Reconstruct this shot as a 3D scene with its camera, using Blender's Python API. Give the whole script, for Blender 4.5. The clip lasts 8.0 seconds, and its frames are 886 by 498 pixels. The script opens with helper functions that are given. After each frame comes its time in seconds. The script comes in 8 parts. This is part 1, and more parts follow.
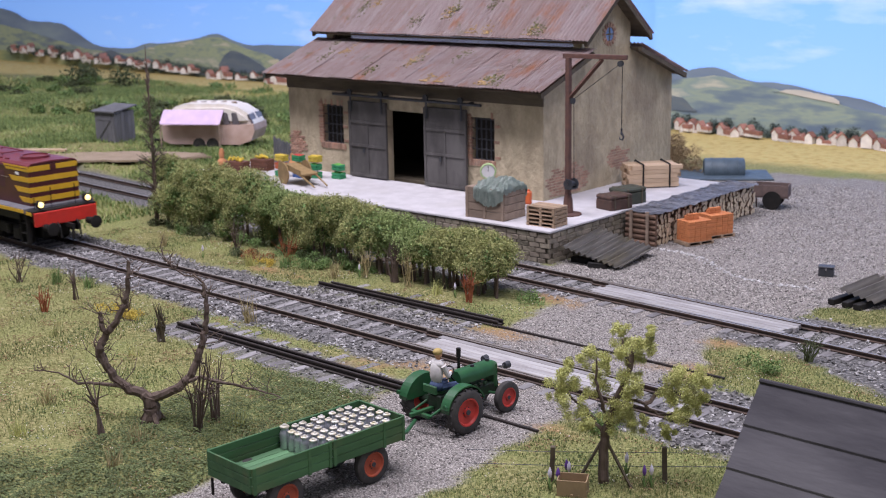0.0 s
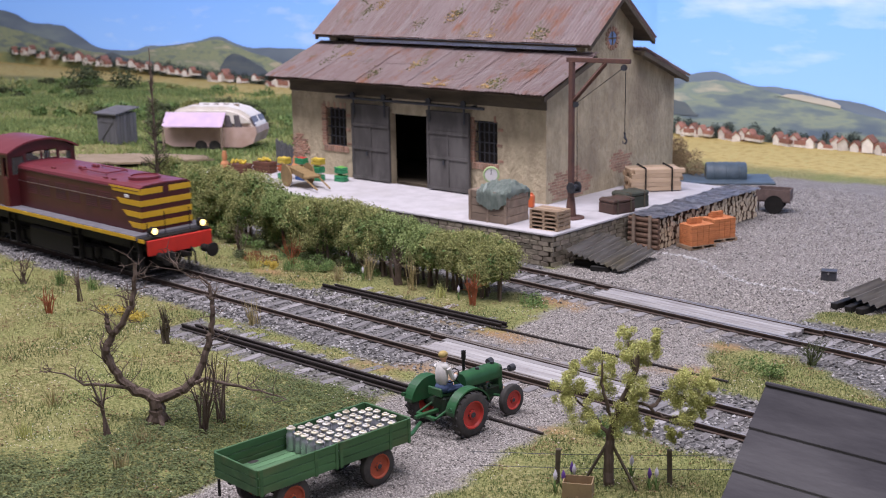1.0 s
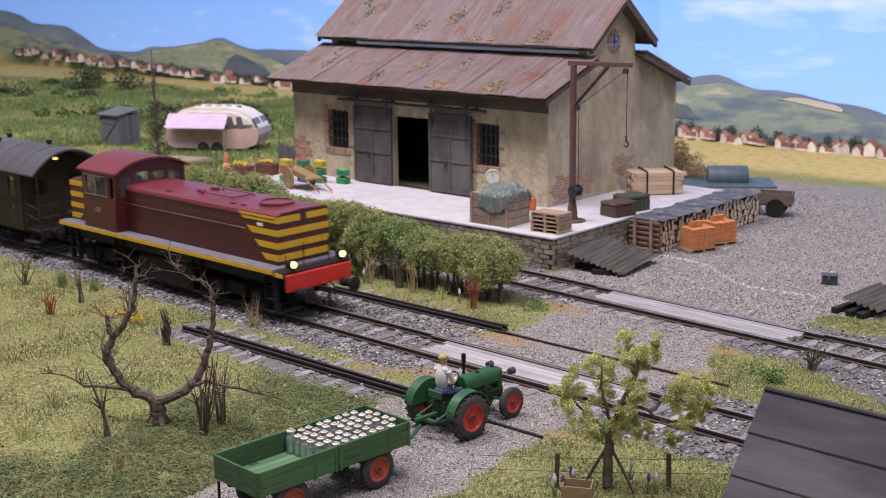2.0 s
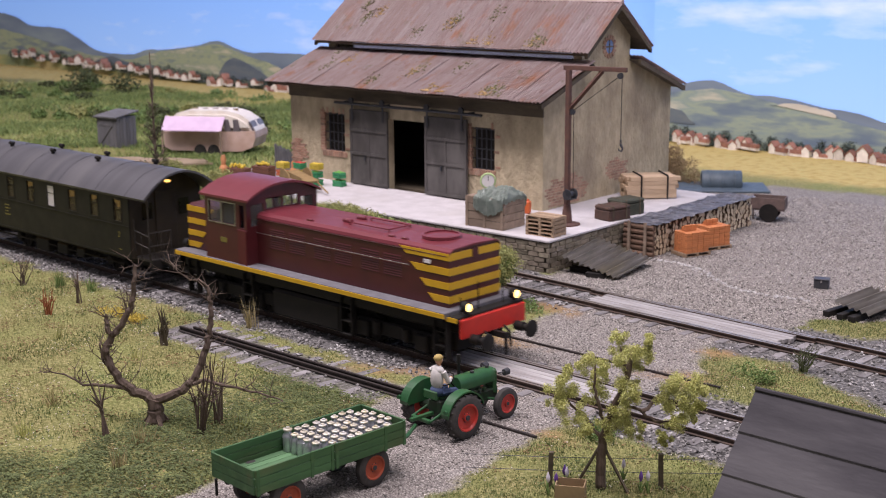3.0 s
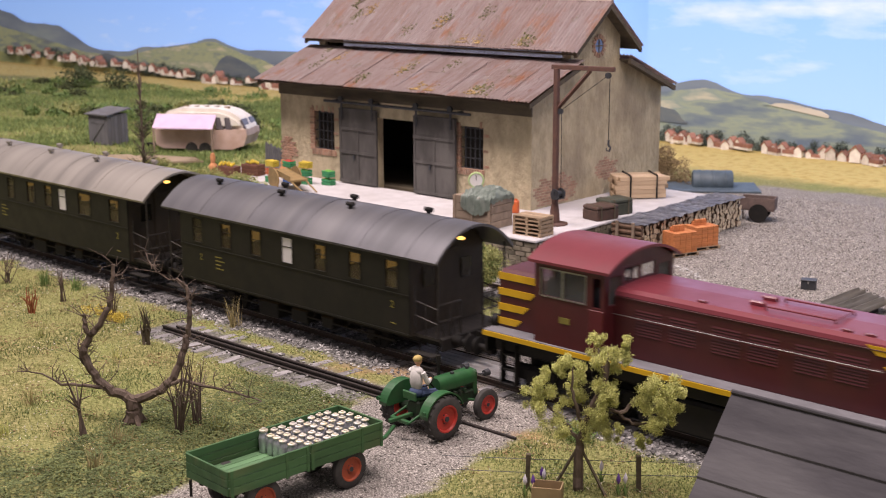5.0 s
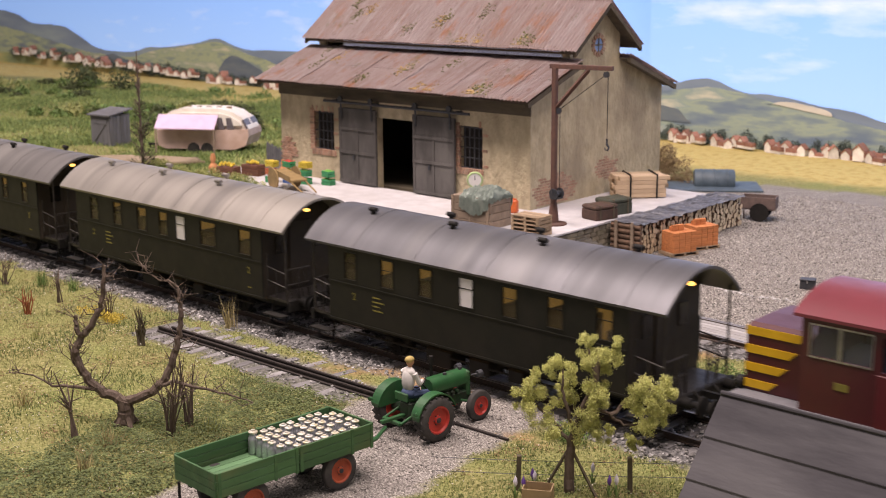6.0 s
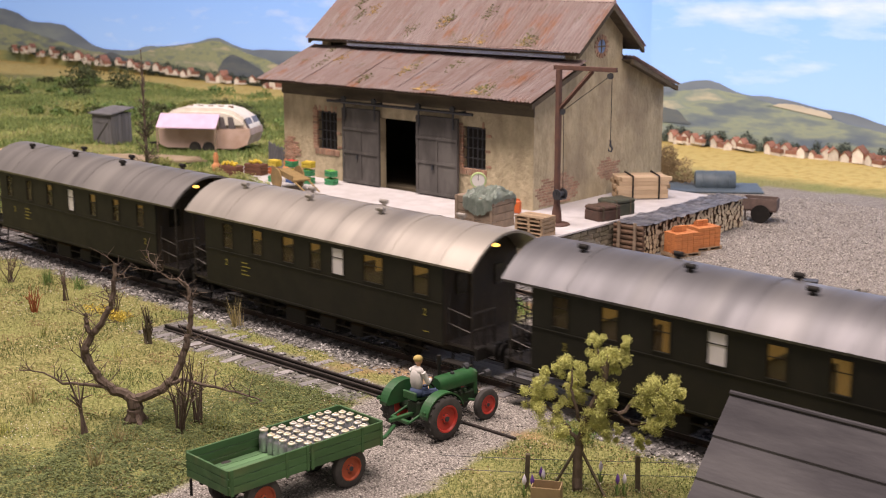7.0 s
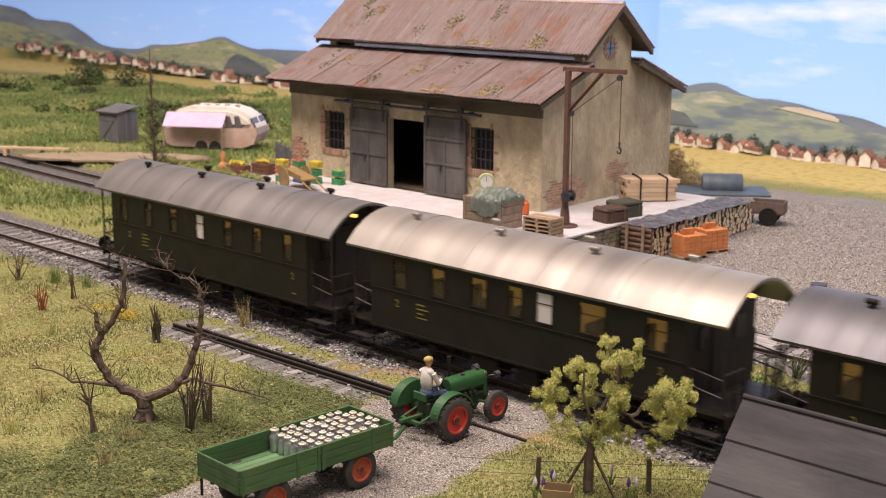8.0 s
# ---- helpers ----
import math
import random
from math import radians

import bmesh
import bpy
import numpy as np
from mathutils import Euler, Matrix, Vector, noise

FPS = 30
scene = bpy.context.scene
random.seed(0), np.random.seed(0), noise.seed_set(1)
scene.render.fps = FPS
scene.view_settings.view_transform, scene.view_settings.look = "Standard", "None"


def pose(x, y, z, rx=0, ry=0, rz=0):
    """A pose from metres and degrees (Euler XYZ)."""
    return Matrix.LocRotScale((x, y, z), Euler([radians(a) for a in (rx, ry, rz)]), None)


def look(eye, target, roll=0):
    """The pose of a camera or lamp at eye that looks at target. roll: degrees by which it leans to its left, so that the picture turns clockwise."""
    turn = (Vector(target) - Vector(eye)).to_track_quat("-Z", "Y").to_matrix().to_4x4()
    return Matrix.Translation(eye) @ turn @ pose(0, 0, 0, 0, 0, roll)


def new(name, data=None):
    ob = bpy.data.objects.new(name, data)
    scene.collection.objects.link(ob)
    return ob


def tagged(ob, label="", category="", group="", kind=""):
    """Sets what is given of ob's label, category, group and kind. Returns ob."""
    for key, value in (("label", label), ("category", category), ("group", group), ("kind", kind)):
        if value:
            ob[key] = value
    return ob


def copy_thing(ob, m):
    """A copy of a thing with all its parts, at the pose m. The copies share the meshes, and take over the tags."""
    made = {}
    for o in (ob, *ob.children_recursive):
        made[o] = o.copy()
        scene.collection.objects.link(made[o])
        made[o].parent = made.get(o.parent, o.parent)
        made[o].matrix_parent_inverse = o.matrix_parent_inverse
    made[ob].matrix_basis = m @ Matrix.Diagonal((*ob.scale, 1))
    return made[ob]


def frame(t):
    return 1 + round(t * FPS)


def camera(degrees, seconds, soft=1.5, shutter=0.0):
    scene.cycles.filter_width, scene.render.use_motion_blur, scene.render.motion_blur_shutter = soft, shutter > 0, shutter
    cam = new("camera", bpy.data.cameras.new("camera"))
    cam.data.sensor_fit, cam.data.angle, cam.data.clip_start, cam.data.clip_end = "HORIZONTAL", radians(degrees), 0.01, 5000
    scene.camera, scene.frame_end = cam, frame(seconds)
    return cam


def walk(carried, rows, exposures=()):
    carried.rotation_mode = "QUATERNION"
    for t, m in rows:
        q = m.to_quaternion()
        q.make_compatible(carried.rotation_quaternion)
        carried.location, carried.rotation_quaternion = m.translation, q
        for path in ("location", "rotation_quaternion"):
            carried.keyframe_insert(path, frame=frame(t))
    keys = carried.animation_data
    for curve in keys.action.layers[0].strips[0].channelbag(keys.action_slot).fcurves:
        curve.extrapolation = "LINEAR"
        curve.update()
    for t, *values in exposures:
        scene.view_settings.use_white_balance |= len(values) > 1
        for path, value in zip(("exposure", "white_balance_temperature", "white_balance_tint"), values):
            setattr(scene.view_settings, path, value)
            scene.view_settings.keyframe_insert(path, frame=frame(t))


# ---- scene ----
cam = camera(38.0, 8.0, 1.0, 0.5)
cam.data.dof.use_dof = True
cam.data.dof.focus_distance = 32.0 / 87
cam.data.dof.aperture_fstop = 56.0
# The place is a model railway: all numbers below are metres of the prototype, S brings them to the model's size.
S = 1 / 87
PATH = [
    (0, (30.763, -24.098, 10.675), (29.428, -22.677, 10.226), -1.1),
    (0.5, (30.757, -24.234, 10.687), (29.422, -22.812, 10.241), -1.0),
    (1, (30.71, -24.273, 10.688), (29.376, -22.85, 10.244), -0.9),
    (1.5, (30.691, -24.174, 10.713), (29.355, -22.754, 10.269), -0.8),
    (3, (30.982, -24.527, 10.746), (29.65, -23.1, 10.311), -0.4),
    (3.5, (30.876, -24.503, 10.728), (29.549, -23.071, 10.293), -0.2),
    (4, (30.811, -24.428, 10.726), (29.488, -22.993, 10.29), -0.1),
    (4.5, (30.99, -24.327, 10.768), (29.665, -22.894, 10.331), -0.1),
    (6, (31.423, -23.732, 10.759), (30.081, -22.315, 10.32), -0.4),
    (6.5, (31.371, -23.933, 10.793), (30.034, -22.513, 10.353), -0.3),
    (7, (31.327, -24.092, 10.803), (29.991, -22.67, 10.364), -0.1),
    (7.5, (31.219, -24.125, 10.809), (29.882, -22.704, 10.369), 0.1),
    (8, (31.131, -24.203, 10.799), (29.793, -22.783, 10.361), 0.3),
]
walk(cam, [(t, look(Vector(eye) * S, Vector(target) * S, roll)) for t, eye, target, roll in PATH],
     [(0.0, 0.08, 5850, 26), (1.5, 0.08, 6050, 27), (3.0, 0.07, 6350, 29), (4.5, 0.20, 6800, 29), (6.0, 0.28, 7150, 28), (8.0, 0.27, 7500, 27)])


def at(x, y, z, rx=0, ry=0, rz=0):
    return pose(x * S, y * S, z * S, rx, ry, rz)


# ---- light: a bright hall, with a long soft light over the layout ----
world = bpy.data.worlds.new("hall")
scene.world = world
world.use_nodes = True
world.node_tree.nodes["Background"].inputs[0].default_value = (0.95, 0.97, 1.0, 1)
world.node_tree.nodes["Background"].inputs[1].default_value = 0.25


def area_light(name, eye, target, sx, sy, watts, color):
    lamp = bpy.data.lights.new(name, "AREA")
    lamp.shape, lamp.size, lamp.size_y, lamp.energy, lamp.color = "RECTANGLE", sx * S, sy * S, watts, color
    ob = new(name, lamp)
    ob.matrix_basis = look(Vector(eye) * S, Vector(target) * S)
    return ob


area_light("ceiling_light_panel", (2, -14, 75), (0, 8, 0), 110, 20, 15.0, (1.0, 0.97, 0.92))

# ---- materials ----
MATS = {}


def material(name, c1, c2=None, scale=3.0, rough=0.8, metal=0.0, bump=0.3, bscale=None, stain=None, sscale=0.6, samount=0.4,
             vary=0.0, hue=0.0, emit=0.0, island=0.0, stretch=(1, 1, 1), spec=0.4, depth=0.02):
    """Two-tone grain, larger stains, fine relief; scales are per prototype metre."""
    if name in MATS:
        return MATS[name]
    m = bpy.data.materials.new(name)
    m.use_nodes = True
    nt = m.node_tree
    N, L = nt.nodes.new, nt.links.new
    b = nt.nodes["Principled BSDF"]
    b.inputs["Roughness"].default_value = rough
    b.inputs["Metallic"].default_value = metal
    b.inputs["Specular IOR Level"].default_value = spec
    co = N("ShaderNodeTexCoord")
    mp = N("ShaderNodeMapping")
    mp.inputs["Scale"].default_value = [v / S for v in stretch]
    L(co.outputs["Object"], mp.inputs["Vector"])
    if vary or hue:
        info = N("ShaderNodeObjectInfo")
        off = N("ShaderNodeVectorMath")
        off.operation = "MULTIPLY_ADD"
        comb = N("ShaderNodeCombineXYZ")
        for i in range(3):
            L(info.outputs["Random"], comb.inputs[i])
        off.inputs[1].default_value = (37, 53, 71)
        L(comb.outputs[0], off.inputs[0])
        L(mp.outputs[0], off.inputs[2])
        vec = off.outputs[0]
    else:
        vec = mp.outputs[0]
    n1 = N("ShaderNodeTexNoise")
    n1.inputs["Scale"].default_value, n1.inputs["Detail"].default_value, n1.inputs["Roughness"].default_value = scale, 6, 0.6
    L(vec, n1.inputs["Vector"])
    c2 = c2 or tuple(v * 0.7 for v in c1)
    mix = N("ShaderNodeMix")
    mix.data_type = "RGBA"
    mix.inputs[6].default_value, mix.inputs[7].default_value = (*c1, 1), (*c2, 1)
    ramp = N("ShaderNodeMapRange")
    ramp.inputs[1].default_value, ramp.inputs[2].default_value = 0.35, 0.65
    L(n1.outputs[0], ramp.inputs[0])
    L(ramp.outputs[0], mix.inputs[0])
    out = mix.outputs[2]
    if stain:
        n2 = N("ShaderNodeTexNoise")
        n2.inputs["Scale"].default_value, n2.inputs["Detail"].default_value = sscale, 5
        L(vec, n2.inputs["Vector"])
        r2 = N("ShaderNodeMapRange")
        r2.inputs[1].default_value, r2.inputs[2].default_value, r2.inputs[4].default_value = 0.5, 0.68, samount
        L(n2.outputs[0], r2.inputs[0])
        m2 = N("ShaderNodeMix")
        m2.data_type = "RGBA"
        L(r2.outputs[0], m2.inputs[0])
        L(out, m2.inputs[6])
        m2.inputs[7].default_value = (*stain, 1)
        out = m2.outputs[2]
    if vary or hue or island:
        hs = N("ShaderNodeHueSaturation")
        src = None
        if island:
            geo = N("ShaderNodeNewGeometry")
            src = geo.outputs["Random Per Island"]
        else:
            src = info.outputs["Random"]
        v = N("ShaderNodeMapRange")
        amount = island or vary
        v.inputs[3].default_value, v.inputs[4].default_value = 1 - amount, 1 + amount
        L(src, v.inputs[0])
        L(v.outputs[0], hs.inputs["Value"])
        if hue:
            w = N("ShaderNodeTexWhiteNoise")
            w.noise_dimensions = "1D"
            L(src, w.inputs["W"])
            h = N("ShaderNodeMapRange")
            h.inputs[3].default_value, h.inputs[4].default_value = 0.5 - hue, 0.5 + hue
            L(w.outputs[0], h.inputs[0])
            L(h.outputs[0], hs.inputs["Hue"])
        L(out, hs.inputs["Color"])
        out = hs.outputs[0]
    L(out, b.inputs["Base Color"])
    if bump:
        n3 = N("ShaderNodeTexNoise")
        n3.inputs["Scale"].default_value, n3.inputs["Detail"].default_value = bscale or scale * 5, 5
        L(vec, n3.inputs["Vector"])
        bp = N("ShaderNodeBump")
        bp.inputs["Strength"].default_value, bp.inputs["Distance"].default_value = bump, depth * S
        L(n3.outputs[0], bp.inputs["Height"])
        L(bp.outputs[0], b.inputs["Normal"])
        rr = N("ShaderNodeMapRange")
        rr.inputs[3].default_value, rr.inputs[4].default_value = max(rough - 0.12, 0.05), min(rough + 0.12, 1)
        L(n1.outputs[0], rr.inputs[0])
        L(rr.outputs[0], b.inputs["Roughness"])
    if emit:
        b.inputs["Emission Color"].default_value = (*c1, 1)
        b.inputs["Emission Strength"].default_value = emit
    MATS[name] = m
    return m


def glass(name, tint, rough=0.05, alpha=0.25):
    m = bpy.data.materials.new(name)
    m.use_nodes = True
    b = m.node_tree.nodes["Principled BSDF"]
    b.inputs["Base Color"].default_value = (*tint, 1)
    b.inputs["Roughness"].default_value = rough
    b.inputs["Alpha"].default_value = alpha
    b.inputs["Specular IOR Level"].default_value = 0.6
    return m


# ---- mesh helpers ----
def part(name, bm, mat, parent=None, label="", smooth=False, m=None, mats=None):
    """Links a bmesh, in prototype metres, as one mesh object under a thing or part."""
    bm.transform(Matrix.Scale(S, 4))
    me = bpy.data.meshes.new(name)
    bm.to_mesh(me)
    bm.free()
    for mt in (mats or [mat]):
        me.materials.append(mt)
    if smooth:
        me.shade_smooth()
        me.set_sharp_from_angle(angle=radians(42))
    ob = new(name, me)
    ob.parent = parent
    if m is not None:
        ob.matrix_basis = m
    if label:
        ob["label"] = label
    return ob


def parts(name, bm, mat, parent, label="", m=None):
    """Links each loose piece of a bmesh as a part of its own."""
    left = set(bm.verts)
    while left:
        todo, island = [left.pop()], []
        while todo:
            v = todo.pop()
            island.append(v)
            for e in v.link_edges:
                o = e.other_vert(v)
                if o in left:
                    left.remove(o)
                    todo.append(o)
        one = bmesh.new()
        new_of = {v: one.verts.new(v.co) for v in island}
        for f in {f for v in island for f in v.link_faces}:
            one.faces.new([new_of[v] for v in f.verts])
        part(name, one, mat, parent, label, m=m)
    bm.free()


def mesh_of(name, bm, mat):
    bm.transform(Matrix.Scale(S, 4))
    me = bpy.data.meshes.new(name)
    bm.to_mesh(me)
    bm.free()
    me.materials.append(mat)
    return me


def piece(name, me, parent, m):
    ob = new(name, me)
    ob.parent = parent
    ob.matrix_basis = m
    return ob


def thing(name, label, category, group="", m=None, kind=""):
    ob = new(name)
    ob.empty_display_size = 0.005
    if m is not None:
        ob.matrix_basis = m
    return tagged(ob, label, category, group, kind)


def single(name, bm, mat, label, category, group="", kind="", m=None, smooth=False):
    return tagged(part(name, bm, mat, None, "", smooth, m), label, category, group, kind)


def nb():
    return bmesh.new()


def box(bm, x0, x1, y0, y1, z0, z1, bevel=0.0, m=None, jitter=0.0):
    r = bmesh.ops.create_cube(bm, size=1.0)
    vs = r["verts"]
    for v in vs:
        v.co = Vector(((x0 + x1) / 2 + v.co.x * (x1 - x0), (y0 + y1) / 2 + v.co.y * (y1 - y0), (z0 + z1) / 2 + v.co.z * (z1 - z0)))
        if jitter:
            v.co += Vector([random.uniform(-jitter, jitter) for _ in range(3)])
    if bevel:
        es = list({e for v in vs for e in v.link_edges})
        r = bmesh.ops.bevel(bm, geom=es, offset=bevel, segments=1, affect="EDGES", profile=0.5)
        vs = list({v for f in r["faces"] for v in f.verts} | {v for v in vs if v.is_valid})
    if m is not None:
        bmesh.ops.transform(bm, matrix=m, verts=vs)
    return vs


def rod(bm, a, b, r0, r1=None, n=8, caps=True):
    a, b = Vector(a), Vector(b)
    r1 = r0 if r1 is None else r1
    d = b - a
    q = d.to_track_quat("Z", "Y").to_matrix().to_4x4()
    r = bmesh.ops.create_cone(bm, cap_ends=caps, segments=n, radius1=r0, radius2=max(r1, 1e-4), depth=d.length,
                              matrix=Matrix.Translation((a + b) / 2) @ q)
    return r["verts"]


def tube(bm, pts, radii, n=6):
    """A bent tube through points."""
    rings = []
    pts = [Vector(p) for p in pts]
    for i, p in enumerate(pts):
        d = (pts[min(i + 1, len(pts) - 1)] - pts[max(i - 1, 0)]).normalized()
        q = Vector((0, 0, 1)).rotation_difference(d)
        rings.append([bm.verts.new(p + q @ Vector((math.cos(2 * math.pi * k / n), math.sin(2 * math.pi * k / n), 0)) * radii[i]) for k in range(n)])
    for r0, r1 in zip(rings, rings[1:]):
        for k in range(n):
            bm.faces.new((r0[k], r0[(k + 1) % n], r1[(k + 1) % n], r1[k]))
    bm.faces.new(rings[-1])
    bm.faces.new(rings[0][::-1])


def lathe(bm, profile, n=16, m=None, axis="Z"):
    """Profile of (radius, height) turned about an axis."""
    rings = []
    for r, h in profile:
        ring = []
        for k in range(n):
            a = 2 * math.pi * k / n
            c = Vector((r * math.cos(a), r * math.sin(a), h))
            if axis == "Y":
                c = Vector((c.x, c.z, c.y))
            if axis == "X":
                c = Vector((c.z, c.x, c.y))
            ring.append(bm.verts.new(m @ c if m is not None else c))
        rings.append(ring)
    for r0, r1 in zip(rings, rings[1:]):
        for k in range(n):
            bm.faces.new((r0[k], r0[(k + 1) % n], r1[(k + 1) % n], r1[k]))
    bm.faces.new(rings[-1])
    bm.faces.new(rings[0][::-1])


def prism(bm, outline, a, b, axis="X"):
    """An outline of (p, q) drawn out from a to b along an axis: X (p=y, q=z), Y (p=x, q=z) or Z (p=x, q=y)."""
    def put(p, q, s):
        return {"X": (s, p, q), "Y": (p, s, q), "Z": (p, q, s)}[axis]
    r0 = [bm.verts.new(put(p, q, a)) for p, q in outline]
    r1 = [bm.verts.new(put(p, q, b)) for p, q in outline]
    n = len(outline)
    for k in range(n):
        bm.faces.new((r0[k], r0[(k + 1) % n], r1[(k + 1) % n], r1[k]))
    bm.faces.new(r0[::-1])
    bm.faces.new(r1)
    bmesh.ops.recalc_face_normals(bm, faces=bm.faces[:])


def wall_with_holes(bm, x0, x1, z0, z1, y0, y1, holes):
    """A wall of blocks from x0 to x1 round rectangular openings (xa, xb, za, zb)."""
    xs = sorted({x0, x1, *[h[0] for h in holes], *[h[1] for h in holes]})
    zs = sorted({z0, z1, *[h[2] for h in holes], *[h[3] for h in holes]})
    for i in range(len(xs) - 1):
        for j in range(len(zs) - 1):
            cx, cz = (xs[i] + xs[i + 1]) / 2, (zs[j] + zs[j + 1]) / 2
            if not any(h[0] < cx < h[1] and h[2] < cz < h[3] for h in holes):
                box(bm, xs[i], xs[i + 1], y0, y1, zs[j], zs[j + 1])
    bmesh.ops.remove_doubles(bm, verts=bm.verts[:], dist=0.001)
    seen = {}
    for f in bm.faces:
        seen.setdefault(frozenset(v.index for v in f.verts), []).append(f)
    bm.verts.index_update()
    seen = {}
    for f in bm.faces:
        seen.setdefault(frozenset(v.index for v in f.verts), []).append(f)
    bmesh.ops.delete(bm, geom=[f for fs in seen.values() if len(fs) > 1 for f in fs], context="FACES_ONLY")


def raw(name, verts, faces, mat, parent=None):
    """A large mesh from arrays in prototype metres."""
    me = bpy.data.meshes.new(name)
    me.from_pydata((np.asarray(verts) * S).tolist(), [], np.asarray(faces).tolist())
    me.materials.append(mat)
    ob = new(name, me)
    ob.parent = parent
    return ob


def scatter_shape(base_v, base_f, places, scales, rng, flat=1.0, squash=0.35):
    """Many turned, uneven copies of one small shape in one array pair."""
    n, k = len(places), len(base_v)
    q = rng.normal(size=(n, 4))
    q /= np.linalg.norm(q, axis=1)[:, None]
    w, x, y, z = q.T
    R = np.stack([1 - 2 * (y * y + z * z), 2 * (x * y - w * z), 2 * (x * z + w * y), 2 * (x * y + w * z), 1 - 2 * (x * x + z * z),
                  2 * (y * z - w * x), 2 * (x * z - w * y), 2 * (y * z + w * x), 1 - 2 * (x * x + y * y)], 1).reshape(n, 3, 3)
    v = base_v[None] * (1 + rng.uniform(-squash, squash, (n, k, 3)))
    v = np.einsum("nij,nkj->nki", R, v) * scales[:, None, None]
    v[:, :, 2] *= flat
    v += places[:, None]
    f = base_f[None] + (np.arange(n) * k)[:, None, None]
    return v.reshape(-1, 3), f.reshape(-1, base_f.shape[1])


OCTA_V = np.array([(1, 0, 0), (-1, 0, 0), (0, 1, 0), (0, -1, 0), (0, 0, 1), (0, 0, -1)], float)
OCTA_F = np.array([(0, 2, 4), (2, 1, 4), (1, 3, 4), (3, 0, 4), (2, 0, 5), (1, 2, 5), (3, 1, 5), (0, 3, 5)])


def blades(places, height, width, lean, rng, bend=0.0):
    """Grass: one narrow triangle a blade."""
    n = len(places)
    a = rng.uniform(0, 2 * np.pi, n)
    h = height * rng.uniform(0.5, 1.2, n)
    w = width * rng.uniform(0.6, 1.3, n)
    la, ll = rng.uniform(0, 2 * np.pi, n), lean * rng.uniform(0, 1, n) * h
    side = np.stack([np.cos(a), np.sin(a), 0 * a], 1) * w[:, None] / 2
    tip = places + np.stack([np.cos(la) * ll, np.sin(la) * ll, h], 1)
    v = np.stack([places - side, places + side, tip], 1).reshape(-1, 3)
    return v, np.arange(3 * n).reshape(-1, 3)
# ---- ground ----
ROAD = [(9.9, -18), (9.99, -9.8), (9.65, -7.3), (9.36, -5.0), (8.71, -2.7), (8.1, -1.0), (6.6, 0.7), (6.5, 1.9), (7.6, 3.2), (6.9, 5.7), (7.0, 9.0),
        (4.0, 9.6), (3.6, 10.0), (3.6, 24.0), (-3.0, 24.2), (-4, 29.5), (-1.5, 31.0), (5.5, 32.6), (40, 36), (40, 12.6), (15.5, 12.4), (13.4, 11.0), (13.6, 8.4),
        (12.4, 6.7), (13.6, 4.1), (13.6, 1.0), (13.25, -1.4), (13.3, -2.4), (13.6, -4.4), (14.0, -6.8), (14.6, -10), (15, -18)]
SAND = [(8.6, -0.9, 1.5, 0.6), (7.3, -1.7, 1.0, 0.4), (7.6, 2.9, 1.6, 0.45), (12.9, 5.9, 0.6, 0.4), (6.6, 6.6, 1.1, 0.5), (13.5, 3.3, 0.9, 0.5), (13.6, -2.2, 0.5, 0.3),
        (-3.2, 3.5, 1.3, 0.3), (11.5, -12.5, 1.5, 0.8), (9.0, -14.5, 1.3, 0.7)]


def inside(px, py, poly):
    """How far grid points lie inside an outline, in metres (negative: outside)."""
    best = np.full(px.shape, 1e9)
    odd = np.zeros(px.shape, bool)
    for (x0, y0), (x1, y1) in zip(poly, poly[1:] + poly[:1]):
        dx, dy = x1 - x0, y1 - y0
        t = np.clip(((px - x0) * dx + (py - y0) * dy) / (dx * dx + dy * dy), 0, 1)
        best = np.minimum(best, np.hypot(px - x0 - t * dx, py - y0 - t * dy))
        if y0 != y1:
            odd ^= ((y0 > py) != (y1 > py)) & (px < (x1 - x0) * (py - y0) / (y1 - y0) + x0)
    return np.where(odd, best, -best)


def siding_y(x):
    return 7.84 - 0.0402 * x


def wobble(px, py, scale, seed=0.0):
    return np.array([noise.noise((x * scale, y * scale, seed)) for x, y in zip(px.ravel(), py.ravel())]).reshape(px.shape)


def covers(px, py):
    """Gravel, ballast, sand and ripe field, each 0 to 1, at points of the plan."""
    w = wobble(px, py, 0.9) * 0.35 + wobble(px, py, 2.7, 5.0) * 0.2
    road = np.clip((inside(px, py, ROAD) + w) / 0.3 + 0.5, 0, 1)
    main = np.clip((2.15 - np.abs(py - 0.72) + w) / 0.4, 0, 1)
    side = np.clip((2.0 + np.clip((px - 15.0) * 0.45, 0, 1.6) - np.abs(py - siding_y(px) - 0.74) + w) / 0.4, 0, 1)
    front = np.clip((1.0 - np.abs(py + 2.65) + w) / 0.4, 0, 1) * ((px > -0.6) & (px < 8.6)) * 0.9
    back = np.clip((0.9 - np.abs(py - 3.0) + w) / 0.4, 0, 1) * ((px > -0.6) & (px < 6.8)) * 0.8
    ballast = np.maximum.reduce([main, side, front, back])
    sand = np.zeros(px.shape)
    for sx, sy, ra, rb in SAND:
        sand = np.maximum(sand, np.clip((1.35 - np.hypot((px - sx) / ra, (py - sy) / rb) + w * 2.6) * 0.8, 0, 0.85))
    field = np.clip((py - 33.2 - 0.05 * px + w * 2) / 1.5, 0, 1) * (px > -25) + np.clip((py - 36.5 + w) / 2, 0, 1) * (px <= -25)
    return road, ballast, sand, field


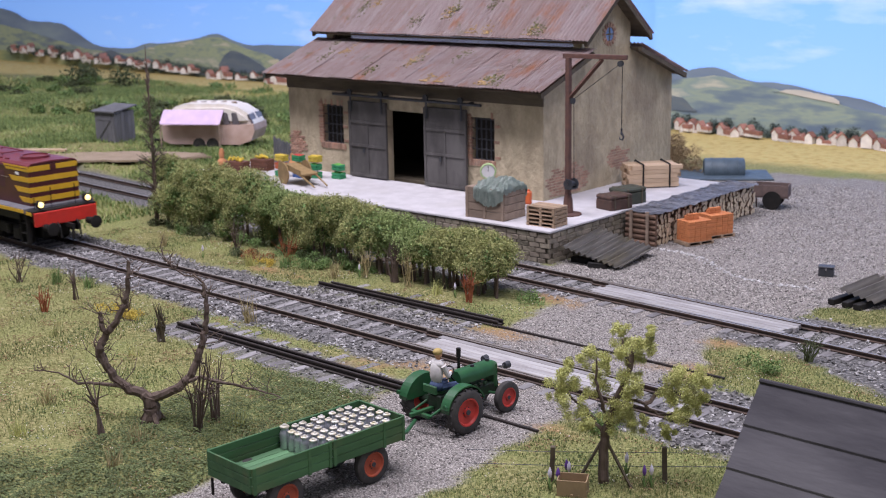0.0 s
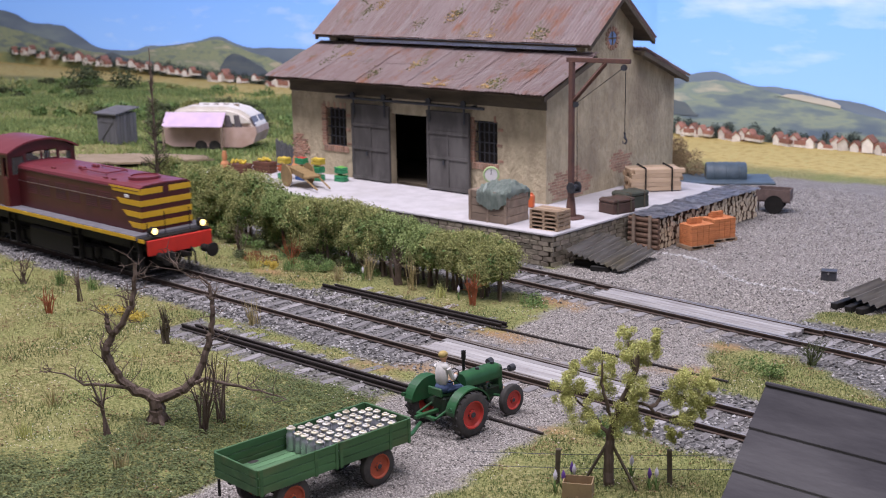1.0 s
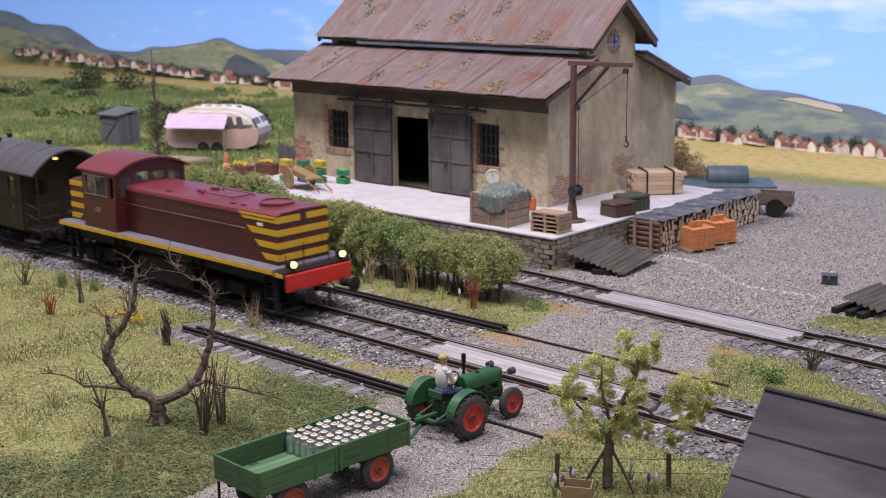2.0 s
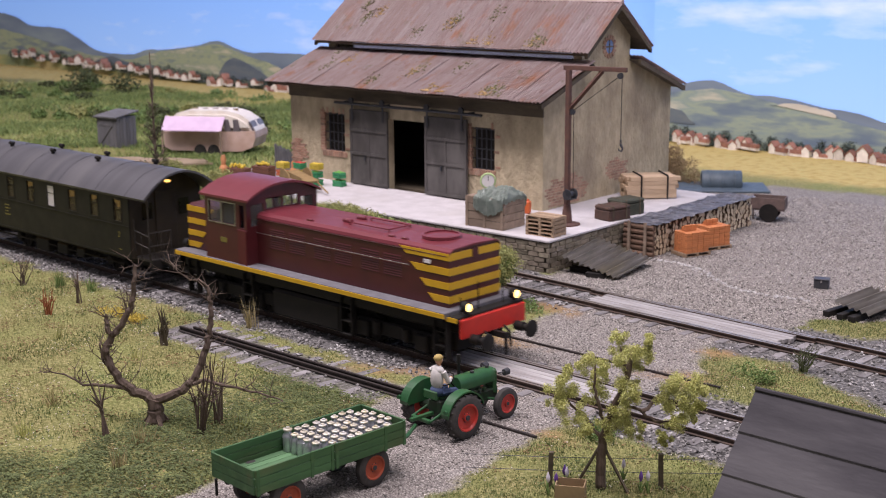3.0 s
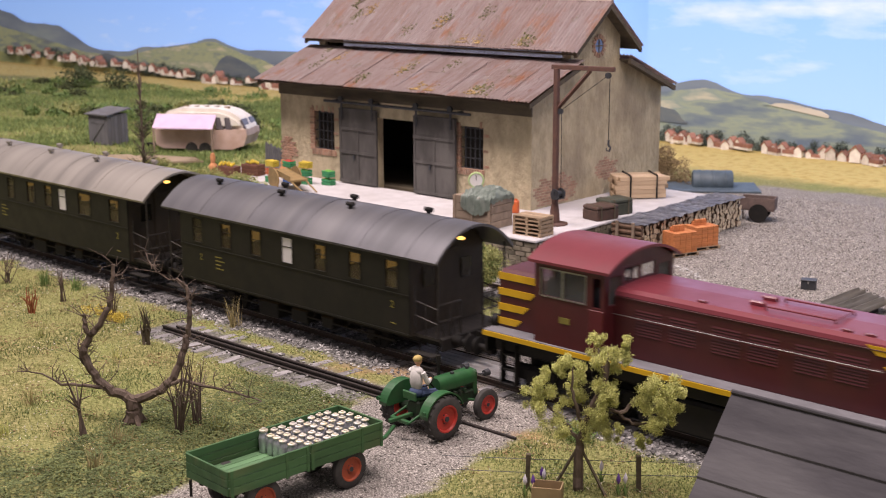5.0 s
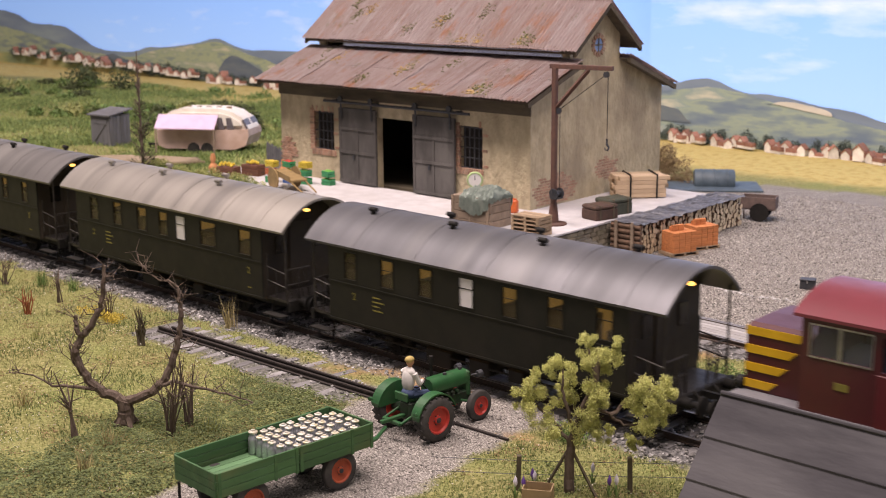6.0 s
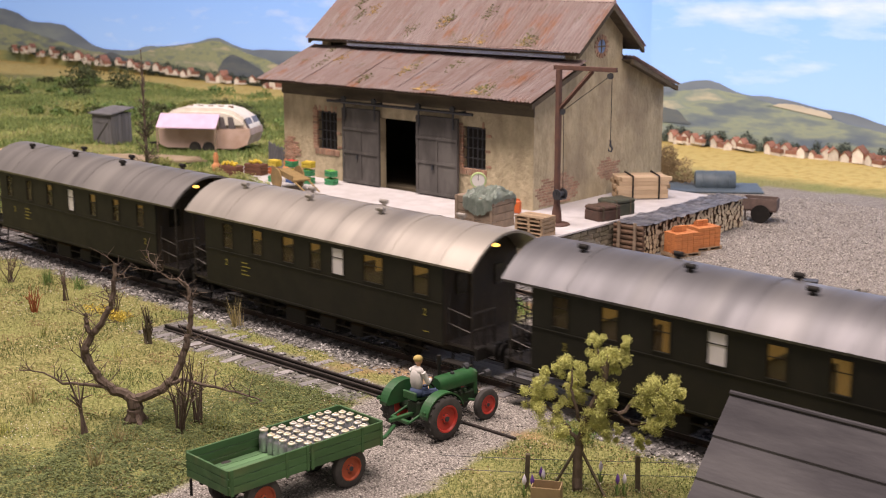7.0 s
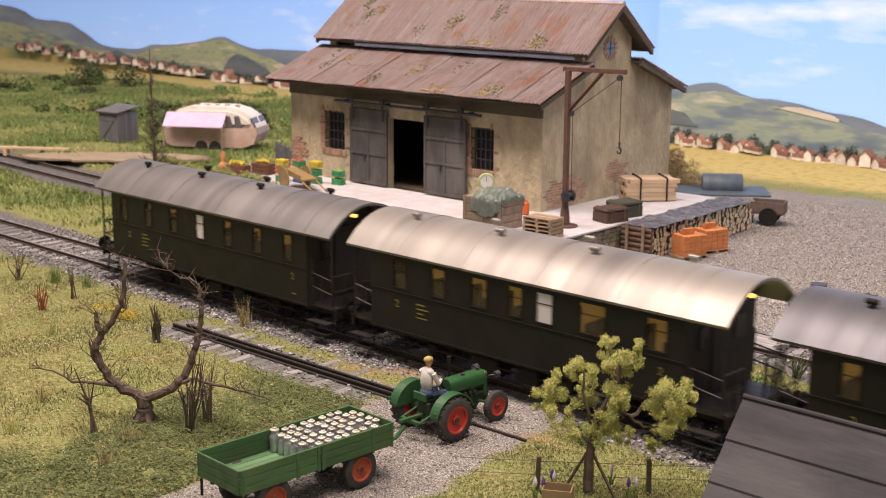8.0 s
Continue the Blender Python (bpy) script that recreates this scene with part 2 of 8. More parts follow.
def height(px, py):
    """The lie of the land: flat by the tracks, a low meadow in front and rough ground at the back."""
    far = np.clip((-px - 14) / 20, 0, 1) * np.clip((py - 4) / 8, 0, 1)
    z = far * (0.25 + 0.35 * wobble(px, py, 0.11, 3.0))
    meadow = np.clip((-py - 3.4) / 1.5, 0, 1) * np.clip((9.4 - px) / 1.5, 0, 1)
    z += meadow * (0.12 + 0.10 * wobble(px, py, 0.3, 7.0))
    return z


def build_ground():
    xs = np.r_[np.linspace(-140, -46, 24), np.arange(-45, -14, 0.8), np.arange(-14, 24, 0.16), np.linspace(24.2, 40, 16), np.linspace(44, 80, 10)]
    ys = np.r_[np.linspace(-30, -20, 8), np.arange(-19, 14, 0.16), np.arange(14, 46.5, 0.7)]
    gx, gy = np.meshgrid(xs, ys)
    road, ballast, sand, field = covers(gx, gy)
    gz = height(gx, gy) + 0.03 * wobble(gx, gy, 1.6, 11.0) * (1 - road) - 0.0
    gz = np.where(ballast > 0.3, np.minimum(gz, 0.0), gz)
    v = np.stack([gx, gy, gz], -1).reshape(-1, 3)
    ny, nx = gx.shape
    i = np.arange(ny * nx).reshape(ny, nx)
    f = np.stack([i[:-1, :-1], i[:-1, 1:], i[1:, 1:], i[1:, :-1]], -1).reshape(-1, 4)
    ob = raw("ground", v, f, ground_material())
    me = ob.data
    col = me.color_attributes.new("cover", "FLOAT_COLOR", "POINT")
    col.data.foreach_set("color", np.stack([road, ballast, sand, field], -1).reshape(-1).astype(np.float32))
    me.shade_smooth()
    tagged(ob, "layout ground of scattered grass, grey gravel and ballast", "ground", kind="structure")
    return ob


def ground_material():
    m = bpy.data.materials.new("ground_cover")
    m.use_nodes = True
    nt = m.node_tree
    N, L = nt.nodes.new, nt.links.new
    b = nt.nodes["Principled BSDF"]
    b.inputs["Roughness"].default_value = 0.95
    b.inputs["Specular IOR Level"].default_value = 0.15
    geo = N("ShaderNodeNewGeometry")

    def nz(scale, detail=5):
        n = N("ShaderNodeTexNoise")
        n.inputs["Scale"].default_value, n.inputs["Detail"].default_value = scale / S, detail
        L(geo.outputs["Position"], n.inputs["Vector"])
        return n.outputs[0]

    def ramp(src, *stops):
        r = N("ShaderNodeValToRGB")
        while len(r.color_ramp.elements) < len(stops):
            r.color_ramp.elements.new(0.5)
        for e, (p, c) in zip(r.color_ramp.elements, stops):
            e.position, e.color = p, (*c, 1)
        L(src, r.inputs[0])
        return r.outputs[0]

    def mix(fac, a, c):
        x = N("ShaderNodeMix")
        x.data_type = "RGBA"
        L(fac, x.inputs[0])
        L(a, x.inputs[6])
        L(c, x.inputs[7])
        return x.outputs[2]

    grass_a = ramp(nz(9), (0.32, (0.10, 0.10, 0.032)), (0.5, (0.215, 0.21, 0.08)), (0.7, (0.38, 0.33, 0.165)))
    grass_b = ramp(nz(13), (0.3, (0.085, 0.10, 0.033)), (0.5, (0.20, 0.22, 0.075)), (0.72, (0.36, 0.33, 0.15)))
    big = N("ShaderNodeMapRange")
    big.inputs[1].default_value, big.inputs[2].default_value = 0.42, 0.6
    L(nz(0.35), big.inputs[0])
    grass = mix(big.outputs[0], grass_a, grass_b)
    gravel = ramp(nz(24, 3), (0.3, (0.07, 0.064, 0.058)), (0.5, (0.225, 0.208, 0.188)), (0.7, (0.56, 0.53, 0.49)))
    gravel2 = ramp(nz(1.1), (0.3, (0.82, 0.80, 0.80)), (0.7, (1.0, 1.0, 1.0)))
    gm = N("ShaderNodeMix")
    gm.data_type, gm.blend_type = "RGBA", "MULTIPLY"
    gm.inputs[0].default_value = 1
    L(gravel, gm.inputs[6])
    L(gravel2, gm.inputs[7])
    ballast = ramp(nz(11, 4), (0.3, (0.05, 0.05, 0.052)), (0.55, (0.14, 0.135, 0.13)), (0.75, (0.3, 0.29, 0.28)))
    sand = ramp(nz(15), (0.3, (0.17, 0.105, 0.05)), (0.6, (0.34, 0.22, 0.105)), (0.8, (0.48, 0.36, 0.21)))
    field = ramp(nz(2.2), (0.3, (0.38, 0.28, 0.09)), (0.55, (0.52, 0.40, 0.15)), (0.75, (0.42, 0.38, 0.14)))
    at_ = N("ShaderNodeVertexColor")
    at_.layer_name = "cover"
    sep = N("ShaderNodeSeparateColor")
    L(at_.outputs["Color"], sep.inputs[0])
    c = mix(at_.outputs["Alpha"], grass, field)
    c = mix(sep.outputs[1], c, ballast)
    c = mix(sep.outputs[0], c, gm.outputs[2])
    c = mix(sep.outputs[2], c, sand)
    L(c, b.inputs["Base Color"])
    bp = N("ShaderNodeBump")
    bp.inputs["Strength"].default_value, bp.inputs["Distance"].default_value = 0.8, 0.06 * S
    L(nz(16, 4), bp.inputs["Height"])
    L(bp.outputs[0], b.inputs["Normal"])
    return m


# ---- backdrop: a painted board behind the layout ----
BACK_Y, RIGHT_Y = 46.0, 42.2


def backdrop():
    m = bpy.data.materials.new("painted_sky_glow")
    m.use_nodes = True
    nt = m.node_tree
    N, L = nt.nodes.new, nt.links.new
    b = nt.nodes["Principled BSDF"]
    b.inputs["Roughness"].default_value = 0.7
    geo = N("ShaderNodeNewGeometry")
    sep = N("ShaderNodeSeparateXYZ")
    L(geo.outputs["Position"], sep.inputs[0])
    zr = N("ShaderNodeMapRange")
    zr.inputs[1].default_value, zr.inputs[2].default_value = 1.5 * S, 14 * S
    L(sep.outputs[2], zr.inputs[0])
    grad = N("ShaderNodeValToRGB")
    grad.color_ramp.elements[0].color = (0.30, 0.55, 0.95, 1)
    grad.color_ramp.elements[1].color = (0.15, 0.39, 0.92, 1)
    L(zr.outputs[0], grad.inputs[0])
    mp = N("ShaderNodeMapping")
    mp.inputs["Scale"].default_value = (0.11 / S, 1, 0.42 / S)
    L(geo.outputs["Position"], mp.inputs[0])
    cl = N("ShaderNodeTexNoise")
    cl.inputs["Scale"].default_value, cl.inputs["Detail"].default_value, cl.inputs["Roughness"].default_value = 1.0, 7, 0.55
    L(mp.outputs[0], cl.inputs["Vector"])
    cr = N("ShaderNodeMapRange")
    cr.inputs[1].default_value, cr.inputs[2].default_value, cr.inputs[4].default_value = 0.55, 0.78, 0.62
    # clouds gather high up and towards the near end of the board
    lean = N("ShaderNodeVectorMath")
    lean.operation = "DOT_PRODUCT"
    lean.inputs[1].default_value = (0.0017 / S, 0, 0.013 / S)
    L(geo.outputs["Position"], lean.inputs[0])
    add = N("ShaderNodeMath")
    L(cl.outputs[0], add.inputs[0])
    L(lean.outputs["Value"], add.inputs[1])
    L(add.outputs[0], cr.inputs[0])
    mx = N("ShaderNodeMix")
    mx.data_type = "RGBA"
    L(cr.outputs[0], mx.inputs[0])
    L(grad.outputs[0], mx.inputs[6])
    mx.inputs[7].default_value = (0.80, 0.84, 0.93, 1)
    L(mx.outputs[2], b.inputs["Base Color"])
    # the board also glows in its own colours, to brighten the paint
    L(mx.outputs[2], b.inputs["Emission Color"])
    b.inputs["Emission Strength"].default_value = 0.34
    bm = nb()
    box(bm, -13.6, 80, RIGHT_Y, RIGHT_Y + 1, -3, 24)
    box(bm, -140, -13.66, BACK_Y + 0.12, BACK_Y + 1.12, -3, 24)
    box(bm, -13.66, -13.0, RIGHT_Y + 1.003, BACK_Y + 1, -3, 24)
    ob = part("backdrop", bm, m)
    tagged(ob, "painted sky-blue backdrop boards with white clouds", "backdrop", kind="structure")


def hill_band(name, pts, y, mat, label, soft=3.0, foot=-2.5):
    """A painted hill: a thin flat shape on the backdrop with a rolling upper edge."""
    bm = nb()
    n = 220
    x0, x1 = pts[0][0], pts[-1][0]
    xs = [x0 + (x1 - x0) * i / n for i in range(n + 1)]
    px, pz = [p[0] for p in pts], [p[1] for p in pts]
    up = []
    for x in xs:
        # soft curve through the given heights
        z = sum(np.interp(x + d, px, pz) for d in (-soft, -soft / 2, 0, soft / 2, soft)) / 5
        up.append(z + 0.10 * noise.noise((x * 0.5, y, 0)) + 0.04 * noise.noise((x * 2.5, y, 1)))
    top = [bm.verts.new((x, y, z)) for x, z in zip(xs, up)]
    low = [bm.verts.new((x, y, min(z, foot(x) if callable(foot) else foot))) for x, z in zip(xs, up)]
    topb = [bm.verts.new((x, y + 0.05, z)) for x, z in zip(xs, up)]
    for i in range(n):
        bm.faces.new((low[i], low[i + 1], top[i + 1], top[i]))
        bm.faces.new((top[i], top[i + 1], topb[i + 1], topb[i]))
    tagged(part(name, bm, mat), label, "painted hill", kind="structure")


def patchwork(name, stops, scale):
    """Painted far fields: soft horizontal patches."""
    m = bpy.data.materials.new(name)
    m.use_nodes = True
    nt = m.node_tree
    N, L = nt.nodes.new, nt.links.new
    b = nt.nodes["Principled BSDF"]
    b.inputs["Roughness"].default_value = 0.8
    geo = N("ShaderNodeNewGeometry")
    mp = N("ShaderNodeMapping")
    mp.inputs["Scale"].default_value = (scale / S, 1, scale * 4.5 / S)
    L(geo.outputs["Position"], mp.inputs[0])
    n = N("ShaderNodeTexNoise")
    n.inputs["Scale"].default_value, n.inputs["Detail"].default_value = 1, 4
    L(mp.outputs[0], n.inputs["Vector"])
    r = N("ShaderNodeValToRGB")
    while len(r.color_ramp.elements) < len(stops):
        r.color_ramp.elements.new(0.5)
    for e, (p, c) in zip(r.color_ramp.elements, stops):
        e.position, e.color = p, (*c, 1)
    L(n.outputs[0], r.inputs[0])
    L(r.outputs[0], b.inputs["Base Color"])
    return m


backdrop()
far_blue = patchwork("painted_far_hill", [(0.3, (0.15, 0.20, 0.27)), (0.5, (0.20, 0.26, 0.33)), (0.7, (0.27, 0.34, 0.36))], 0.12)
far_green = patchwork("painted_fields", [(0.34, (0.17, 0.21, 0.24)), (0.43, (0.24, 0.30, 0.24)), (0.5, (0.36, 0.41, 0.25)), (0.58, (0.29, 0.35, 0.25)), (0.68, (0.56, 0.53, 0.38))], 0.3)
hazy_green = patchwork("painted_hazy_fields", [(0.34, (0.15, 0.21, 0.27)), (0.43, (0.21, 0.28, 0.29)), (0.5, (0.31, 0.38, 0.30)), (0.58, (0.25, 0.33, 0.31)), (0.7, (0.52, 0.52, 0.42))], 0.3)
mid_green = patchwork("painted_meadow", [(0.35, (0.20, 0.25, 0.13)), (0.5, (0.30, 0.33, 0.14)), (0.65, (0.48, 0.40, 0.18))], 0.2)
wood_blue = patchwork("painted_woods", [(0.3, (0.10, 0.13, 0.17)), (0.5, (0.13, 0.165, 0.19)), (0.7, (0.17, 0.20, 0.20))], 0.4)
pale_tan = patchwork("painted_stubble", [(0.3, (0.52, 0.50, 0.43)), (0.7, (0.64, 0.61, 0.53))], 0.3)
hill_band("hill_far_left", [(-132, 5.6), (-104, 5.9), (-99.3, 5.8), (-96.4, 5.5), (-93.7, 4.5), (-90.9, 4.6), (-87.1, 4.45), (-84.1, 3.5), (-81.7, 2.5), (-79.2, 2.3), (-74.4, 2.4), (-72.5, 3.05), (-70.2, 2.95),
          (-66.2, 3.45), (-64.5, 3.6), (-62.4, 4.25), (-60.5, 3.9), (-59.3, 3.45), (-57.4, 3.3), (-51.4, 3.45), (-45, 3.1), (-30, 2.6)], BACK_Y - 0.1, far_blue, "painted blue-grey distant hills on the backdrop", 1.0)
hill_band("hill_near_left", [(-132, 4.1), (-104, 4.15), (-99.4, 4.1), (-92.6, 3.35), (-83.1, 2.1), (-79.1, 1.9), (-74.8, 1.9), (-71.5, 2.7), (-65.3, 3.4), (-61.9, 3.95), (-59.6, 3.35), (-55, 2.6), (-52.2, 1.85), (-42, 1.4), (-30, 1.2), (-16, 1.3)],
          BACK_Y - 0.2, far_green, "painted green patchwork hills on the backdrop", 1.0)
hill_band("wood_left", [(-61.5, 1.3), (-60.8, 2.2), (-59.5, 2.75), (-57.5, 2.4), (-55.4, 1.6), (-54.6, 1.0)], BACK_Y - 0.26, wood_blue, "painted dark wood on the hillside", 0.3, 0.9)
hill_band("wood_far_left", [(-82.5, 1.1), (-81.0, 1.6), (-78.5, 2.1), (-75.5, 1.6), (-74.0, 1.1)], BACK_Y - 0.26, wood_blue, "painted dark wood below the hills", 0.3, 0.9)
hill_band("hill_far_right", [(-14.4, 2.9), (-12.0, 3.36), (-11.0, 3.6), (-10.1, 3.82), (-9.1, 3.8), (-8.0, 3.45), (-7.2, 3.2), (-6.3, 3.12), (-5.3, 3.22), (-3.7, 2.98), (-2.0, 2.65), (-1.0, 2.66), (0.1, 2.5), (1.2, 2.15), (6, 1.5), (30, 2.0), (60, 3)],
          RIGHT_Y - 0.1, far_blue, "painted blue-grey distant hill on the backdrop", 0.5)
hill_band("hill_near_right", [(-14.4, 2.85), (-12.0, 3.0), (-9.4, 3.36), (-6.8, 3.15), (-5.0, 2.75), (-2.6, 2.5), (-0.9, 2.07), (1.3, 1.73), (6, 1.2), (30, 1.0), (60, 1)], RIGHT_Y - 0.2, hazy_green, "painted green patchwork hillside on the backdrop", 0.5)
hill_band("stubble_right", [(-5.4, 2.62), (-4.6, 2.86), (-3.4, 2.80), (-1.7, 2.55), (-1.4, 2.3)], RIGHT_Y - 0.24, pale_tan, "painted pale stubble field on the hillside", 0.2, lambda x: 2.72 - 0.13 * (x + 5.4))
hill_band("wood_right", [(-14.2, 1.9), (-12.6, 2.1), (-11.2, 1.9), (-10.8, 1.4), (-10.4, 1.25)], RIGHT_Y - 0.24, wood_blue, "painted dark wood on the hillside", 0.2, 1.15)
hill_band("meadow_strip_left", [(-132, 1.2), (-98, 1.4), (-86, 0.9), (-74, 0.5), (-60, 0.2), (-48, -0.1), (-30, -0.4), (-20, -0.6)], BACK_Y - 0.3, mid_green, "painted meadow strip on the backdrop")

build_ground()

# ---- tracks ----
rail_dark = material("rail_side", (0.055, 0.042, 0.036), (0.09, 0.06, 0.045), 6, 0.75, 0.3, 0.3)
rail_top = material("rail_head", (0.46, 0.42, 0.38), (0.30, 0.26, 0.23), 4, 0.46, 0.75, 0.1)
sleeper_mat = material("sleeper_wood", (0.155, 0.145, 0.145), (0.26, 0.25, 0.25), 5, 0.9, 0, 0.6, 14, vary=0.35, stretch=(1, 0.25, 1))
plank_mat = material("weathered_plank", (0.36, 0.35, 0.34), (0.24, 0.225, 0.22), 4, 0.85, 0, 0.5, 16, vary=0.18, stretch=(0.18, 1, 1))
rust_rail = material("rusty_rail", (0.045, 0.034, 0.03), (0.03, 0.026, 0.024), 5, 0.85, 0.2, 0.3)


def rail(name, p0, p1, parent, head=rail_top, web=rail_dark, z=0.03, h=0.145):
    """Foot, web and a shiny head."""
    d = Vector(p1) - Vector(p0)
    n = d.length
    m = at(p0[0], p0[1], 0, 0, 0, math.degrees(math.atan2(d.y, d.x)))
    bm = nb()
    prism(bm, [(-0.075, z), (0.075, z), (0.075, z + 0.02), (0.018, z + 0.04), (0.018, z + h - 0.045), (0.04, z + h - 0.03),
               (0.04, z + h - 0.004), (-0.04, z + h - 0.004), (-0.04, z + h - 0.03), (-0.018, z + h - 0.045), (-0.018, z + 0.04), (-0.075, z + 0.02)], 0, n)
    r = part(name, bm, web, parent, m=m)
    bm = nb()
    box(bm, 0, n, -0.034, 0.034, z + h - 0.004, z + h + 0.006)
    part("rail_head", bm, head, r)
    return r


def sleeper_mesh(l, w=0.25):
    bm = nb()
    box(bm, -w / 2, w / 2, -l / 2, l / 2, -0.06, 0.03, 0.012)
    return mesh_of("sleeper", bm, sleeper_mat)


def track(name, label, x0, x1, yfun, angle, s0, s1, pitch=0.63, length=2.55):
    t = thing(name, label, "railway track", kind="structure")
    for off in (0.0, 1.435):
        rail("rail", (x0, yfun(x0) + off, 0), (x1, yfun(x1) + off, 0), t)
    me = sleeper_mesh(length)
    x = s0
    while x < s1:
        piece("sleeper", me, t, at(x, yfun(x) + 0.7175, random.uniform(-0.012, 0.004), 0, 0, angle + random.uniform(-1.2, 1.2)))
        x += pitch
    return t


def old_rail(name, label, x0, x1, xs, y, sleepers):
    t = thing(name, label, "railway track", kind="structure")
    rail("rail", (x0, y, 0), (xs, y + 0.13, 0), t, rust_rail, rust_rail, z=0.03)
    rail("rail", (xs, y + 0.13, 0), (x1, y + 0.2, 0), t, rust_rail, rust_rail, z=-0.09)
    rail("rail", (x0 + 0.35, y + 0.24, 0), (xs, y + 0.36, 0), t, rust_rail, rust_rail, z=0.03)
    me = sleeper_mesh(2.0)
    for x in sleepers:
        piece("sleeper", me, t, at(x + random.uniform(-0.08, 0.08), y + 0.1 + random.uniform(-0.3, 0.3), random.uniform(-0.035, -0.008), 0, 0, random.uniform(-6, 6)))


track("main_track", "main line track with bright rails on dark sleepers", -138, 78, lambda x: 0.0, 0, -60, 40)
track("siding_track", "siding track with rusty rails beside the loading dock", -40, 60, siding_y, -2.3, -12, 32)
old_rail("lifted_track_front", "pair of old rusty rails on rotten sleeper ends", -0.1, 13.4, 9.4, -2.78, np.arange(-0.3, 8, 0.66))
old_rail("lifted_track_back", "pair of old rusty rails beside the main line", -0.45, 14.7, 7.2, 3.12, np.arange(0, 6.5, 0.7))


def crossing(name, label, x0, x1, y0, angle):
    t = thing(name, label, "level crossing", m=at(x0, y0, 0, 0, 0, angle), kind="structure")
    bm = nb()
    box(bm, 0, x1 - x0, -0.105, 0.105, 0.02, 0.155, 0.012)
    me = mesh_of("plank", bm, plank_mat)
    for i in range(5):
        piece("plank", me, t, at(random.uniform(-0.15, 0.15), 0.27 + i * 0.222, random.uniform(-0.006, 0.006)))
    # check rails
    rail("check_rail", (-0.7, 0.11, 0), (x1 - x0 + 0.6, 0.11, 0), t)
    rail("check_rail", (-0.7, 1.325, 0), (x1 - x0 + 0.6, 1.325, 0), t)
    return t


crossing("crossing_main", "weathered grey plank level crossing between the rails", 6.9, 13.5, 0.0, 0)
crossing("crossing_siding", "weathered grey plank crossing in the siding", 7.1, 14.0, siding_y(7.1), -2.3)

# ---- goods shed ----
BU = Matrix.Translation((0, 14.40 * S, 0)) @ pose(0, 0, 0, 0, 0, 1.64)


def bat(u, v, w, rx=0, ry=0, rz=0):
    return BU @ at(u, v, w, rx, ry, rz)


render_mat = material("rough_render", (0.52, 0.44, 0.295), (0.37, 0.31, 0.205), 2.2, 0.95, 0, 1.0, 7, stain=(0.23, 0.185, 0.13), sscale=0.5, samount=0.6, depth=0.09, stretch=(1, 1, 0.6))
brick_mat = material("old_brick", (0.33, 0.175, 0.115), (0.40, 0.26, 0.185), 5, 0.9, 0, 0.5, 20, vary=0.25, stain=(0.3, 0.26, 0.21), sscale=4, samount=0.5)
timber_dark = material("dark_timber", (0.075, 0.06, 0.042), (0.13, 0.105, 0.07), 3, 0.85, 0, 0.4, 12, stretch=(0.25, 1, 1))
door_mat = material("grey_door_paint", (0.062, 0.057, 0.054), (0.09, 0.084, 0.079), 3, 0.7, 0, 0.3, 10, stain=(0.17, 0.16, 0.15), sscale=1.3, samount=0.45, stretch=(1, 1, 0.4))
iron_mat = material("painted_iron", (0.05, 0.055, 0.065), (0.08, 0.08, 0.085), 6, 0.55, 0.5, 0.2)
void_mat = material("interior_shade", (0.02, 0.018, 0.016), (0.03, 0.027, 0.024), 2, 0.95)
dock_top = material("dock_concrete", (0.54, 0.52, 0.53), (0.45, 0.435, 0.44), 1.5, 0.85, 0, 0.35, 12, stain=(0.42, 0.40, 0.385), sscale=0.6, samount=0.5)
stone_mat = material("dock_stone", (0.25, 0.215, 0.16), (0.15, 0.13, 0.095), 4, 0.9, 0, 0.8, 12, vary=0.35, hue=0.012)
mortar_mat = material("mortar", (0.17, 0.155, 0.12), (0.11, 0.10, 0.08), 4, 0.95, 0, 0.4)


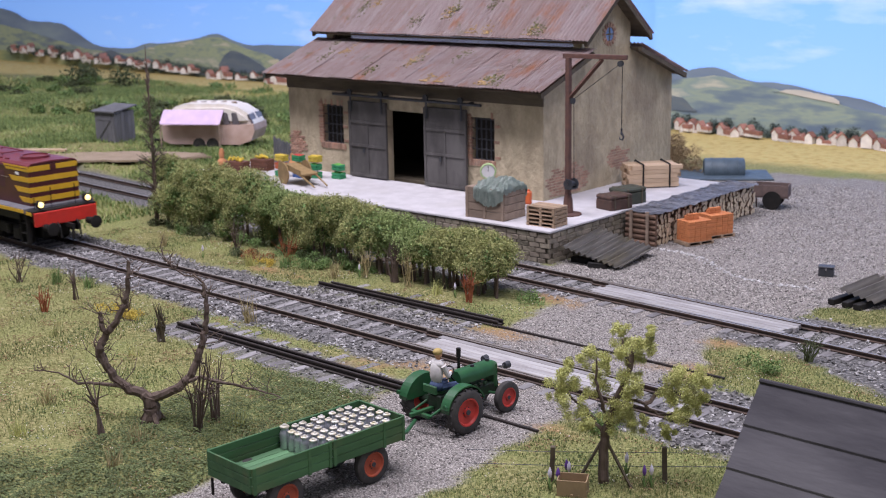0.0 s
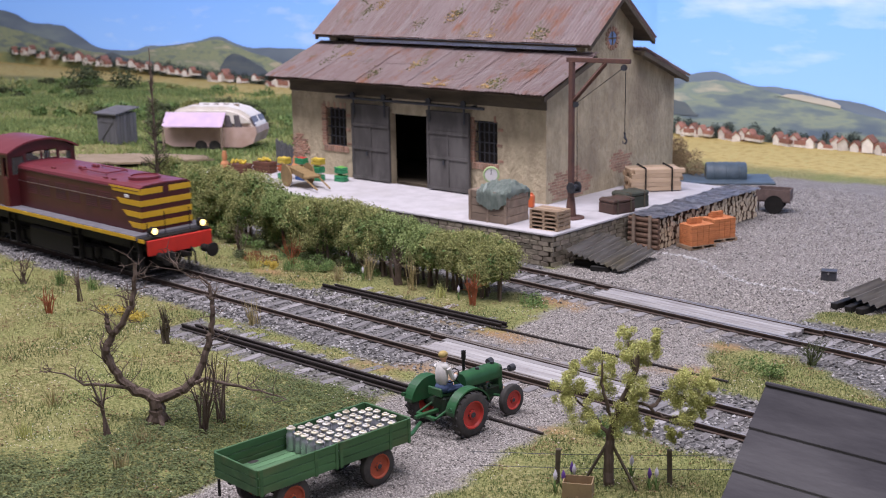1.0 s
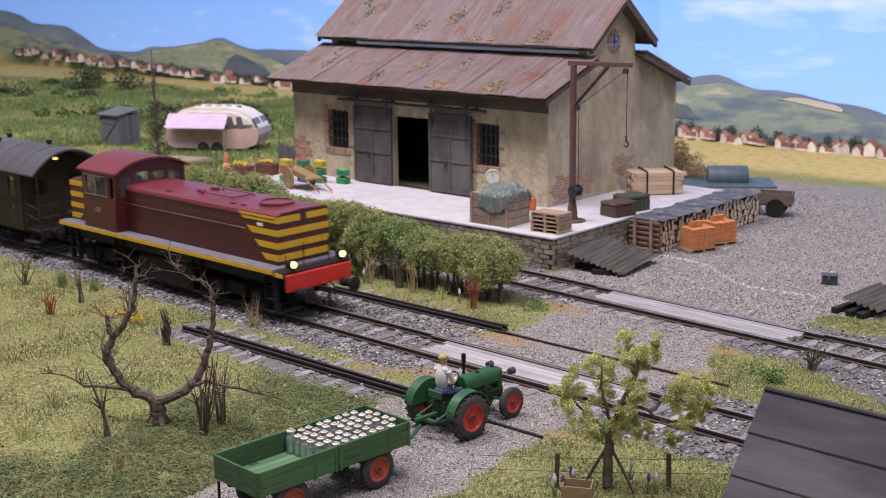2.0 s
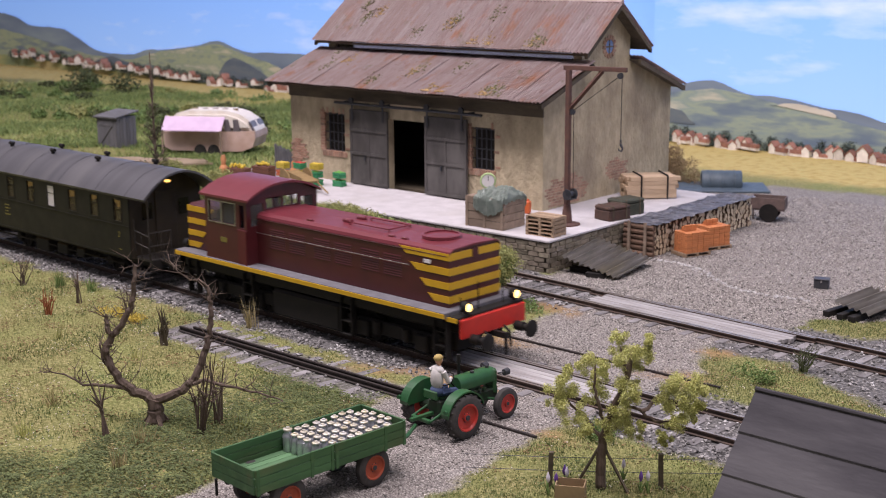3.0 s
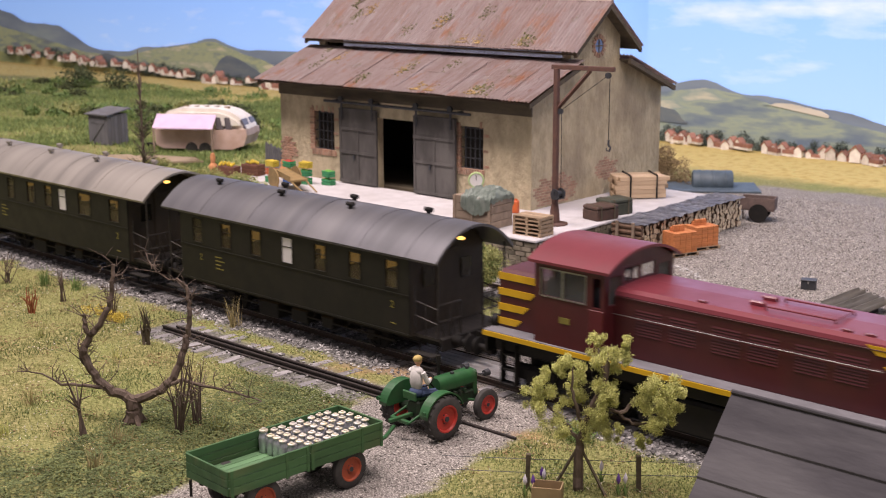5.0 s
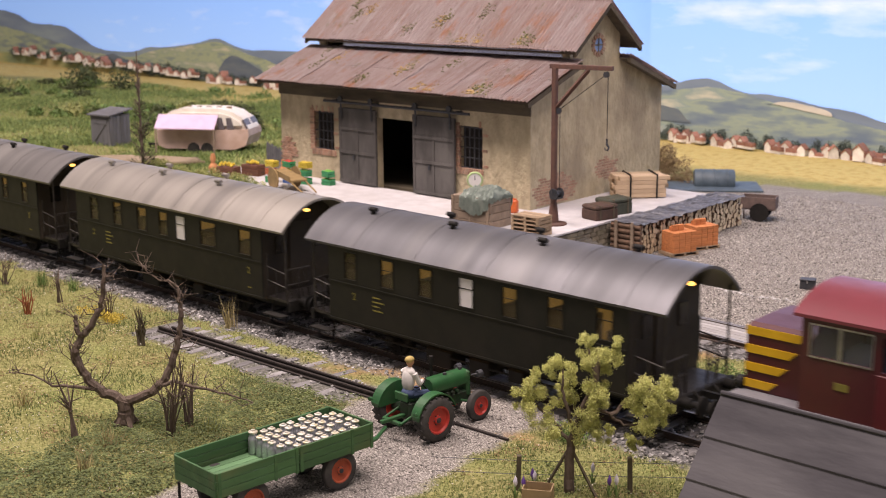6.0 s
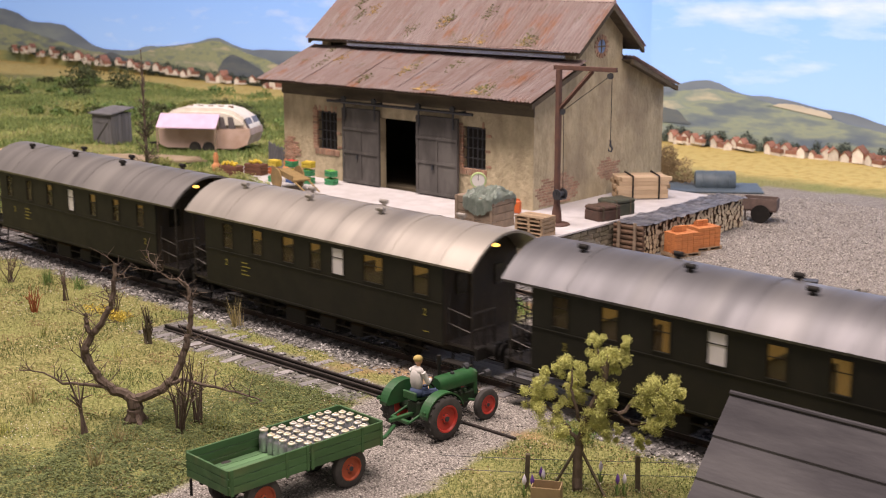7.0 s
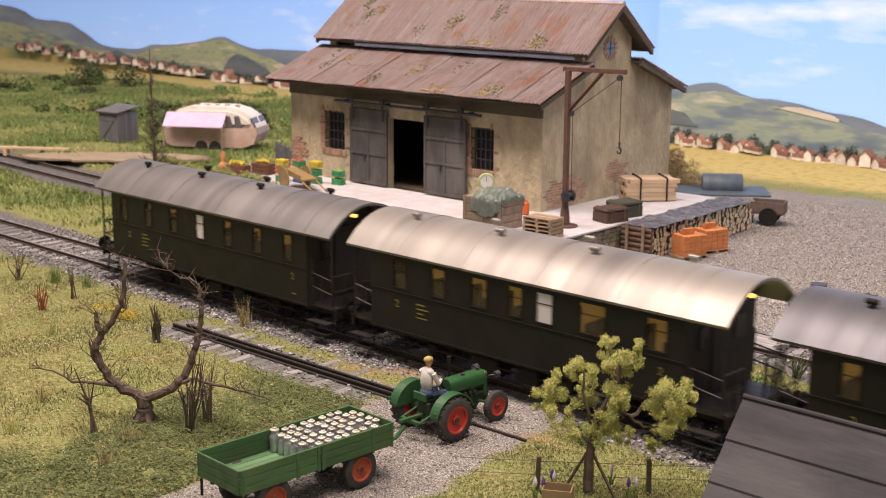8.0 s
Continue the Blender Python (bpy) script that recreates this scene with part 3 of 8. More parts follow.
def roof_material():
    """Corrugated iron: lilac-grey paint, brown weathering and rust that run down the slope."""
    m = bpy.data.materials.new("corrugated_iron")
    m.use_nodes = True
    nt = m.node_tree
    N, L = nt.nodes.new, nt.links.new
    b = nt.nodes["Principled BSDF"]
    b.inputs["Roughness"].default_value = 0.62
    geo, info = N("ShaderNodeNewGeometry"), N("ShaderNodeObjectInfo")

    def nz(stretch, detail, low, high, amount):
        mp = N("ShaderNodeMapping")
        mp.inputs["Scale"].default_value = [v / S for v in stretch]
        L(geo.outputs["Position"], mp.inputs[0])
        n = N("ShaderNodeTexNoise")
        n.inputs["Scale"].default_value, n.inputs["Detail"].default_value, n.inputs["Roughness"].default_value = 1.0, detail, 0.65
        L(mp.outputs[0], n.inputs["Vector"])
        r = N("ShaderNodeMapRange")
        r.inputs[1].default_value, r.inputs[2].default_value, r.inputs[4].default_value = low, high, amount
        L(n.outputs[0], r.inputs[0])
        return r.outputs[0]

    def over(a, fac, colour):
        x = N("ShaderNodeMix")
        x.data_type = "RGBA"
        L(fac, x.inputs[0])
        if isinstance(a, tuple):
            x.inputs[6].default_value = (*a, 1)
        else:
            L(a, x.inputs[6])
        x.inputs[7].default_value = (*colour, 1)
        return x.outputs[2]

    sheet = N("ShaderNodeMapRange")
    sheet.inputs[4].default_value = 0.55
    L(info.outputs["Random"], sheet.inputs[0])
    c = over((0.45, 0.37, 0.365), sheet.outputs[0], (0.40, 0.29, 0.265))
    c = over(c, nz((2.6, 0.35, 0.35), 7, 0.42, 0.62, 0.6), (0.34, 0.235, 0.20))
    c = over(c, nz((4.5, 0.5, 0.5), 5, 0.52, 0.66, 0.65), (0.50, 0.44, 0.45))
    c = over(c, nz((1.1, 0.5, 0.5), 7, 0.55, 0.70, 0.85), (0.43, 0.185, 0.085))
    c = over(c, nz((6.0, 2.0, 2.0), 6, 0.58, 0.70, 0.45), (0.20, 0.12, 0.095))
    c = over(c, nz((0.9, 0.7, 0.7), 8, 0.60, 0.68, 0.7), (0.21, 0.20, 0.115))
    L(c, b.inputs["Base Color"])
    bp = N("ShaderNodeBump")
    bp.inputs["Strength"].default_value, bp.inputs["Distance"].default_value = 0.25, 0.02 * S
    L(nz((14, 8, 8), 4, 0.3, 0.7, 1.0), bp.inputs["Height"])
    L(bp.outputs[0], b.inputs["Normal"])
    return m


roof_mat = roof_material()
moss_mat = material("moss", (0.13, 0.14, 0.055), (0.20, 0.18, 0.08), 8, 0.95, island=0.3)
lichen_mat = material("ochre_lichen", (0.40, 0.25, 0.09), (0.5, 0.36, 0.17), 8, 0.95, island=0.3)


def roof_sheet(w, l, pitch=0.18, amp=0.035):
    """One corrugated sheet, w along the eave and l down the slope, hanging from its upper edge."""
    bm = nb()
    n = int(w / pitch * 8)
    rows = 2
    grid = []
    for j in range(rows + 1):
        grid.append([bm.verts.new((w * i / n, -l * j / rows, amp * math.sin(2 * math.pi * (w * i / n) / pitch))) for i in range(n + 1)])
    for j in range(rows):
        for i in range(n):
            bm.faces.new((grid[j][i], grid[j + 1][i], grid[j + 1][i + 1], grid[j][i + 1]))
    bmesh.ops.solidify(bm, geom=bm.faces[:], thickness=0.02)
    bmesh.ops.recalc_face_normals(bm, faces=bm.faces[:])
    me = mesh_of("roof_sheet", bm, roof_mat)
    return me


def roof_plane(parent, u0, u1, v0, z0, v1, z1, rows, cols, rng):
    """Lays sheets from the top edge (v0, z0) down to the eave (v1, z1)."""
    dv, dz = v1 - v0, z1 - z0
    l = math.hypot(dv, dz)
    tilt = math.degrees(math.atan2(dz, dv))
    w = (u1 - u0) / cols
    front = dv < 0
    for r in range(rows):
        for c in range(cols):
            f = r / rows
            up = 0.03 + 0.02 * (rows - r) + 0.022 * (c % 2)
            if front:
                m = bat(u0 + c * w, v0 + dv * f, z0 + dz * f + 0.05 + up, math.degrees(math.atan2(-dz, -dv)) * 1.0, 0, rng.uniform(-0.3, 0.3))
            else:
                m = bat(u0 + (c + 1) * w, v0 + dv * f, z0 + dz * f + 0.05 + up, math.degrees(math.atan2(-dz, dv)), 0, 180 + rng.uniform(-0.3, 0.3))
            piece("roof_sheet", roof_sheet(w + 0.06, l / rows + 0.12), parent, m)


def goods_shed():
    t = thing("goods_shed", "old rendered goods shed with rusty corrugated iron roofs", "goods shed")
    rng = random.Random(4)
    L_, D, hp = -14.48, 9.25, 1.19
    # front wall with window and door openings
    bm = nb()
    wall_with_holes(bm, L_, 0, hp - 0.1, 5.78, 0, 0.4, [(-12.28, -10.97, 2.5, 4.24), (-3.66, -2.42, 2.5, 4.24), (-8.35, -5.85, hp - 0.1, 4.2)])
    part("wall", bm, render_mat, t, "rough ochre-grey rendered front wall", m=BU.copy())
    prof = [(0.4, 0), (0.4, 5.85), (2.5, 6.72), (2.5, 7.5), (4.4, 8.98), (5.95, 7.75), (5.95, 6.72), (D, 5.42), (D, 0)]
    for name, a, b in (("wall", -0.4, 0.0), ("wall", L_, L_ + 0.4)):
        bm = nb()
        prism(bm, prof, a, b)
        part(name, bm, render_mat, t, "rendered gable wall with stains", m=BU.copy())
    bm = nb()
    box(bm, -0.4, 0, 0, 0.4, 0, hp - 0.1)
    box(bm, L_ + 0.4, -0.4, D - 0.4, D, 0, 5.4)
    part("wall", bm, render_mat, t, m=BU.copy())
    # inside: floor, and a near-black box standing in for the room's shade
    bm = nb()
    box(bm, L_ + 0.4, -0.4, 0.4, D - 0.4, hp - 0.1, hp + 0.02)
    part("inner_floor", bm, timber_dark, t, m=BU.copy())
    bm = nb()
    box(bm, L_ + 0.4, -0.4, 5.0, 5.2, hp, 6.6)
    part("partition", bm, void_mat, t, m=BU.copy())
    # dark strip for the shade under the eave, and clerestory
    bm = nb()
    box(bm, L_ - 0.03, 0.03, -0.06, -0.003, 4.86, 5.62)
    part("eave_board", bm, timber_dark, t, "dark strip standing in for the shade under the eave", m=BU.copy())
    bm = nb()
    box(bm, L_ + 0.4, -0.4, 2.5, 2.62, 6.4, 6.84)
    box(bm, L_ + 0.4, -0.4, 5.83, 5.95, 6.4, 7.5)
    for u in np.linspace(L_ + 0.5, -0.5, 9):
        box(bm, u - 0.06, u + 0.06, 2.52, 2.64, 6.84, 7.4)
    part("clerestory_frame", bm, timber_dark, t, "dark open clerestory frame", m=BU.copy())
    # clerestory wire mesh, its pale blue standing in for sky seen through
    bm = nb()
    for u in np.arange(L_ + 2.0, -0.2, 0.075):
        rod(bm, (u, 2.14, 6.98), (u + 0.13, 2.14, 7.2), 0.02, n=3)
        rod(bm, (u + 0.13, 2.125, 6.98), (u, 2.125, 7.2), 0.02, n=3)
    rod(bm, (L_ + 2.0, 2.13, 7.2), (-0.2, 2.13, 7.2), 0.015, n=4)
    part("wire_mesh", bm, material("sky_tinted_wire", (0.70, 0.80, 0.98), (0.6, 0.7, 0.95), 5, 0.5, 0.0, 0), t, "wire netting tinted pale blue for the sky seen through the clerestory", m=BU.copy())
    # roofs
    roof_plane(t, L_ - 0.6, 0.62, 2.55, 6.80, -0.92, 5.50, 2, 11, rng)
    roof_plane(t, L_ - 0.6, 0.62, 4.42, 9.08, 2.05, 7.22, 1, 9, rng)
    roof_plane(t, L_ - 0.6, 0.62, 4.38, 9.08, 6.75, 7.22, 1, 9, rng)
    roof_plane(t, L_ - 0.6, 0.62, 5.9, 6.80, 9.55, 5.42, 2, 11, rng)
    bm = nb()
    for v0, z0, v1, z1 in ((2.55, 6.78, -0.9, 5.48), (4.4, 9.04, 2.08, 7.2), (4.4, 9.04, 6.72, 7.2), (5.92, 6.78, 9.5, 5.41)):
        for u0, u1 in ((0.42, 0.58), (L_ - 0.52, L_ - 0.36)):
            prism(bm, [(v0, z0), (v1, z1), (v1, z1 - 0.2), (v0, z0 - 0.2)], u0, u1)
    parts("bargeboard", bm, timber_dark, t, m=BU.copy())
    bm = nb()
    for v0, z0, v1, z1 in ((2.55, 6.78, -0.9, 5.48), (4.4, 9.02, 2.08, 7.18), (4.4, 9.02, 6.72, 7.18), (5.92, 6.78, 9.5, 5.41)):
        prism(bm, [(v0, z0 - 0.02), (v1, z1 - 0.02), (v1, z1 - 0.07), (v0, z0 - 0.07)], L_ - 0.5, 0.5)
    part("roof_boarding", bm, timber_dark, t, m=BU.copy())
    bm = nb()
    rod(bm, (L_ - 0.6, 4.4, 9.14), (0.62, 4.4, 9.14), 0.1, n=8)
    part("ridge_cap", bm, roof_mat, t, m=BU.copy())
    # moss and lichen tufts on the roofs
    nprng = np.random.default_rng(7)
    for mat_, nm, spots in ((moss_mat, "moss", [(-12.6, 0.5), (-13.2, 0.2), (-5.2, 0.35), (-8.9, 0.8), (-1.9, 0.92), (-7.2, 0.5), (-2.3, 0.85)]),
                            (lichen_mat, "lichen", [(-2.4, 0.95), (-4.6, 0.97), (-7.4, 0.55), (-5.4, 0.98), (-12.0, 0.35)])):
        for v0, z0, v1, z1 in ((2.55, 6.82, -0.9, 5.52), (4.4, 9.12, 2.08, 7.25)):
            P = []
            for u, f in spots:
                k = 40
                uu = u + nprng.normal(0, 0.17, k)
                ff = np.clip(f + nprng.normal(0, 0.09, k), 0, 0.99)
                P.append(np.stack([uu, v0 + (v1 - v0) * ff, z0 + (z1 - z0) * ff + 0.135], 1))
            P = np.concatenate(P)
            vv, ff_ = scatter_shape(OCTA_V, OCTA_F, P, nprng.uniform(0.025, 0.065, len(P)), nprng, 0.6)
            ob = raw(nm, vv, ff_, mat_, t)
            ob.matrix_basis = BU.copy()
            ob["kind"] = "stuff"
    # doors on a rail
    for a, b in ((-10.41, -8.17), (-6.0, -3.72)):
        bm = nb()
        box(bm, a, b, -0.22, -0.12, hp + 0.04, 4.52, 0.01)
        d = part("door", bm, door_mat, t, "dark grey sliding door with iron battens", m=BU.copy())
        bm = nb()
        for z in (1.32, 2.6, 3.62, 4.44):
            box(bm, a, b, -0.26, -0.222, z - 0.06, z + 0.06)
        for u, z0, z1 in ((a + 0.06, 1.3, 4.45), (b - 0.06, 1.3, 4.45), ((a + b) / 2, 1.3, 3.62)):
            box(bm, u - 0.055, u + 0.055, -0.25, -0.222, z0, z1)
        parts("batten", bm, door_mat, d)
        for u in (a + 0.2, b - 0.2):
            bm = nb()
            box(bm, u - 0.05, u + 0.05, -0.30, -0.262, 4.05, 4.86, 0.01)
            lathe(bm, [(0.02, -0.36), (0.13, -0.36), (0.13, -0.28), (0.02, -0.28)], 12, Matrix.Translation((u, 0, 4.9)), "Y")
            part("roller", bm, iron_mat, d)
        bm = nb()
        box(bm, (a + b) / 2 - 0.25, (a + b) / 2 - 0.16, -0.29, -0.25, 2.3, 2.5)
        part("handle", bm, iron_mat, d)
    bm = nb()
    rod(bm, (-11.26, -0.3, 4.76), (-2.86, -0.3, 4.76), 0.06, n=8)
    for u in (-10.7, -8.2, -6.0, -3.5):
        box(bm, u - 0.04, u + 0.04, -0.3, 0.0, 4.74, 4.84)
    part("door_rail", bm, iron_mat, t, "dark iron door rail", m=BU.copy())
    # windows: brick surround, bars, near-black pane for the shade inside
    for a, b in ((-12.28, -10.97), (-3.66, -2.42)):
        w = part("window", (lambda q: (box(q, a, b, 0.3, 0.33, 2.5, 4.22), q)[1])(nb()), void_mat, t, m=BU.copy())
        bm = nb()
        for i in range(1, 5):
            u = a + (b - a) * i / 5
            rod(bm, (u, 0.1, 2.5), (u, 0.1, 4.22), 0.03, n=6)
        for z in (2.55, 2.95, 3.36, 3.78, 4.17):
            rod(bm, (a, 0.1, z), (b, 0.1, z), 0.025, n=6)
        parts("window_bar", bm, iron_mat, w)
        bm = nb()
        box(bm, -0.13, 0.13, -0.045, 0.1, -0.055, 0.055, 0.01)
        me = mesh_of("brick", bm, brick_mat)
        z = 2.5
        k = 0
        while z < 4.3:
            piece("brick", me, t, bat(a - 0.08 - 0.03 * (k % 2), 0.02, z + 0.05, 0, rng.uniform(-2, 2), 0))
            if k % 5 == 1:
                piece("brick", me, t, bat(b + 0.12 + 0.05 * (k % 2), 0.012, z + 0.05))
            z += 0.125
            k += 1
        for u in np.arange(a - 0.05, b + 0.1, 0.13):
            piece("brick", me, t, bat(u, 0, 2.40, 0, 90, 0))
            if rng.random() > 0.8:
                piece("brick", me, t, bat(u, 0.025, 4.33, 0, 90, 0))
    # round gable window with a ring of bricks
    bm = nb()
    rod(bm, (-0.2, 4.4, 7.35), (0.012, 4.4, 7.35), 0.3, n=20)
    w = part("round_window", bm, material("sky_glass", (0.12, 0.18, 0.32), (0.2, 0.28, 0.45), 3, 0.15), t, "round gable window with brick ring", m=BU.copy())
    bm = nb()
    box(bm, 0.012, 0.03, 4.37, 4.43, 7.06, 7.64)
    box(bm, 0.012, 0.03, 4.1, 4.7, 7.32, 7.38)
    part("glazing_bar", bm, timber_dark, w)
    bm = nb()
    box(bm, -0.04, 0.035, -0.06, 0.06, -0.1, 0.1, 0.01)
    me = mesh_of("brick", bm, brick_mat)
    for i in range(14):
        a = 2 * math.pi * i / 14
        piece("brick", me, w, at(0.01, 4.4 + 0.38 * math.cos(a), 7.35 + 0.38 * math.sin(a)) @ pose(0, 0, 0, math.degrees(a) - 90, 0, 0))
    # bare brick where the render has fallen off
    bm = nb()
    box(bm, -0.12, 0.12, -0.05, 0.05, -0.045, 0.045, 0.008)
    me = mesh_of("brick", bm, brick_mat)
    for cu, cv, cz, ra, rb in ((0, 1.55, 1.75, 1.5, 0.7), (0, 5.1, 2.25, 0.9, 0.45), (-14.0, 0, 2.3, 0.6, 0.6)):
        for i in range(-12, 13):
            for j in range(-8, 9):
                du, dz = i * 0.26 + (j % 2) * 0.13, j * 0.11
                if (du / ra) ** 2 + (dz / rb) ** 2 < 1 + rng.uniform(-0.4, 0.2) and cz + dz > 1.28:
                    if cv:
                        if 0.15 < cv + du < 6.6:
                            piece("brick", me, t, bat(-0.042, cv + du, cz + dz, 0, 0, 90))
                    elif -14.4 < cu + du < -12.7:
                        piece("brick", me, t, bat(cu + du, -0.0, cz + dz))
    return t


def loading_dock():
    t = thing("loading_dock", "stone-faced loading dock with pale concrete top", "loading dock", kind="structure")
    u1, v0, u0, v1, hp = 3.5, -4.29, -17.5, 7.6, 1.19
    bm = nb()
    box(bm, u0 + 0.1, u1 - 0.1, v0 + 0.1, v1, -0.05, hp - 0.09)
    part("core", bm, mortar_mat, t, m=BU.copy())
    bm = nb()
    box(bm, u0, u1 + 0.03, v0 - 0.03, -0.003, hp - 0.09, hp, 0.02)
    box(bm, 0.003, u1 + 0.03, -0.003, v1, hp - 0.09, hp - 0.001, 0.01)
    part("dock_slab", bm, dock_top, t, "pale concrete slab with worn edges", m=BU.copy())
    rng = random.Random(9)
    meshes = []
    for w in (0.36, 0.46, 0.56):
        bm = nb()
        box(bm, -w / 2 + 0.012, w / 2 - 0.012, -0.05, 0.06, -0.085, 0.085, 0.02)
        for v in bm.verts:
            v.co += Vector((rng.uniform(-1, 1), rng.uniform(-1, 1), rng.uniform(-1, 1))) * 0.010
        meshes.append((w, mesh_of("stone", bm, stone_mat)))
    for k in range(6):
        z = 0.085 + k * 0.18
        u = u1 + (0.0 if k % 2 else -0.2)
        while u > -10.5:
            w, me = rng.choice(meshes)
            piece("stone", me, t, bat(u - w / 2, v0 + 0.06, z, 0, rng.uniform(-1, 1), rng.uniform(-2, 2)))
            u -= w
        v = v0 + (0.2 if k % 2 else 0.0)
        while v < 0.9:
            w, me = rng.choice(meshes)
            piece("stone", me, t, bat(u1 - 0.06, v + w / 2, z, 0, 0, 90 + rng.uniform(-2, 2)))
            v += w
    return t
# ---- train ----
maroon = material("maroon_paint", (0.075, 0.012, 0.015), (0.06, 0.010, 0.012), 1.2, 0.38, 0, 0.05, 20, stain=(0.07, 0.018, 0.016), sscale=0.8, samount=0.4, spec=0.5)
# hood top, cab roof and roof fittings: a lighter maroon than the sides
maroon_roof = material("lighter_maroon", (0.17, 0.03, 0.04), (0.145, 0.024, 0.032), 1.2, 0.36, 0, 0.05, 20, spec=0.5)
yellow = material("yellow_paint", (0.62, 0.37, 0.015), (0.55, 0.32, 0.012), 2, 0.45, 0, 0.05)
red_paint = material("red_paint", (0.62, 0.035, 0.02), (0.5, 0.03, 0.02), 2, 0.45, 0, 0.05)
black_iron = material("black_iron", (0.010, 0.0095, 0.009), (0.018, 0.016, 0.014), 3, 0.7, 0, 0.2, spec=0.25)
walk_grey = material("grey_walkway", (0.15, 0.147, 0.16), (0.115, 0.112, 0.122), 3, 0.75, 0, 0.2)
steel = material("bare_steel", (0.45, 0.44, 0.43), (0.3, 0.29, 0.28), 4, 0.3, 0.9, 0.1)
lamp_glow = material("lit_headlight", (1.0, 0.72, 0.22), (1.0, 0.72, 0.22), 1, 0.3, 0, 0, emit=2.6)
lamp_warm = material("lit_end_lamp", (1.0, 0.58, 0.12), (1.0, 0.58, 0.12), 1, 0.3, 0, 0, emit=1.8)
# brown end panels, lightened in colour for the light falling on them
end_lit_brown = material("coach_end_lit_brown", (0.04, 0.03, 0.02), (0.028, 0.022, 0.016), 3, 0.6, 0, 0.2, spec=0.3, stain=(0.06, 0.045, 0.03), sscale=1.5, samount=0.5)
# balcony iron raised to grey, its highlights put into the base colour
rail_iron = material("highlit_rail_iron", (0.055, 0.048, 0.042), (0.03, 0.027, 0.025), 5, 0.5, 0.3, 0.2)
coach_green = material("coach_dark_green", (0.012, 0.0115, 0.0075), (0.009, 0.009, 0.006), 2, 0.55, 0, 0.1, 14, spec=0.3, stain=(0.02, 0.017, 0.012), sscale=1.2, samount=0.4)
coach_roofs = [material("coach_roof_dark", (0.125, 0.124, 0.134), (0.095, 0.095, 0.102), 1.5, 0.46, 0.5, 0.1, 8, stain=(0.22, 0.214, 0.21), sscale=0.6, samount=0.5, stretch=(1, 0.12, 0.12)),
               material("coach_roof_pale", (0.34, 0.315, 0.28), (0.27, 0.25, 0.225), 1.2, 0.45, 0.5, 0.1, 8, stain=(0.12, 0.112, 0.108), sscale=0.7, samount=0.75, stretch=(1, 0.06, 0.06)),
               material("coach_roof_grey", (0.20, 0.19, 0.182), (0.145, 0.138, 0.133), 1.5, 0.45, 0.5, 0.1, 8, stain=(0.33, 0.315, 0.29), sscale=0.6, samount=0.6, stretch=(1, 0.12, 0.12))]
window_lit = material("glowing_interior", (0.40, 0.25, 0.06), (0.26, 0.17, 0.05), 2, 0.8, emit=0.36)
window_pale = material("white_blind", (0.75, 0.73, 0.72), (0.65, 0.63, 0.62), 2, 0.5, 0, 0)
yellow_letter = material("yellow_lettering", (0.20, 0.17, 0.03), (0.16, 0.14, 0.03), 4, 0.6, 0, 0)
pane_glass = glass("window_glass", (0.10, 0.08, 0.05), 0.08, 0.30)
cab_glass = glass("cab_glass", (0.25, 0.26, 0.25), 0.05, 0.14)
WHEELS = []


def wheelset(parent, x, r):
    bm = nb()
    for s in (-1, 1):
        lathe(bm, [(0.05, s * 0.66), (r + 0.03, s * 0.67), (r + 0.03, s * 0.70), (r, s * 0.71), (r - 0.01, s * 0.80), (r - 0.09, s * 0.80), (r - 0.1, s * 0.76), (0.1, s * 0.76), (0.05, s * 0.8)][::s], 20, None, "Y")
    rod(bm, (0, -0.7, 0), (0, 0.7, 0), 0.07, n=8)
    for k in range(4):
        a = k * math.pi / 4
        box(bm, -r + 0.1, r - 0.1, -0.79, -0.765, -0.04, 0.04, 0, Matrix.Rotation(a, 4, "Y"))
    w = part("wheelset", bm, black_iron, parent, m=at(x, 0, 0.175 + r))
    WHEELS.append((w, x, r))
    return w


def buffers(parent, x, s):
    for y in (-0.9, 0.9):
        bm = nb()
        lathe(bm, [(0.13, 0), (0.13, 0.28), (0.08, 0.29), (0.08, 0.5), (0.24, 0.52), (0.24, 0.57), (0.02, 0.6)], 16, at(0, 0, 0) if False else Matrix.Translation((x, y, 1.05)) @ Matrix.Rotation(radians(90 if s > 0 else -90), 4, "Y"))
        part("buffer", bm, black_iron, parent, smooth=True)
    bm = nb()
    box(bm, min(x, x + s * 0.45), max(x, x + s * 0.45), -0.06, 0.06, 0.95, 1.1)
    rod(bm, (x + s * 0.4, 0, 1.0), (x + s * 0.42, 0, 0.5), 0.05)
    for y in (-0.4, 0.4):
        tube(bm, [(x, y, 1.15), (x + s * 0.2, y, 1.0), (x + s * 0.25, y, 0.6)], [0.035] * 3)
    part("coupling", bm, black_iron, parent)


def hood_outline(h, ztop, r=0.16, crown=0.02, zlow=1.78):
    return [(-h, zlow), (h, zlow), (h, ztop - r), (h - 0.04, ztop - 0.07), (h - r, ztop), (0, ztop + crown), (-h + r, ztop), (-h + 0.04, ztop - 0.07), (-h, ztop - r)]


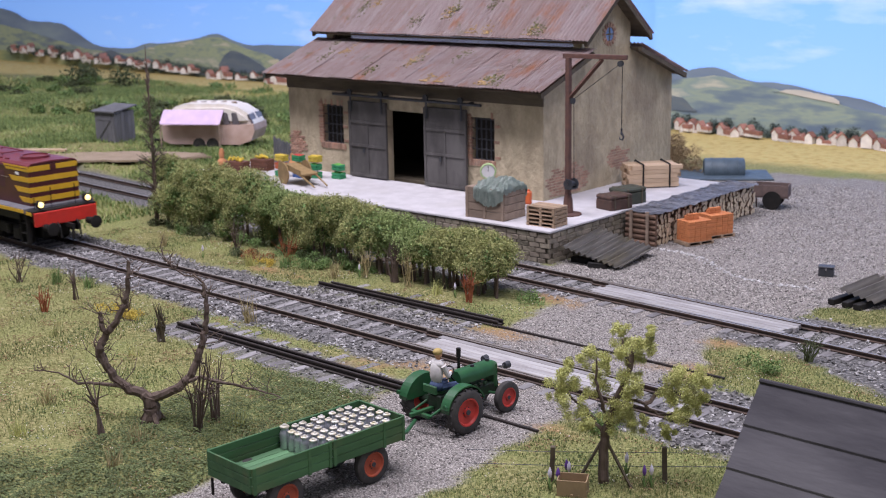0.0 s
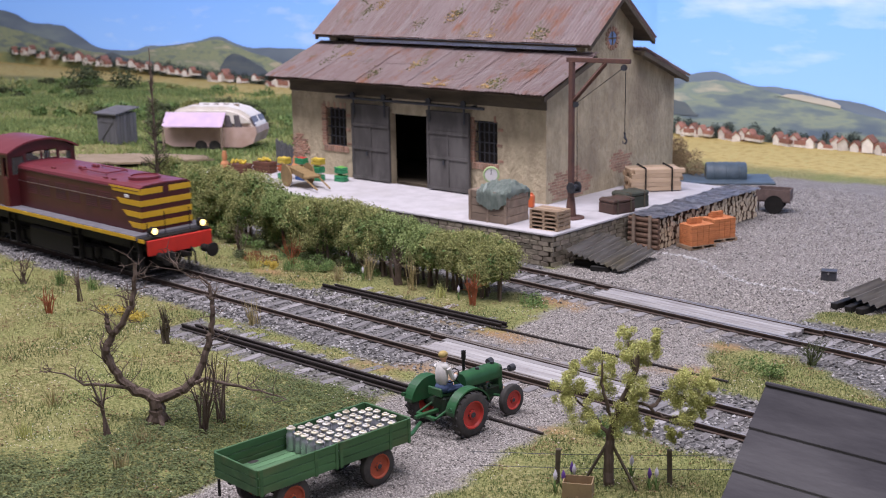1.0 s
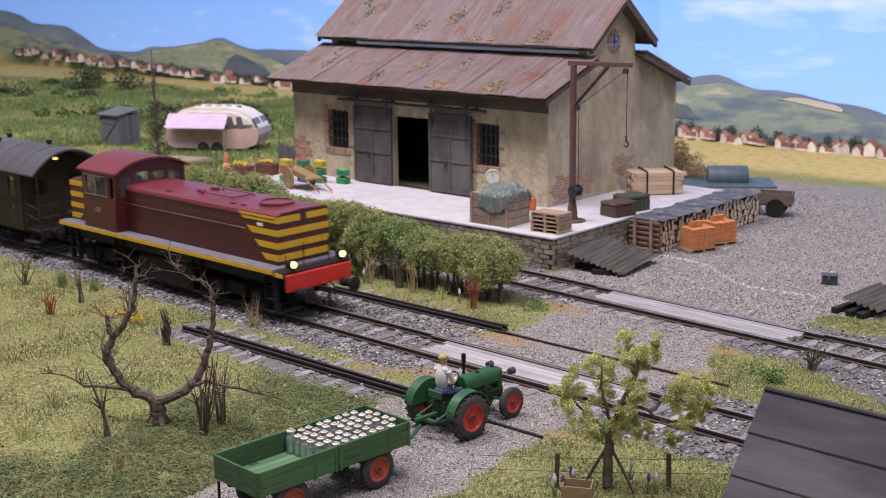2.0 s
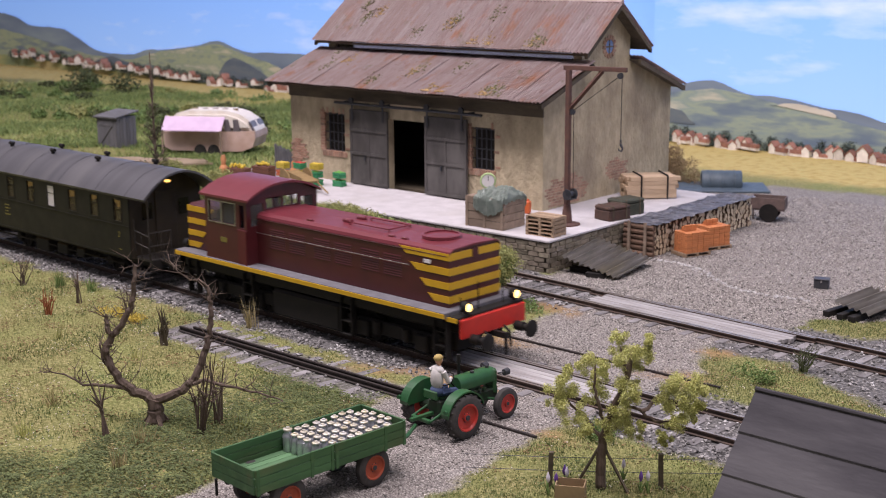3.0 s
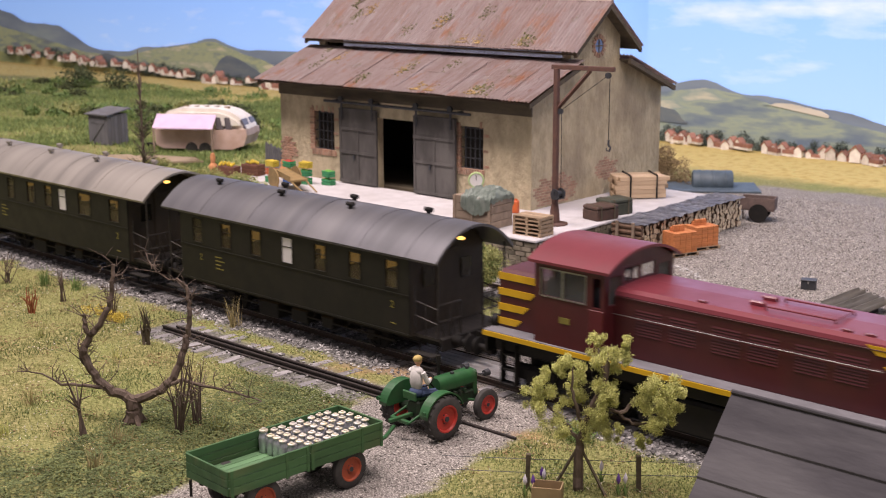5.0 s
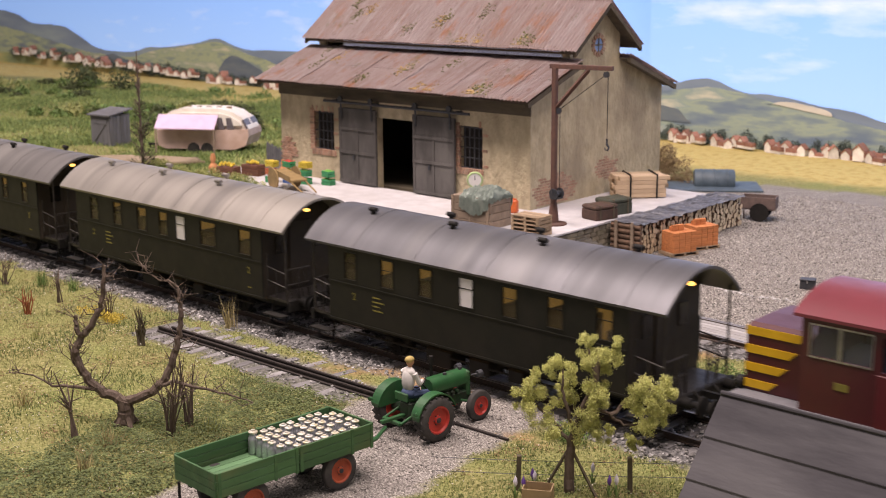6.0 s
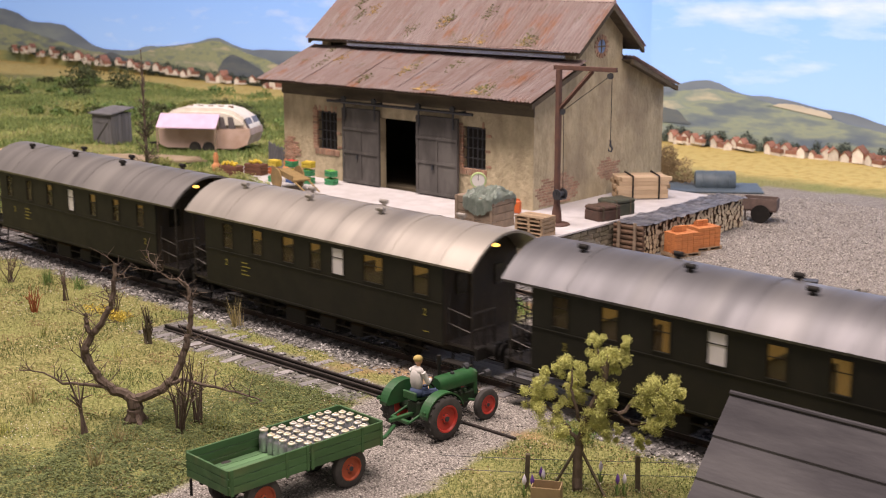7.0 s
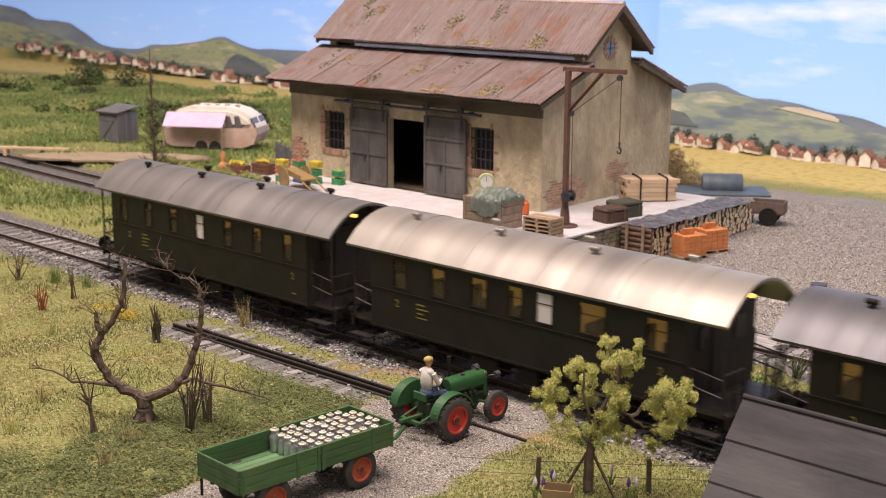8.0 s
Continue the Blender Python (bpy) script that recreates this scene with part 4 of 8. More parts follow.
def locomotive():
    t = thing("diesel_locomotive", "maroon diesel shunting locomotive with yellow stripes and red beam", "locomotive")
    bm = nb()
    box(bm, -12.1, 0.0, -1.0, 1.0, 1.12, 1.6, 0.03)
    # black boxes added to fill the gaps, standing in for shade underneath
    box(bm, -11.4, -0.7, -0.55, 0.55, 0.42, 1.13, 0.05)
    box(bm, -11.9, -0.5, -1.3, 1.3, 1.28, 1.59, 0.02)
    part("frame", bm, black_iron, t)
    bm = nb()
    box(bm, -7.6, -4.6, -1.28, 1.28, 0.38, 1.2, 0.08)
    part("fuel_tank", bm, black_iron, t)
    for x in (-8.6, -4.2, -0.55, -11.4):
        bm = nb()
        for k, z in enumerate((0.42, 0.8, 1.18)):
            box(bm, x - 0.22, x + 0.22, -1.42 + 0.03 * k, -1.16, z, z + 0.035)
        for dx in (-0.22, 0.22):
            box(bm, x + dx - 0.015, x + dx + 0.015, -1.40, -1.2, 0.42, 1.5)
        part("step_ladder", bm, black_iron, t)
    for x in (-2.6, -9.6):
        bm = nb()
        for s in (-1, 1):
            box(bm, x - 1.9, x + 1.9, s * 1.0 - 0.08, s * 1.0 + 0.08, 0.55, 0.95, 0.04)
            for dx in (-1.15, 1.15):
                box(bm, x + dx - 0.25, x + dx + 0.25, s * 1.12 - 0.1, s * 1.12 + 0.1, 0.45, 0.9, 0.04)
                rod(bm, (x + dx * 0.5, s * 1.15, 0.6), (x + dx * 0.5, s * 1.15, 0.95), 0.12)
        part("bogie_frame", bm, black_iron, t)
        for dx in (-1.15, 1.15):
            wheelset(t, x + dx, 0.46)
    bm = nb()
    box(bm, -12.15, -0.30, -1.48, 1.48, 1.60, 1.77, 0.015)
    part("walkway", bm, walk_grey, t, "grey tread-plate walkway")
    for s in (-1, 1):
        bm = nb()
        box(bm, -12.15, -0.30, s * 1.49 - 0.015, s * 1.49 + 0.015, 1.62, 1.74)
        part("edge_stripe", bm, yellow, t, "yellow painted walkway edge")
    bm = nb()
    box(bm, -0.30, 0.06, -1.36, 1.36, 1.50, 1.68, 0.015)
    part("front_platform", bm, black_iron, t)
    for s in (-1, 1):
        bm = nb()
        box(bm, -0.34, 0.05, s * 1.375 - 0.012, s * 1.375 + 0.012, 1.54, 1.66)
        part("platform_stripe", bm, yellow, t, "yellow painted platform edge")
    for x0, x1, mt, lab in ((0.06, 0.16, red_paint, "red painted buffer beam"), (-12.26, -12.16, black_iron, "black buffer beam")):
        bm = nb()
        box(bm, x0, x1, -1.30, 1.30, 1.10, 1.62, 0.02)
        part("buffer_beam", bm, mt, t, lab)
    buffers(t, 0.16, 1)
    buffers(t, -12.26, -1)
    # hoods
    bm = nb()
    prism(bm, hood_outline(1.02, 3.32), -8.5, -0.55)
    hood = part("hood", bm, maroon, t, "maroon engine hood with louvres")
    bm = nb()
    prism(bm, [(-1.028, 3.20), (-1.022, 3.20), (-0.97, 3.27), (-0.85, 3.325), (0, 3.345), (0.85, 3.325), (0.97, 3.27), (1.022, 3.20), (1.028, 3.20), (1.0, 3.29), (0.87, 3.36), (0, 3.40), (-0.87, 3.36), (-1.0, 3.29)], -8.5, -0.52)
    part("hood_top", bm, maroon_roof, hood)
    bm = nb()
    prism(bm, hood_outline(1.02, 3.24), -12.0, -10.5)
    part("short_hood", bm, maroon, t)
    # louvres
    for s in (-1, 1):
        for x0 in (-7.9, -7.0, -5.9, -5.0, -3.9, -3.0):
            bm = nb()
            for k in range(9):
                z = 2.35 + k * 0.07
                prism(bm, [(s * 1.02, z), (s * 1.034, z), (s * 1.02, z + 0.04)], x0, x0 + 0.7)
            part("louvre", bm, maroon, hood)
        bm = nb()
        rod(bm, (-8.5, s * 1.06, 2.75), (-2.0, s * 1.06, 2.75), 0.012, n=6)
        part("handrail", bm, steel, hood)
        bm = nb()
        rod(bm, (-8.5, s * 1.03, 3.17), (-0.6, s * 1.03, 3.17), 0.014, n=6)
        part("seam", bm, maroon, hood)
    # roof fittings
    bm = nb()
    lathe(bm, [(0.55, 3.39), (0.55, 3.47), (0.48, 3.48), (0.48, 3.44), (0.1, 3.43)], 28, Matrix.Translation((-1.75, 0, 0)))
    part("fan_ring", bm, maroon_roof, hood, smooth=True)
    for x0, x1, y0, y1 in ((-5.4, -5.05, -0.35, -0.2), (-5.4, -5.05, 0.2, 0.35)):
        bm = nb()
        box(bm, x0, x1, y0, y1, 3.37, 3.49, 0.03)
        part("exhaust", bm, maroon_roof, hood)
    bm = nb()
    for y in (-0.5, 0.35):
        rod(bm, (-4.9, y, 3.46), (-3.3, y, 3.46), 0.022, n=6)
        for x in (-4.9, -3.3):
            rod(bm, (x, y, 3.36), (x, y, 3.46), 0.022, n=6)
    rod(bm, (-3.3, -0.5, 3.46), (-3.3, 0.35, 3.46), 0.022, n=6)
    part("roof_rail", bm, maroon_roof, hood)
    bm = nb()
    for x in (-6.4, -3.0, -2.5):
        box(bm, x, x + 0.22, -0.85, -0.76, 3.35, 3.42, 0.01)
    parts("lifting_lug", bm, maroon_roof, hood)
    # yellow stripes round both ends
    for k, (z, x_end) in enumerate(((3.06, -2.25), (2.66, -1.85), (2.27, -1.5), (1.9, -1.2))):
        bm = nb()
        box(bm, -0.548, -0.53, -1.03, 1.03, z - 0.01, z + 0.19)
        for s in (-1, 1):
            y0, y1 = sorted((s * 1.022, s * 1.036))
            prism(bm, [(-0.53, z), (-0.53, z + 0.19), (x_end - 0.12, z + 0.19), (x_end + 0.12, z)], y0, y1, "Y")
        part("stripe", bm, yellow, hood, "yellow warning stripe")
        bm = nb()
        z2 = z - 0.06
        xe = -11.0 - 0.22 * k
        box(bm, -12.02, -12.002, -1.03, 1.03, z2, z2 + 0.18)
        for s in (-1, 1):
            y0, y1 = sorted((s * 1.022, s * 1.036))
            prism(bm, [(-12.02, z2), (-12.02, z2 + 0.18), (xe + 0.4, z2 + 0.18), (xe + 0.2, z2)], y0, y1, "Y")
        part("stripe", bm, yellow, t, "yellow warning stripe")
    bm = nb()
    box(bm, -0.53, -0.515, -0.12, 0.12, 3.04, 3.27)
    part("stripe_gap", bm, maroon, hood)
    bm = nb()
    box(bm, -1.45, -1.2, -1.05, -1.03, 2.9, 3.0)
    part("number_plate", bm, window_pale, hood, "small white plate")
    # cab
    zc = 3.80
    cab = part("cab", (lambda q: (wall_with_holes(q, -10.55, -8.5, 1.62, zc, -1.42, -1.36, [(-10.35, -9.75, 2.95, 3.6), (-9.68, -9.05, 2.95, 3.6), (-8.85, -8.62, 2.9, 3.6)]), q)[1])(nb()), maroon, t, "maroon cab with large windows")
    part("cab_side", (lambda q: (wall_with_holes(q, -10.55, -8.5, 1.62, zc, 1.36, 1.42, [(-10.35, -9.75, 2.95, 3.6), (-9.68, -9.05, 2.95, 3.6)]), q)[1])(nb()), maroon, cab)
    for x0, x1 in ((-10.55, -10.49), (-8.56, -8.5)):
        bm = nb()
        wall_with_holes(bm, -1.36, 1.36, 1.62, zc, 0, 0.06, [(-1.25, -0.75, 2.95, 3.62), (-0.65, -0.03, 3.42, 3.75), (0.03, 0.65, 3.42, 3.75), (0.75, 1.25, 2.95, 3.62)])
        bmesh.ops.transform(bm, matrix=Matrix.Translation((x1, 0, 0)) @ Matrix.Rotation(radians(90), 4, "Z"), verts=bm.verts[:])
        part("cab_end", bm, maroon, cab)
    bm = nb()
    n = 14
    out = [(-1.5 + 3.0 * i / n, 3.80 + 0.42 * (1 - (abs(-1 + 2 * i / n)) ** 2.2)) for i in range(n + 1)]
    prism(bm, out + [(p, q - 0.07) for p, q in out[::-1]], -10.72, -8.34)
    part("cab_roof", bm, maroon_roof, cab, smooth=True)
    bm = nb()
    for x0, x1 in ((-10.545, -10.5), (-8.55, -8.505)):
        prism(bm, [(-1.4, 3.78)] + [(p * 0.95, q - 0.075) for p, q in out] + [(1.4, 3.78)], x0, x1)
    parts("cab_arch", bm, maroon, cab)
    bm = nb()
    for y in (-1.39, 1.39):
        box(bm, -10.35, -9.05, y - 0.005, y + 0.005, 2.95, 3.6)
    for x in (-10.52, -8.53):
        box(bm, x - 0.005, x + 0.005, -1.25, 1.25, 2.95, 3.7)
    ob = part("cab_window", bm, cab_glass, cab, "clear cab glazing")
    ob.visible_shadow = False
    bm = nb()
    for a, b in ((-10.38, -9.72), (-9.71, -9.02)):
        for z in (2.92, 3.6):
            box(bm, a, b, -1.435, -1.41, z, z + 0.03)
        for x in (a, b - 0.03):
            box(bm, x, x + 0.03, -1.435, -1.41, 2.92, 3.63)
    part("window_frame", bm, steel, cab)
    bm = nb()
    box(bm, -10.4, -8.7, -0.9, 0.9, 1.8, 2.7, 0.05)
    part("control_desk", bm, black_iron, cab)
    bm = nb()
    box(bm, -8.92, -8.52, -1.46, -1.421, 1.64, 2.85, 0.01)
    part("cab_door", bm, material("cab_door_red", (0.11, 0.015, 0.019), (0.09, 0.013, 0.016), 2, 0.4, 0, 0.05), cab, "brighter red cab door")
    bm = nb()
    box(bm, -9.8, -9.5, -1.432, -1.421, 2.35, 2.5)
    part("emblem", bm, yellow_letter, cab)
    # headlights
    for x, s in ((0.08, 1), (-12.18, -1)):
        for y in (-0.98, 0.98):
            bm = nb()
            rod(bm, (x - s * 0.14, y, 1.9), (x + s * 0.03, y, 1.9), 0.15, n=16)
            rod(bm, (x - s * 0.06, y, 1.72), (x - s * 0.06, y, 1.85), 0.05)
            h = part("headlight", bm, black_iron, t, "round headlight on a stalk")
            bm = nb()
            lathe(bm, [(0.02, 0.0), (0.11, 0.0), (0.105, 0.025), (0.06, 0.05), (0.02, 0.055)], 16, Matrix.Translation((x + s * 0.031, y, 1.9)) @ Matrix.Rotation(radians(90 * s), 4, "Y"))
            part("lens", bm, lamp_glow if s > 0 else steel, h, "lit warm white lens" if s > 0 else "")
    bm = nb()
    for y in (-1.2, -0.5, 0.5, 1.2):
        rod(bm, (0.02, y, 1.75), (0.02, y, 2.5 if abs(y) < 1 else 2.2), 0.018, n=6)
    parts("hand_rail", bm, black_iron, t)
    return t


def coach(idx, wins, white, label):
    t = thing("passenger_coach", label, "railway coach", "coaches of the train")
    bm = nb()
    z0, z1 = 1.02, 3.22
    holes = [(a, b, 2.26, 3.0) for a, b in wins]
    wall_with_holes(bm, -10.95, -0.9, z0, z1, -1.48, -1.42, holes)
    body = part("body", bm, coach_green, t, "dark green panelled coach side")
    bm = nb()
    wall_with_holes(bm, -10.95, -0.9, z0, z1, 1.42, 1.48, holes)
    part("body_side", bm, coach_green, body)
    for x in (-10.95, -0.96):
        bm = nb()
        box(bm, -1.42, 1.42, 0, 0.06, z0, 3.2)
        prism(bm, [(-1.42, 3.2), (1.42, 3.2), (1.1, 3.55), (0.6, 3.78), (0, 3.86), (-0.6, 3.78), (-1.1, 3.55)], 0, 0.06, "Y")
        bmesh.ops.transform(bm, matrix=Matrix.Translation((x + 0.06, 0, 0)) @ Matrix.Rotation(radians(90), 4, "Z"), verts=bm.verts[:])
        e = part("end_wall", bm, end_lit_brown, body)
        bm = nb()
        sx = x - 0.03 if x < -5 else x + 0.07
        box(bm, sx, sx + 0.03, -0.42, 0.42, 1.2, 3.2, 0.01)
        part("end_door", bm, end_lit_brown, e)
        for y in (-0.75, 0.75):
            bm = nb()
            box(bm, sx + 0.004, sx + 0.026, y - 0.2, y + 0.2, 2.3, 2.85)
            part("end_window", bm, material("dark_pane", (0.012, 0.011, 0.01), (0.02, 0.018, 0.015), 2, 0.12), e)
    # inside
    bm = nb()
    box(bm, -10.9, -1.0, -1.40, 1.40, 1.0, 1.3)
    box(bm, -10.9, -1.0, -0.03, 0.03, 1.3, 3.1)
    # these surfaces glow amber themselves in place of carriage lamps
    part("interior", bm, window_lit, body, "interior floor and divider with an amber glow of their own")
    bm = nb()
    for x in np.arange(-10.4, -1.2, 1.1):
        box(bm, x, x + 0.12, -1.35, -0.1, 1.3, 2.45, 0.03)
    parts("seat_back", bm, timber_dark, body)
    for i, (a, b) in enumerate(wins):
        bm = nb()
        if i == white:
            box(bm, a, b, -1.462, -1.45, 2.26, 3.0)
            w = part("window", bm, window_pale, body, "window with a white blind")
        else:
            box(bm, a, b, -1.455, -1.447, 2.26, 3.0)
            w = part("window", bm, pane_glass, body, "dim amber lit window")
            w.visible_shadow = False
        bm = nb()
        for z in (2.235, 3.0):
            box(bm, a - 0.03, b + 0.03, -1.495, -1.475, z, z + 0.03)
        for x in (a - 0.03, b):
            box(bm, x, x + 0.03, -1.495, -1.475, 2.24, 3.02)
        box(bm, a, b, -1.475, -1.463, 2.72, 2.74)
        part("window_frame", bm, coach_green, w)
    # lower panel lines, step boards, solebar
    bm = nb()
    box(bm, -10.97, -0.88, -1.5, -1.481, 2.12, 2.15)
    box(bm, -10.97, -0.88, -1.5, -1.481, 1.04, 1.09)
    parts("beading", bm, coach_green, body)
    bm = nb()
    box(bm, -11.8, 0.1, -1.2, 1.2, 0.86, 1.02, 0.02)
    box(bm, -11.9, -11.8, -1.35, 1.35, 0.8, 1.12)
    box(bm, 0.1, 0.2, -1.35, 1.35, 0.8, 1.12)
    box(bm, -10.6, -1.2, -0.5, 0.5, 0.5, 0.86, 0.03)
    part("underframe", bm, black_iron, t)
    for x0, x1, z in ((-7.4, -6.5, 0.42), (-5.9, -5.2, 0.5), (-4.6, -4.1, 0.55)):
        bm = nb()
        box(bm, x0, x1, -1.32, -0.7, z, 0.88, 0.03)
        part("equipment_box", bm, black_iron, t)
    bm = nb()
    rod(bm, (-10.2, -1.28, 0.72), (-1.6, -1.28, 0.72), 0.03, n=6)
    for x in (-8.2, -5.0, -3.6):
        rod(bm, (x, -1.28, 0.72), (x + 0.2, -1.2, 0.98), 0.025, n=5)
    part("truss_rod", bm, black_iron, t)
    bm = nb()
    for s in (-1, 1):
        for x0, x1 in ((-0.85, 0.0), (-11.75, -10.95)):
            for z in (0.32, 0.62):
                box(bm, x0, x1, s * 1.42 - 0.14, s * 1.42 + 0.14, z, z + 0.04)
            rod(bm, (x0 + 0.1, s * 1.3, 0.34), (x0 + 0.1, s * 1.2, 0.95), 0.03)
            rod(bm, (x1 - 0.1, s * 1.3, 0.34), (x1 - 0.1, s * 1.2, 0.95), 0.03)
    parts("step", bm, black_iron, t)
    # end balconies with railings
    for x0, x1 in ((-0.9, 0.05), (-11.8, -10.95)):
        bm = nb()
        box(bm, x0, x1, -1.3, 1.3, 1.02, 1.1)
        xe = x1 - 0.05 if x1 > -5 else x0 + 0.05
        for s in (-1, 1):
            for z in (1.55, 2.0):
                rod(bm, (xe, s * 0.45, z), (xe, s * 1.3, z), 0.025, n=6)
            for y in (0.45, 0.85, 1.3):
                rod(bm, (xe, s * y, 1.1), (xe, s * y, 2.0), 0.025, n=6)
            rod(bm, (xe, s * 1.32, 1.1), (xe, s * 1.32, 3.3), 0.03, n=6)
            rod(bm, (x0 + 0.1, s * 1.34, 1.3), (x0 + 0.1, s * 1.34, 2.4), 0.022, n=6)
        # folding gate bars, stanchion hooks and the side handrails
        for s in (-1, 1):
            for k in range(4):
                ya, yb = 0.47 + k * 0.21, 0.47 + (k + 1) * 0.21
                rod(bm, (xe, s * ya, 1.12), (xe, s * yb, 1.98), 0.014, n=4)
            xm = (x0 + x1) / 2
            for z in (1.62, 2.02):
                rod(bm, (x0 + 0.08, s * 1.34, z), (x1 - 0.08, s * 1.34, z - 0.12), 0.02, n=5)
            rod(bm, (xm, s * 1.34, 1.1), (xm, s * 1.34, 1.98), 0.018, n=5)
        parts("balcony_rail", bm, rail_iron, t)
    # roof
    bm = nb()
    n = 20
    arc = [(-1.56 + 3.12 * i / n, 3.19 + 0.80 * (1 - abs(-1 + 2 * i / n) ** 2.1)) for i in range(n + 1)]
    prism(bm, arc + [(p * 0.975, q - 0.07) for p, q in arc[::-1]], -11.85, 0.15)
    roof = part("roof", bm, coach_roofs[idx], t, ["dark grey arched roof", "pale streaked arched roof", "weathered grey arched roof"][idx], smooth=True)
    bm = nb()
    for x in (-9.9, -7.6, -5.2, -2.8, -1.0):
        prism(bm, [(p, q + 0.012) for p, q in arc] + [(p, q) for p, q in arc[::-1]], x, x + 0.035)
    parts("roof_seam", bm, coach_roofs[idx], roof)
    for x, y in ((-10.2, -0.45), (-8.1, 0.45), (-7.2, -0.45), (-5.0, 0.45), (-4.2, -0.45), (-2.0, 0.45)):
        bm = nb()
        zr = 3.19 + 0.80 * (1 - (abs(y) / 1.56) ** 2.1) - 0.02
        rod(bm, (x, y, zr), (x, y, zr + 0.1), 0.07, n=10)
        rod(bm, (x - 0.13, y, zr + 0.14), (x + 0.13, y, zr + 0.14), 0.065, n=10)
        part("roof_vent", bm, coach_roofs[idx] if idx == 1 else black_iron, roof, smooth=True)
    bm = nb()
    bmesh.ops.create_uvsphere(bm, u_segments=12, v_segments=8, radius=0.085, matrix=Matrix.Translation((0.10, -0.55, 3.70)) @ Matrix.Diagonal((1.2, 1.2, 0.55, 1)))
    part("end_lamp", bm, lamp_warm, roof, "lit warm end lamp under the roof")
    # lettering
    for x, z, txt, size in ((-10.0, 1.72, "2", 0.28), (-1.6, 1.72, "2", 0.28)):
        cu = bpy.data.curves.new("class_figure", "FONT")
        cu.body, cu.size, cu.extrude = txt, size * S, 0.004 * S
        tmp = new("class_figure", cu)
        me = bpy.data.meshes.new_from_object(tmp)
        bpy.data.objects.remove(tmp)
        me.materials.clear()
        me.materials.append(yellow_letter)
        f = new("class_figure", me)
        f.parent = body
        f.matrix_basis = at(x, -1.487, z, 90, 0, 0)
        f["label"] = "yellow class figure 2"
    bm = nb()
    for k, l in enumerate((0.3, 0.42, 0.25, 0.36)):
        box(bm, -9.2, -9.2 + l, -1.488, -1.481, 1.9 - k * 0.12, 1.935 - k * 0.12)
    box(bm, -1.58, -1.4, -1.488, -1.481, 1.28, 1.31)
    parts("letter_bar", bm, yellow_letter, body)
    buffers(t, 0.2, 1)
    buffers(t, -11.9, -1)
    for x in (-2.8, -9.0):
        wheelset(t, x, 0.46)
        bm = nb()
        for s in (-1, 1):
            box(bm, x - 0.7, x + 0.7, s * 1.0 - 0.05, s * 1.0 + 0.05, 0.78, 0.86, 0.02)
            box(bm, x - 0.16, x + 0.16, s * 1.0 - 0.1, s * 1.0 + 0.1, 0.5, 0.8, 0.03)
        parts("spring", bm, black_iron, t)
    return t


TRAIN = []
TRAIN.append((locomotive(), 0.0))
TRAIN.append((coach(0, [(-10.3 + i * 1.42, -9.85 + i * 1.42) for i in range(7)], 3, "dark green third-class coach with dull dark roof"), -13.84))
TRAIN.append((coach(1, [(-10.06, -9.6), (-8.66, -8.2), (-7.27, -6.76), (-6.05, -5.6), (-5.13, -4.66), (-3.86, -3.1), (-1.95, -1.4)], 4, "dark green coach with pale streaked roof"), -26.85))
TRAIN.append((coach(2, [(-10.4 + i * 1.41, -10.03 + i * 1.41) for i in range(7)], 3, "dark green rear coach with weathered grey roof"), -39.57))
POS = [(0.0, -12.0), (0.5, -8.63), (1.0, -5.04), (1.5, -1.6), (3.0, 9.13), (3.5, 12.5), (4.0, 16.12), (4.5, 19.46), (6.0, 30.1), (6.5, 33.5), (7.0, 37.13), (7.5, 40.5), (8.0, 44.15)]


def motions():
    """The train runs along the main line; its wheels turn with it."""
    for veh, off in TRAIN:
        walk(veh, [(t, at(x + off, 0.7175, 0)) for t, x in POS])
    ts, xs = [p[0] for p in POS], [p[1] for p in POS]
    for w, wx, r in WHEELS:
        rows = []
        for i in range(121):
            t = i / 15
            x = float(np.interp(t, ts, xs))
            rows.append((t, at(wx, 0, 0.175 + r) @ Matrix.Rotation((x + 12) / r, 4, "Y")))
        walk(w, rows)


goods_shed()
loading_dock()
# ---- tractor, trailer and milk churns on the lane ----
tractor_green = material("tractor_green", (0.022, 0.105, 0.036), (0.017, 0.08, 0.028), 4, 0.4, 0, 0.1, 20, stain=(0.05, 0.09, 0.045), sscale=3, samount=0.5)
rim_red = material("rim_red", (0.5, 0.045, 0.03), (0.38, 0.04, 0.03), 5, 0.5, 0, 0.1)
rim_rust = material("rim_orange_red", (0.42, 0.085, 0.035), (0.30, 0.06, 0.03), 5, 0.65, 0, 0.2)
rubber = material("tyre_rubber", (0.035, 0.033, 0.032), (0.065, 0.06, 0.055), 5, 0.85, 0, 0.3)
board_green = material("trailer_green", (0.05, 0.13, 0.05), (0.035, 0.09, 0.035), 3, 0.6, 0, 0.3, 16, stain=(0.12, 0.13, 0.06), sscale=2.5, samount=0.5, vary=0.12, stretch=(1, 0.2, 1))
bed_green = material("trailer_bed", (0.10, 0.22, 0.10), (0.075, 0.16, 0.075), 3, 0.7, 0, 0.3, 16, vary=0.15, stretch=(1, 0.2, 1))
churn_metal = material("churn_metal", (0.62, 0.63, 0.66), (0.42, 0.42, 0.45), 6, 0.32, 0.7, 0.1, vary=0.12)
churn_top = material("churn_lid", (0.66, 0.65, 0.62), (0.50, 0.44, 0.27), 7, 0.45, 0.35, 0.1, vary=0.2)


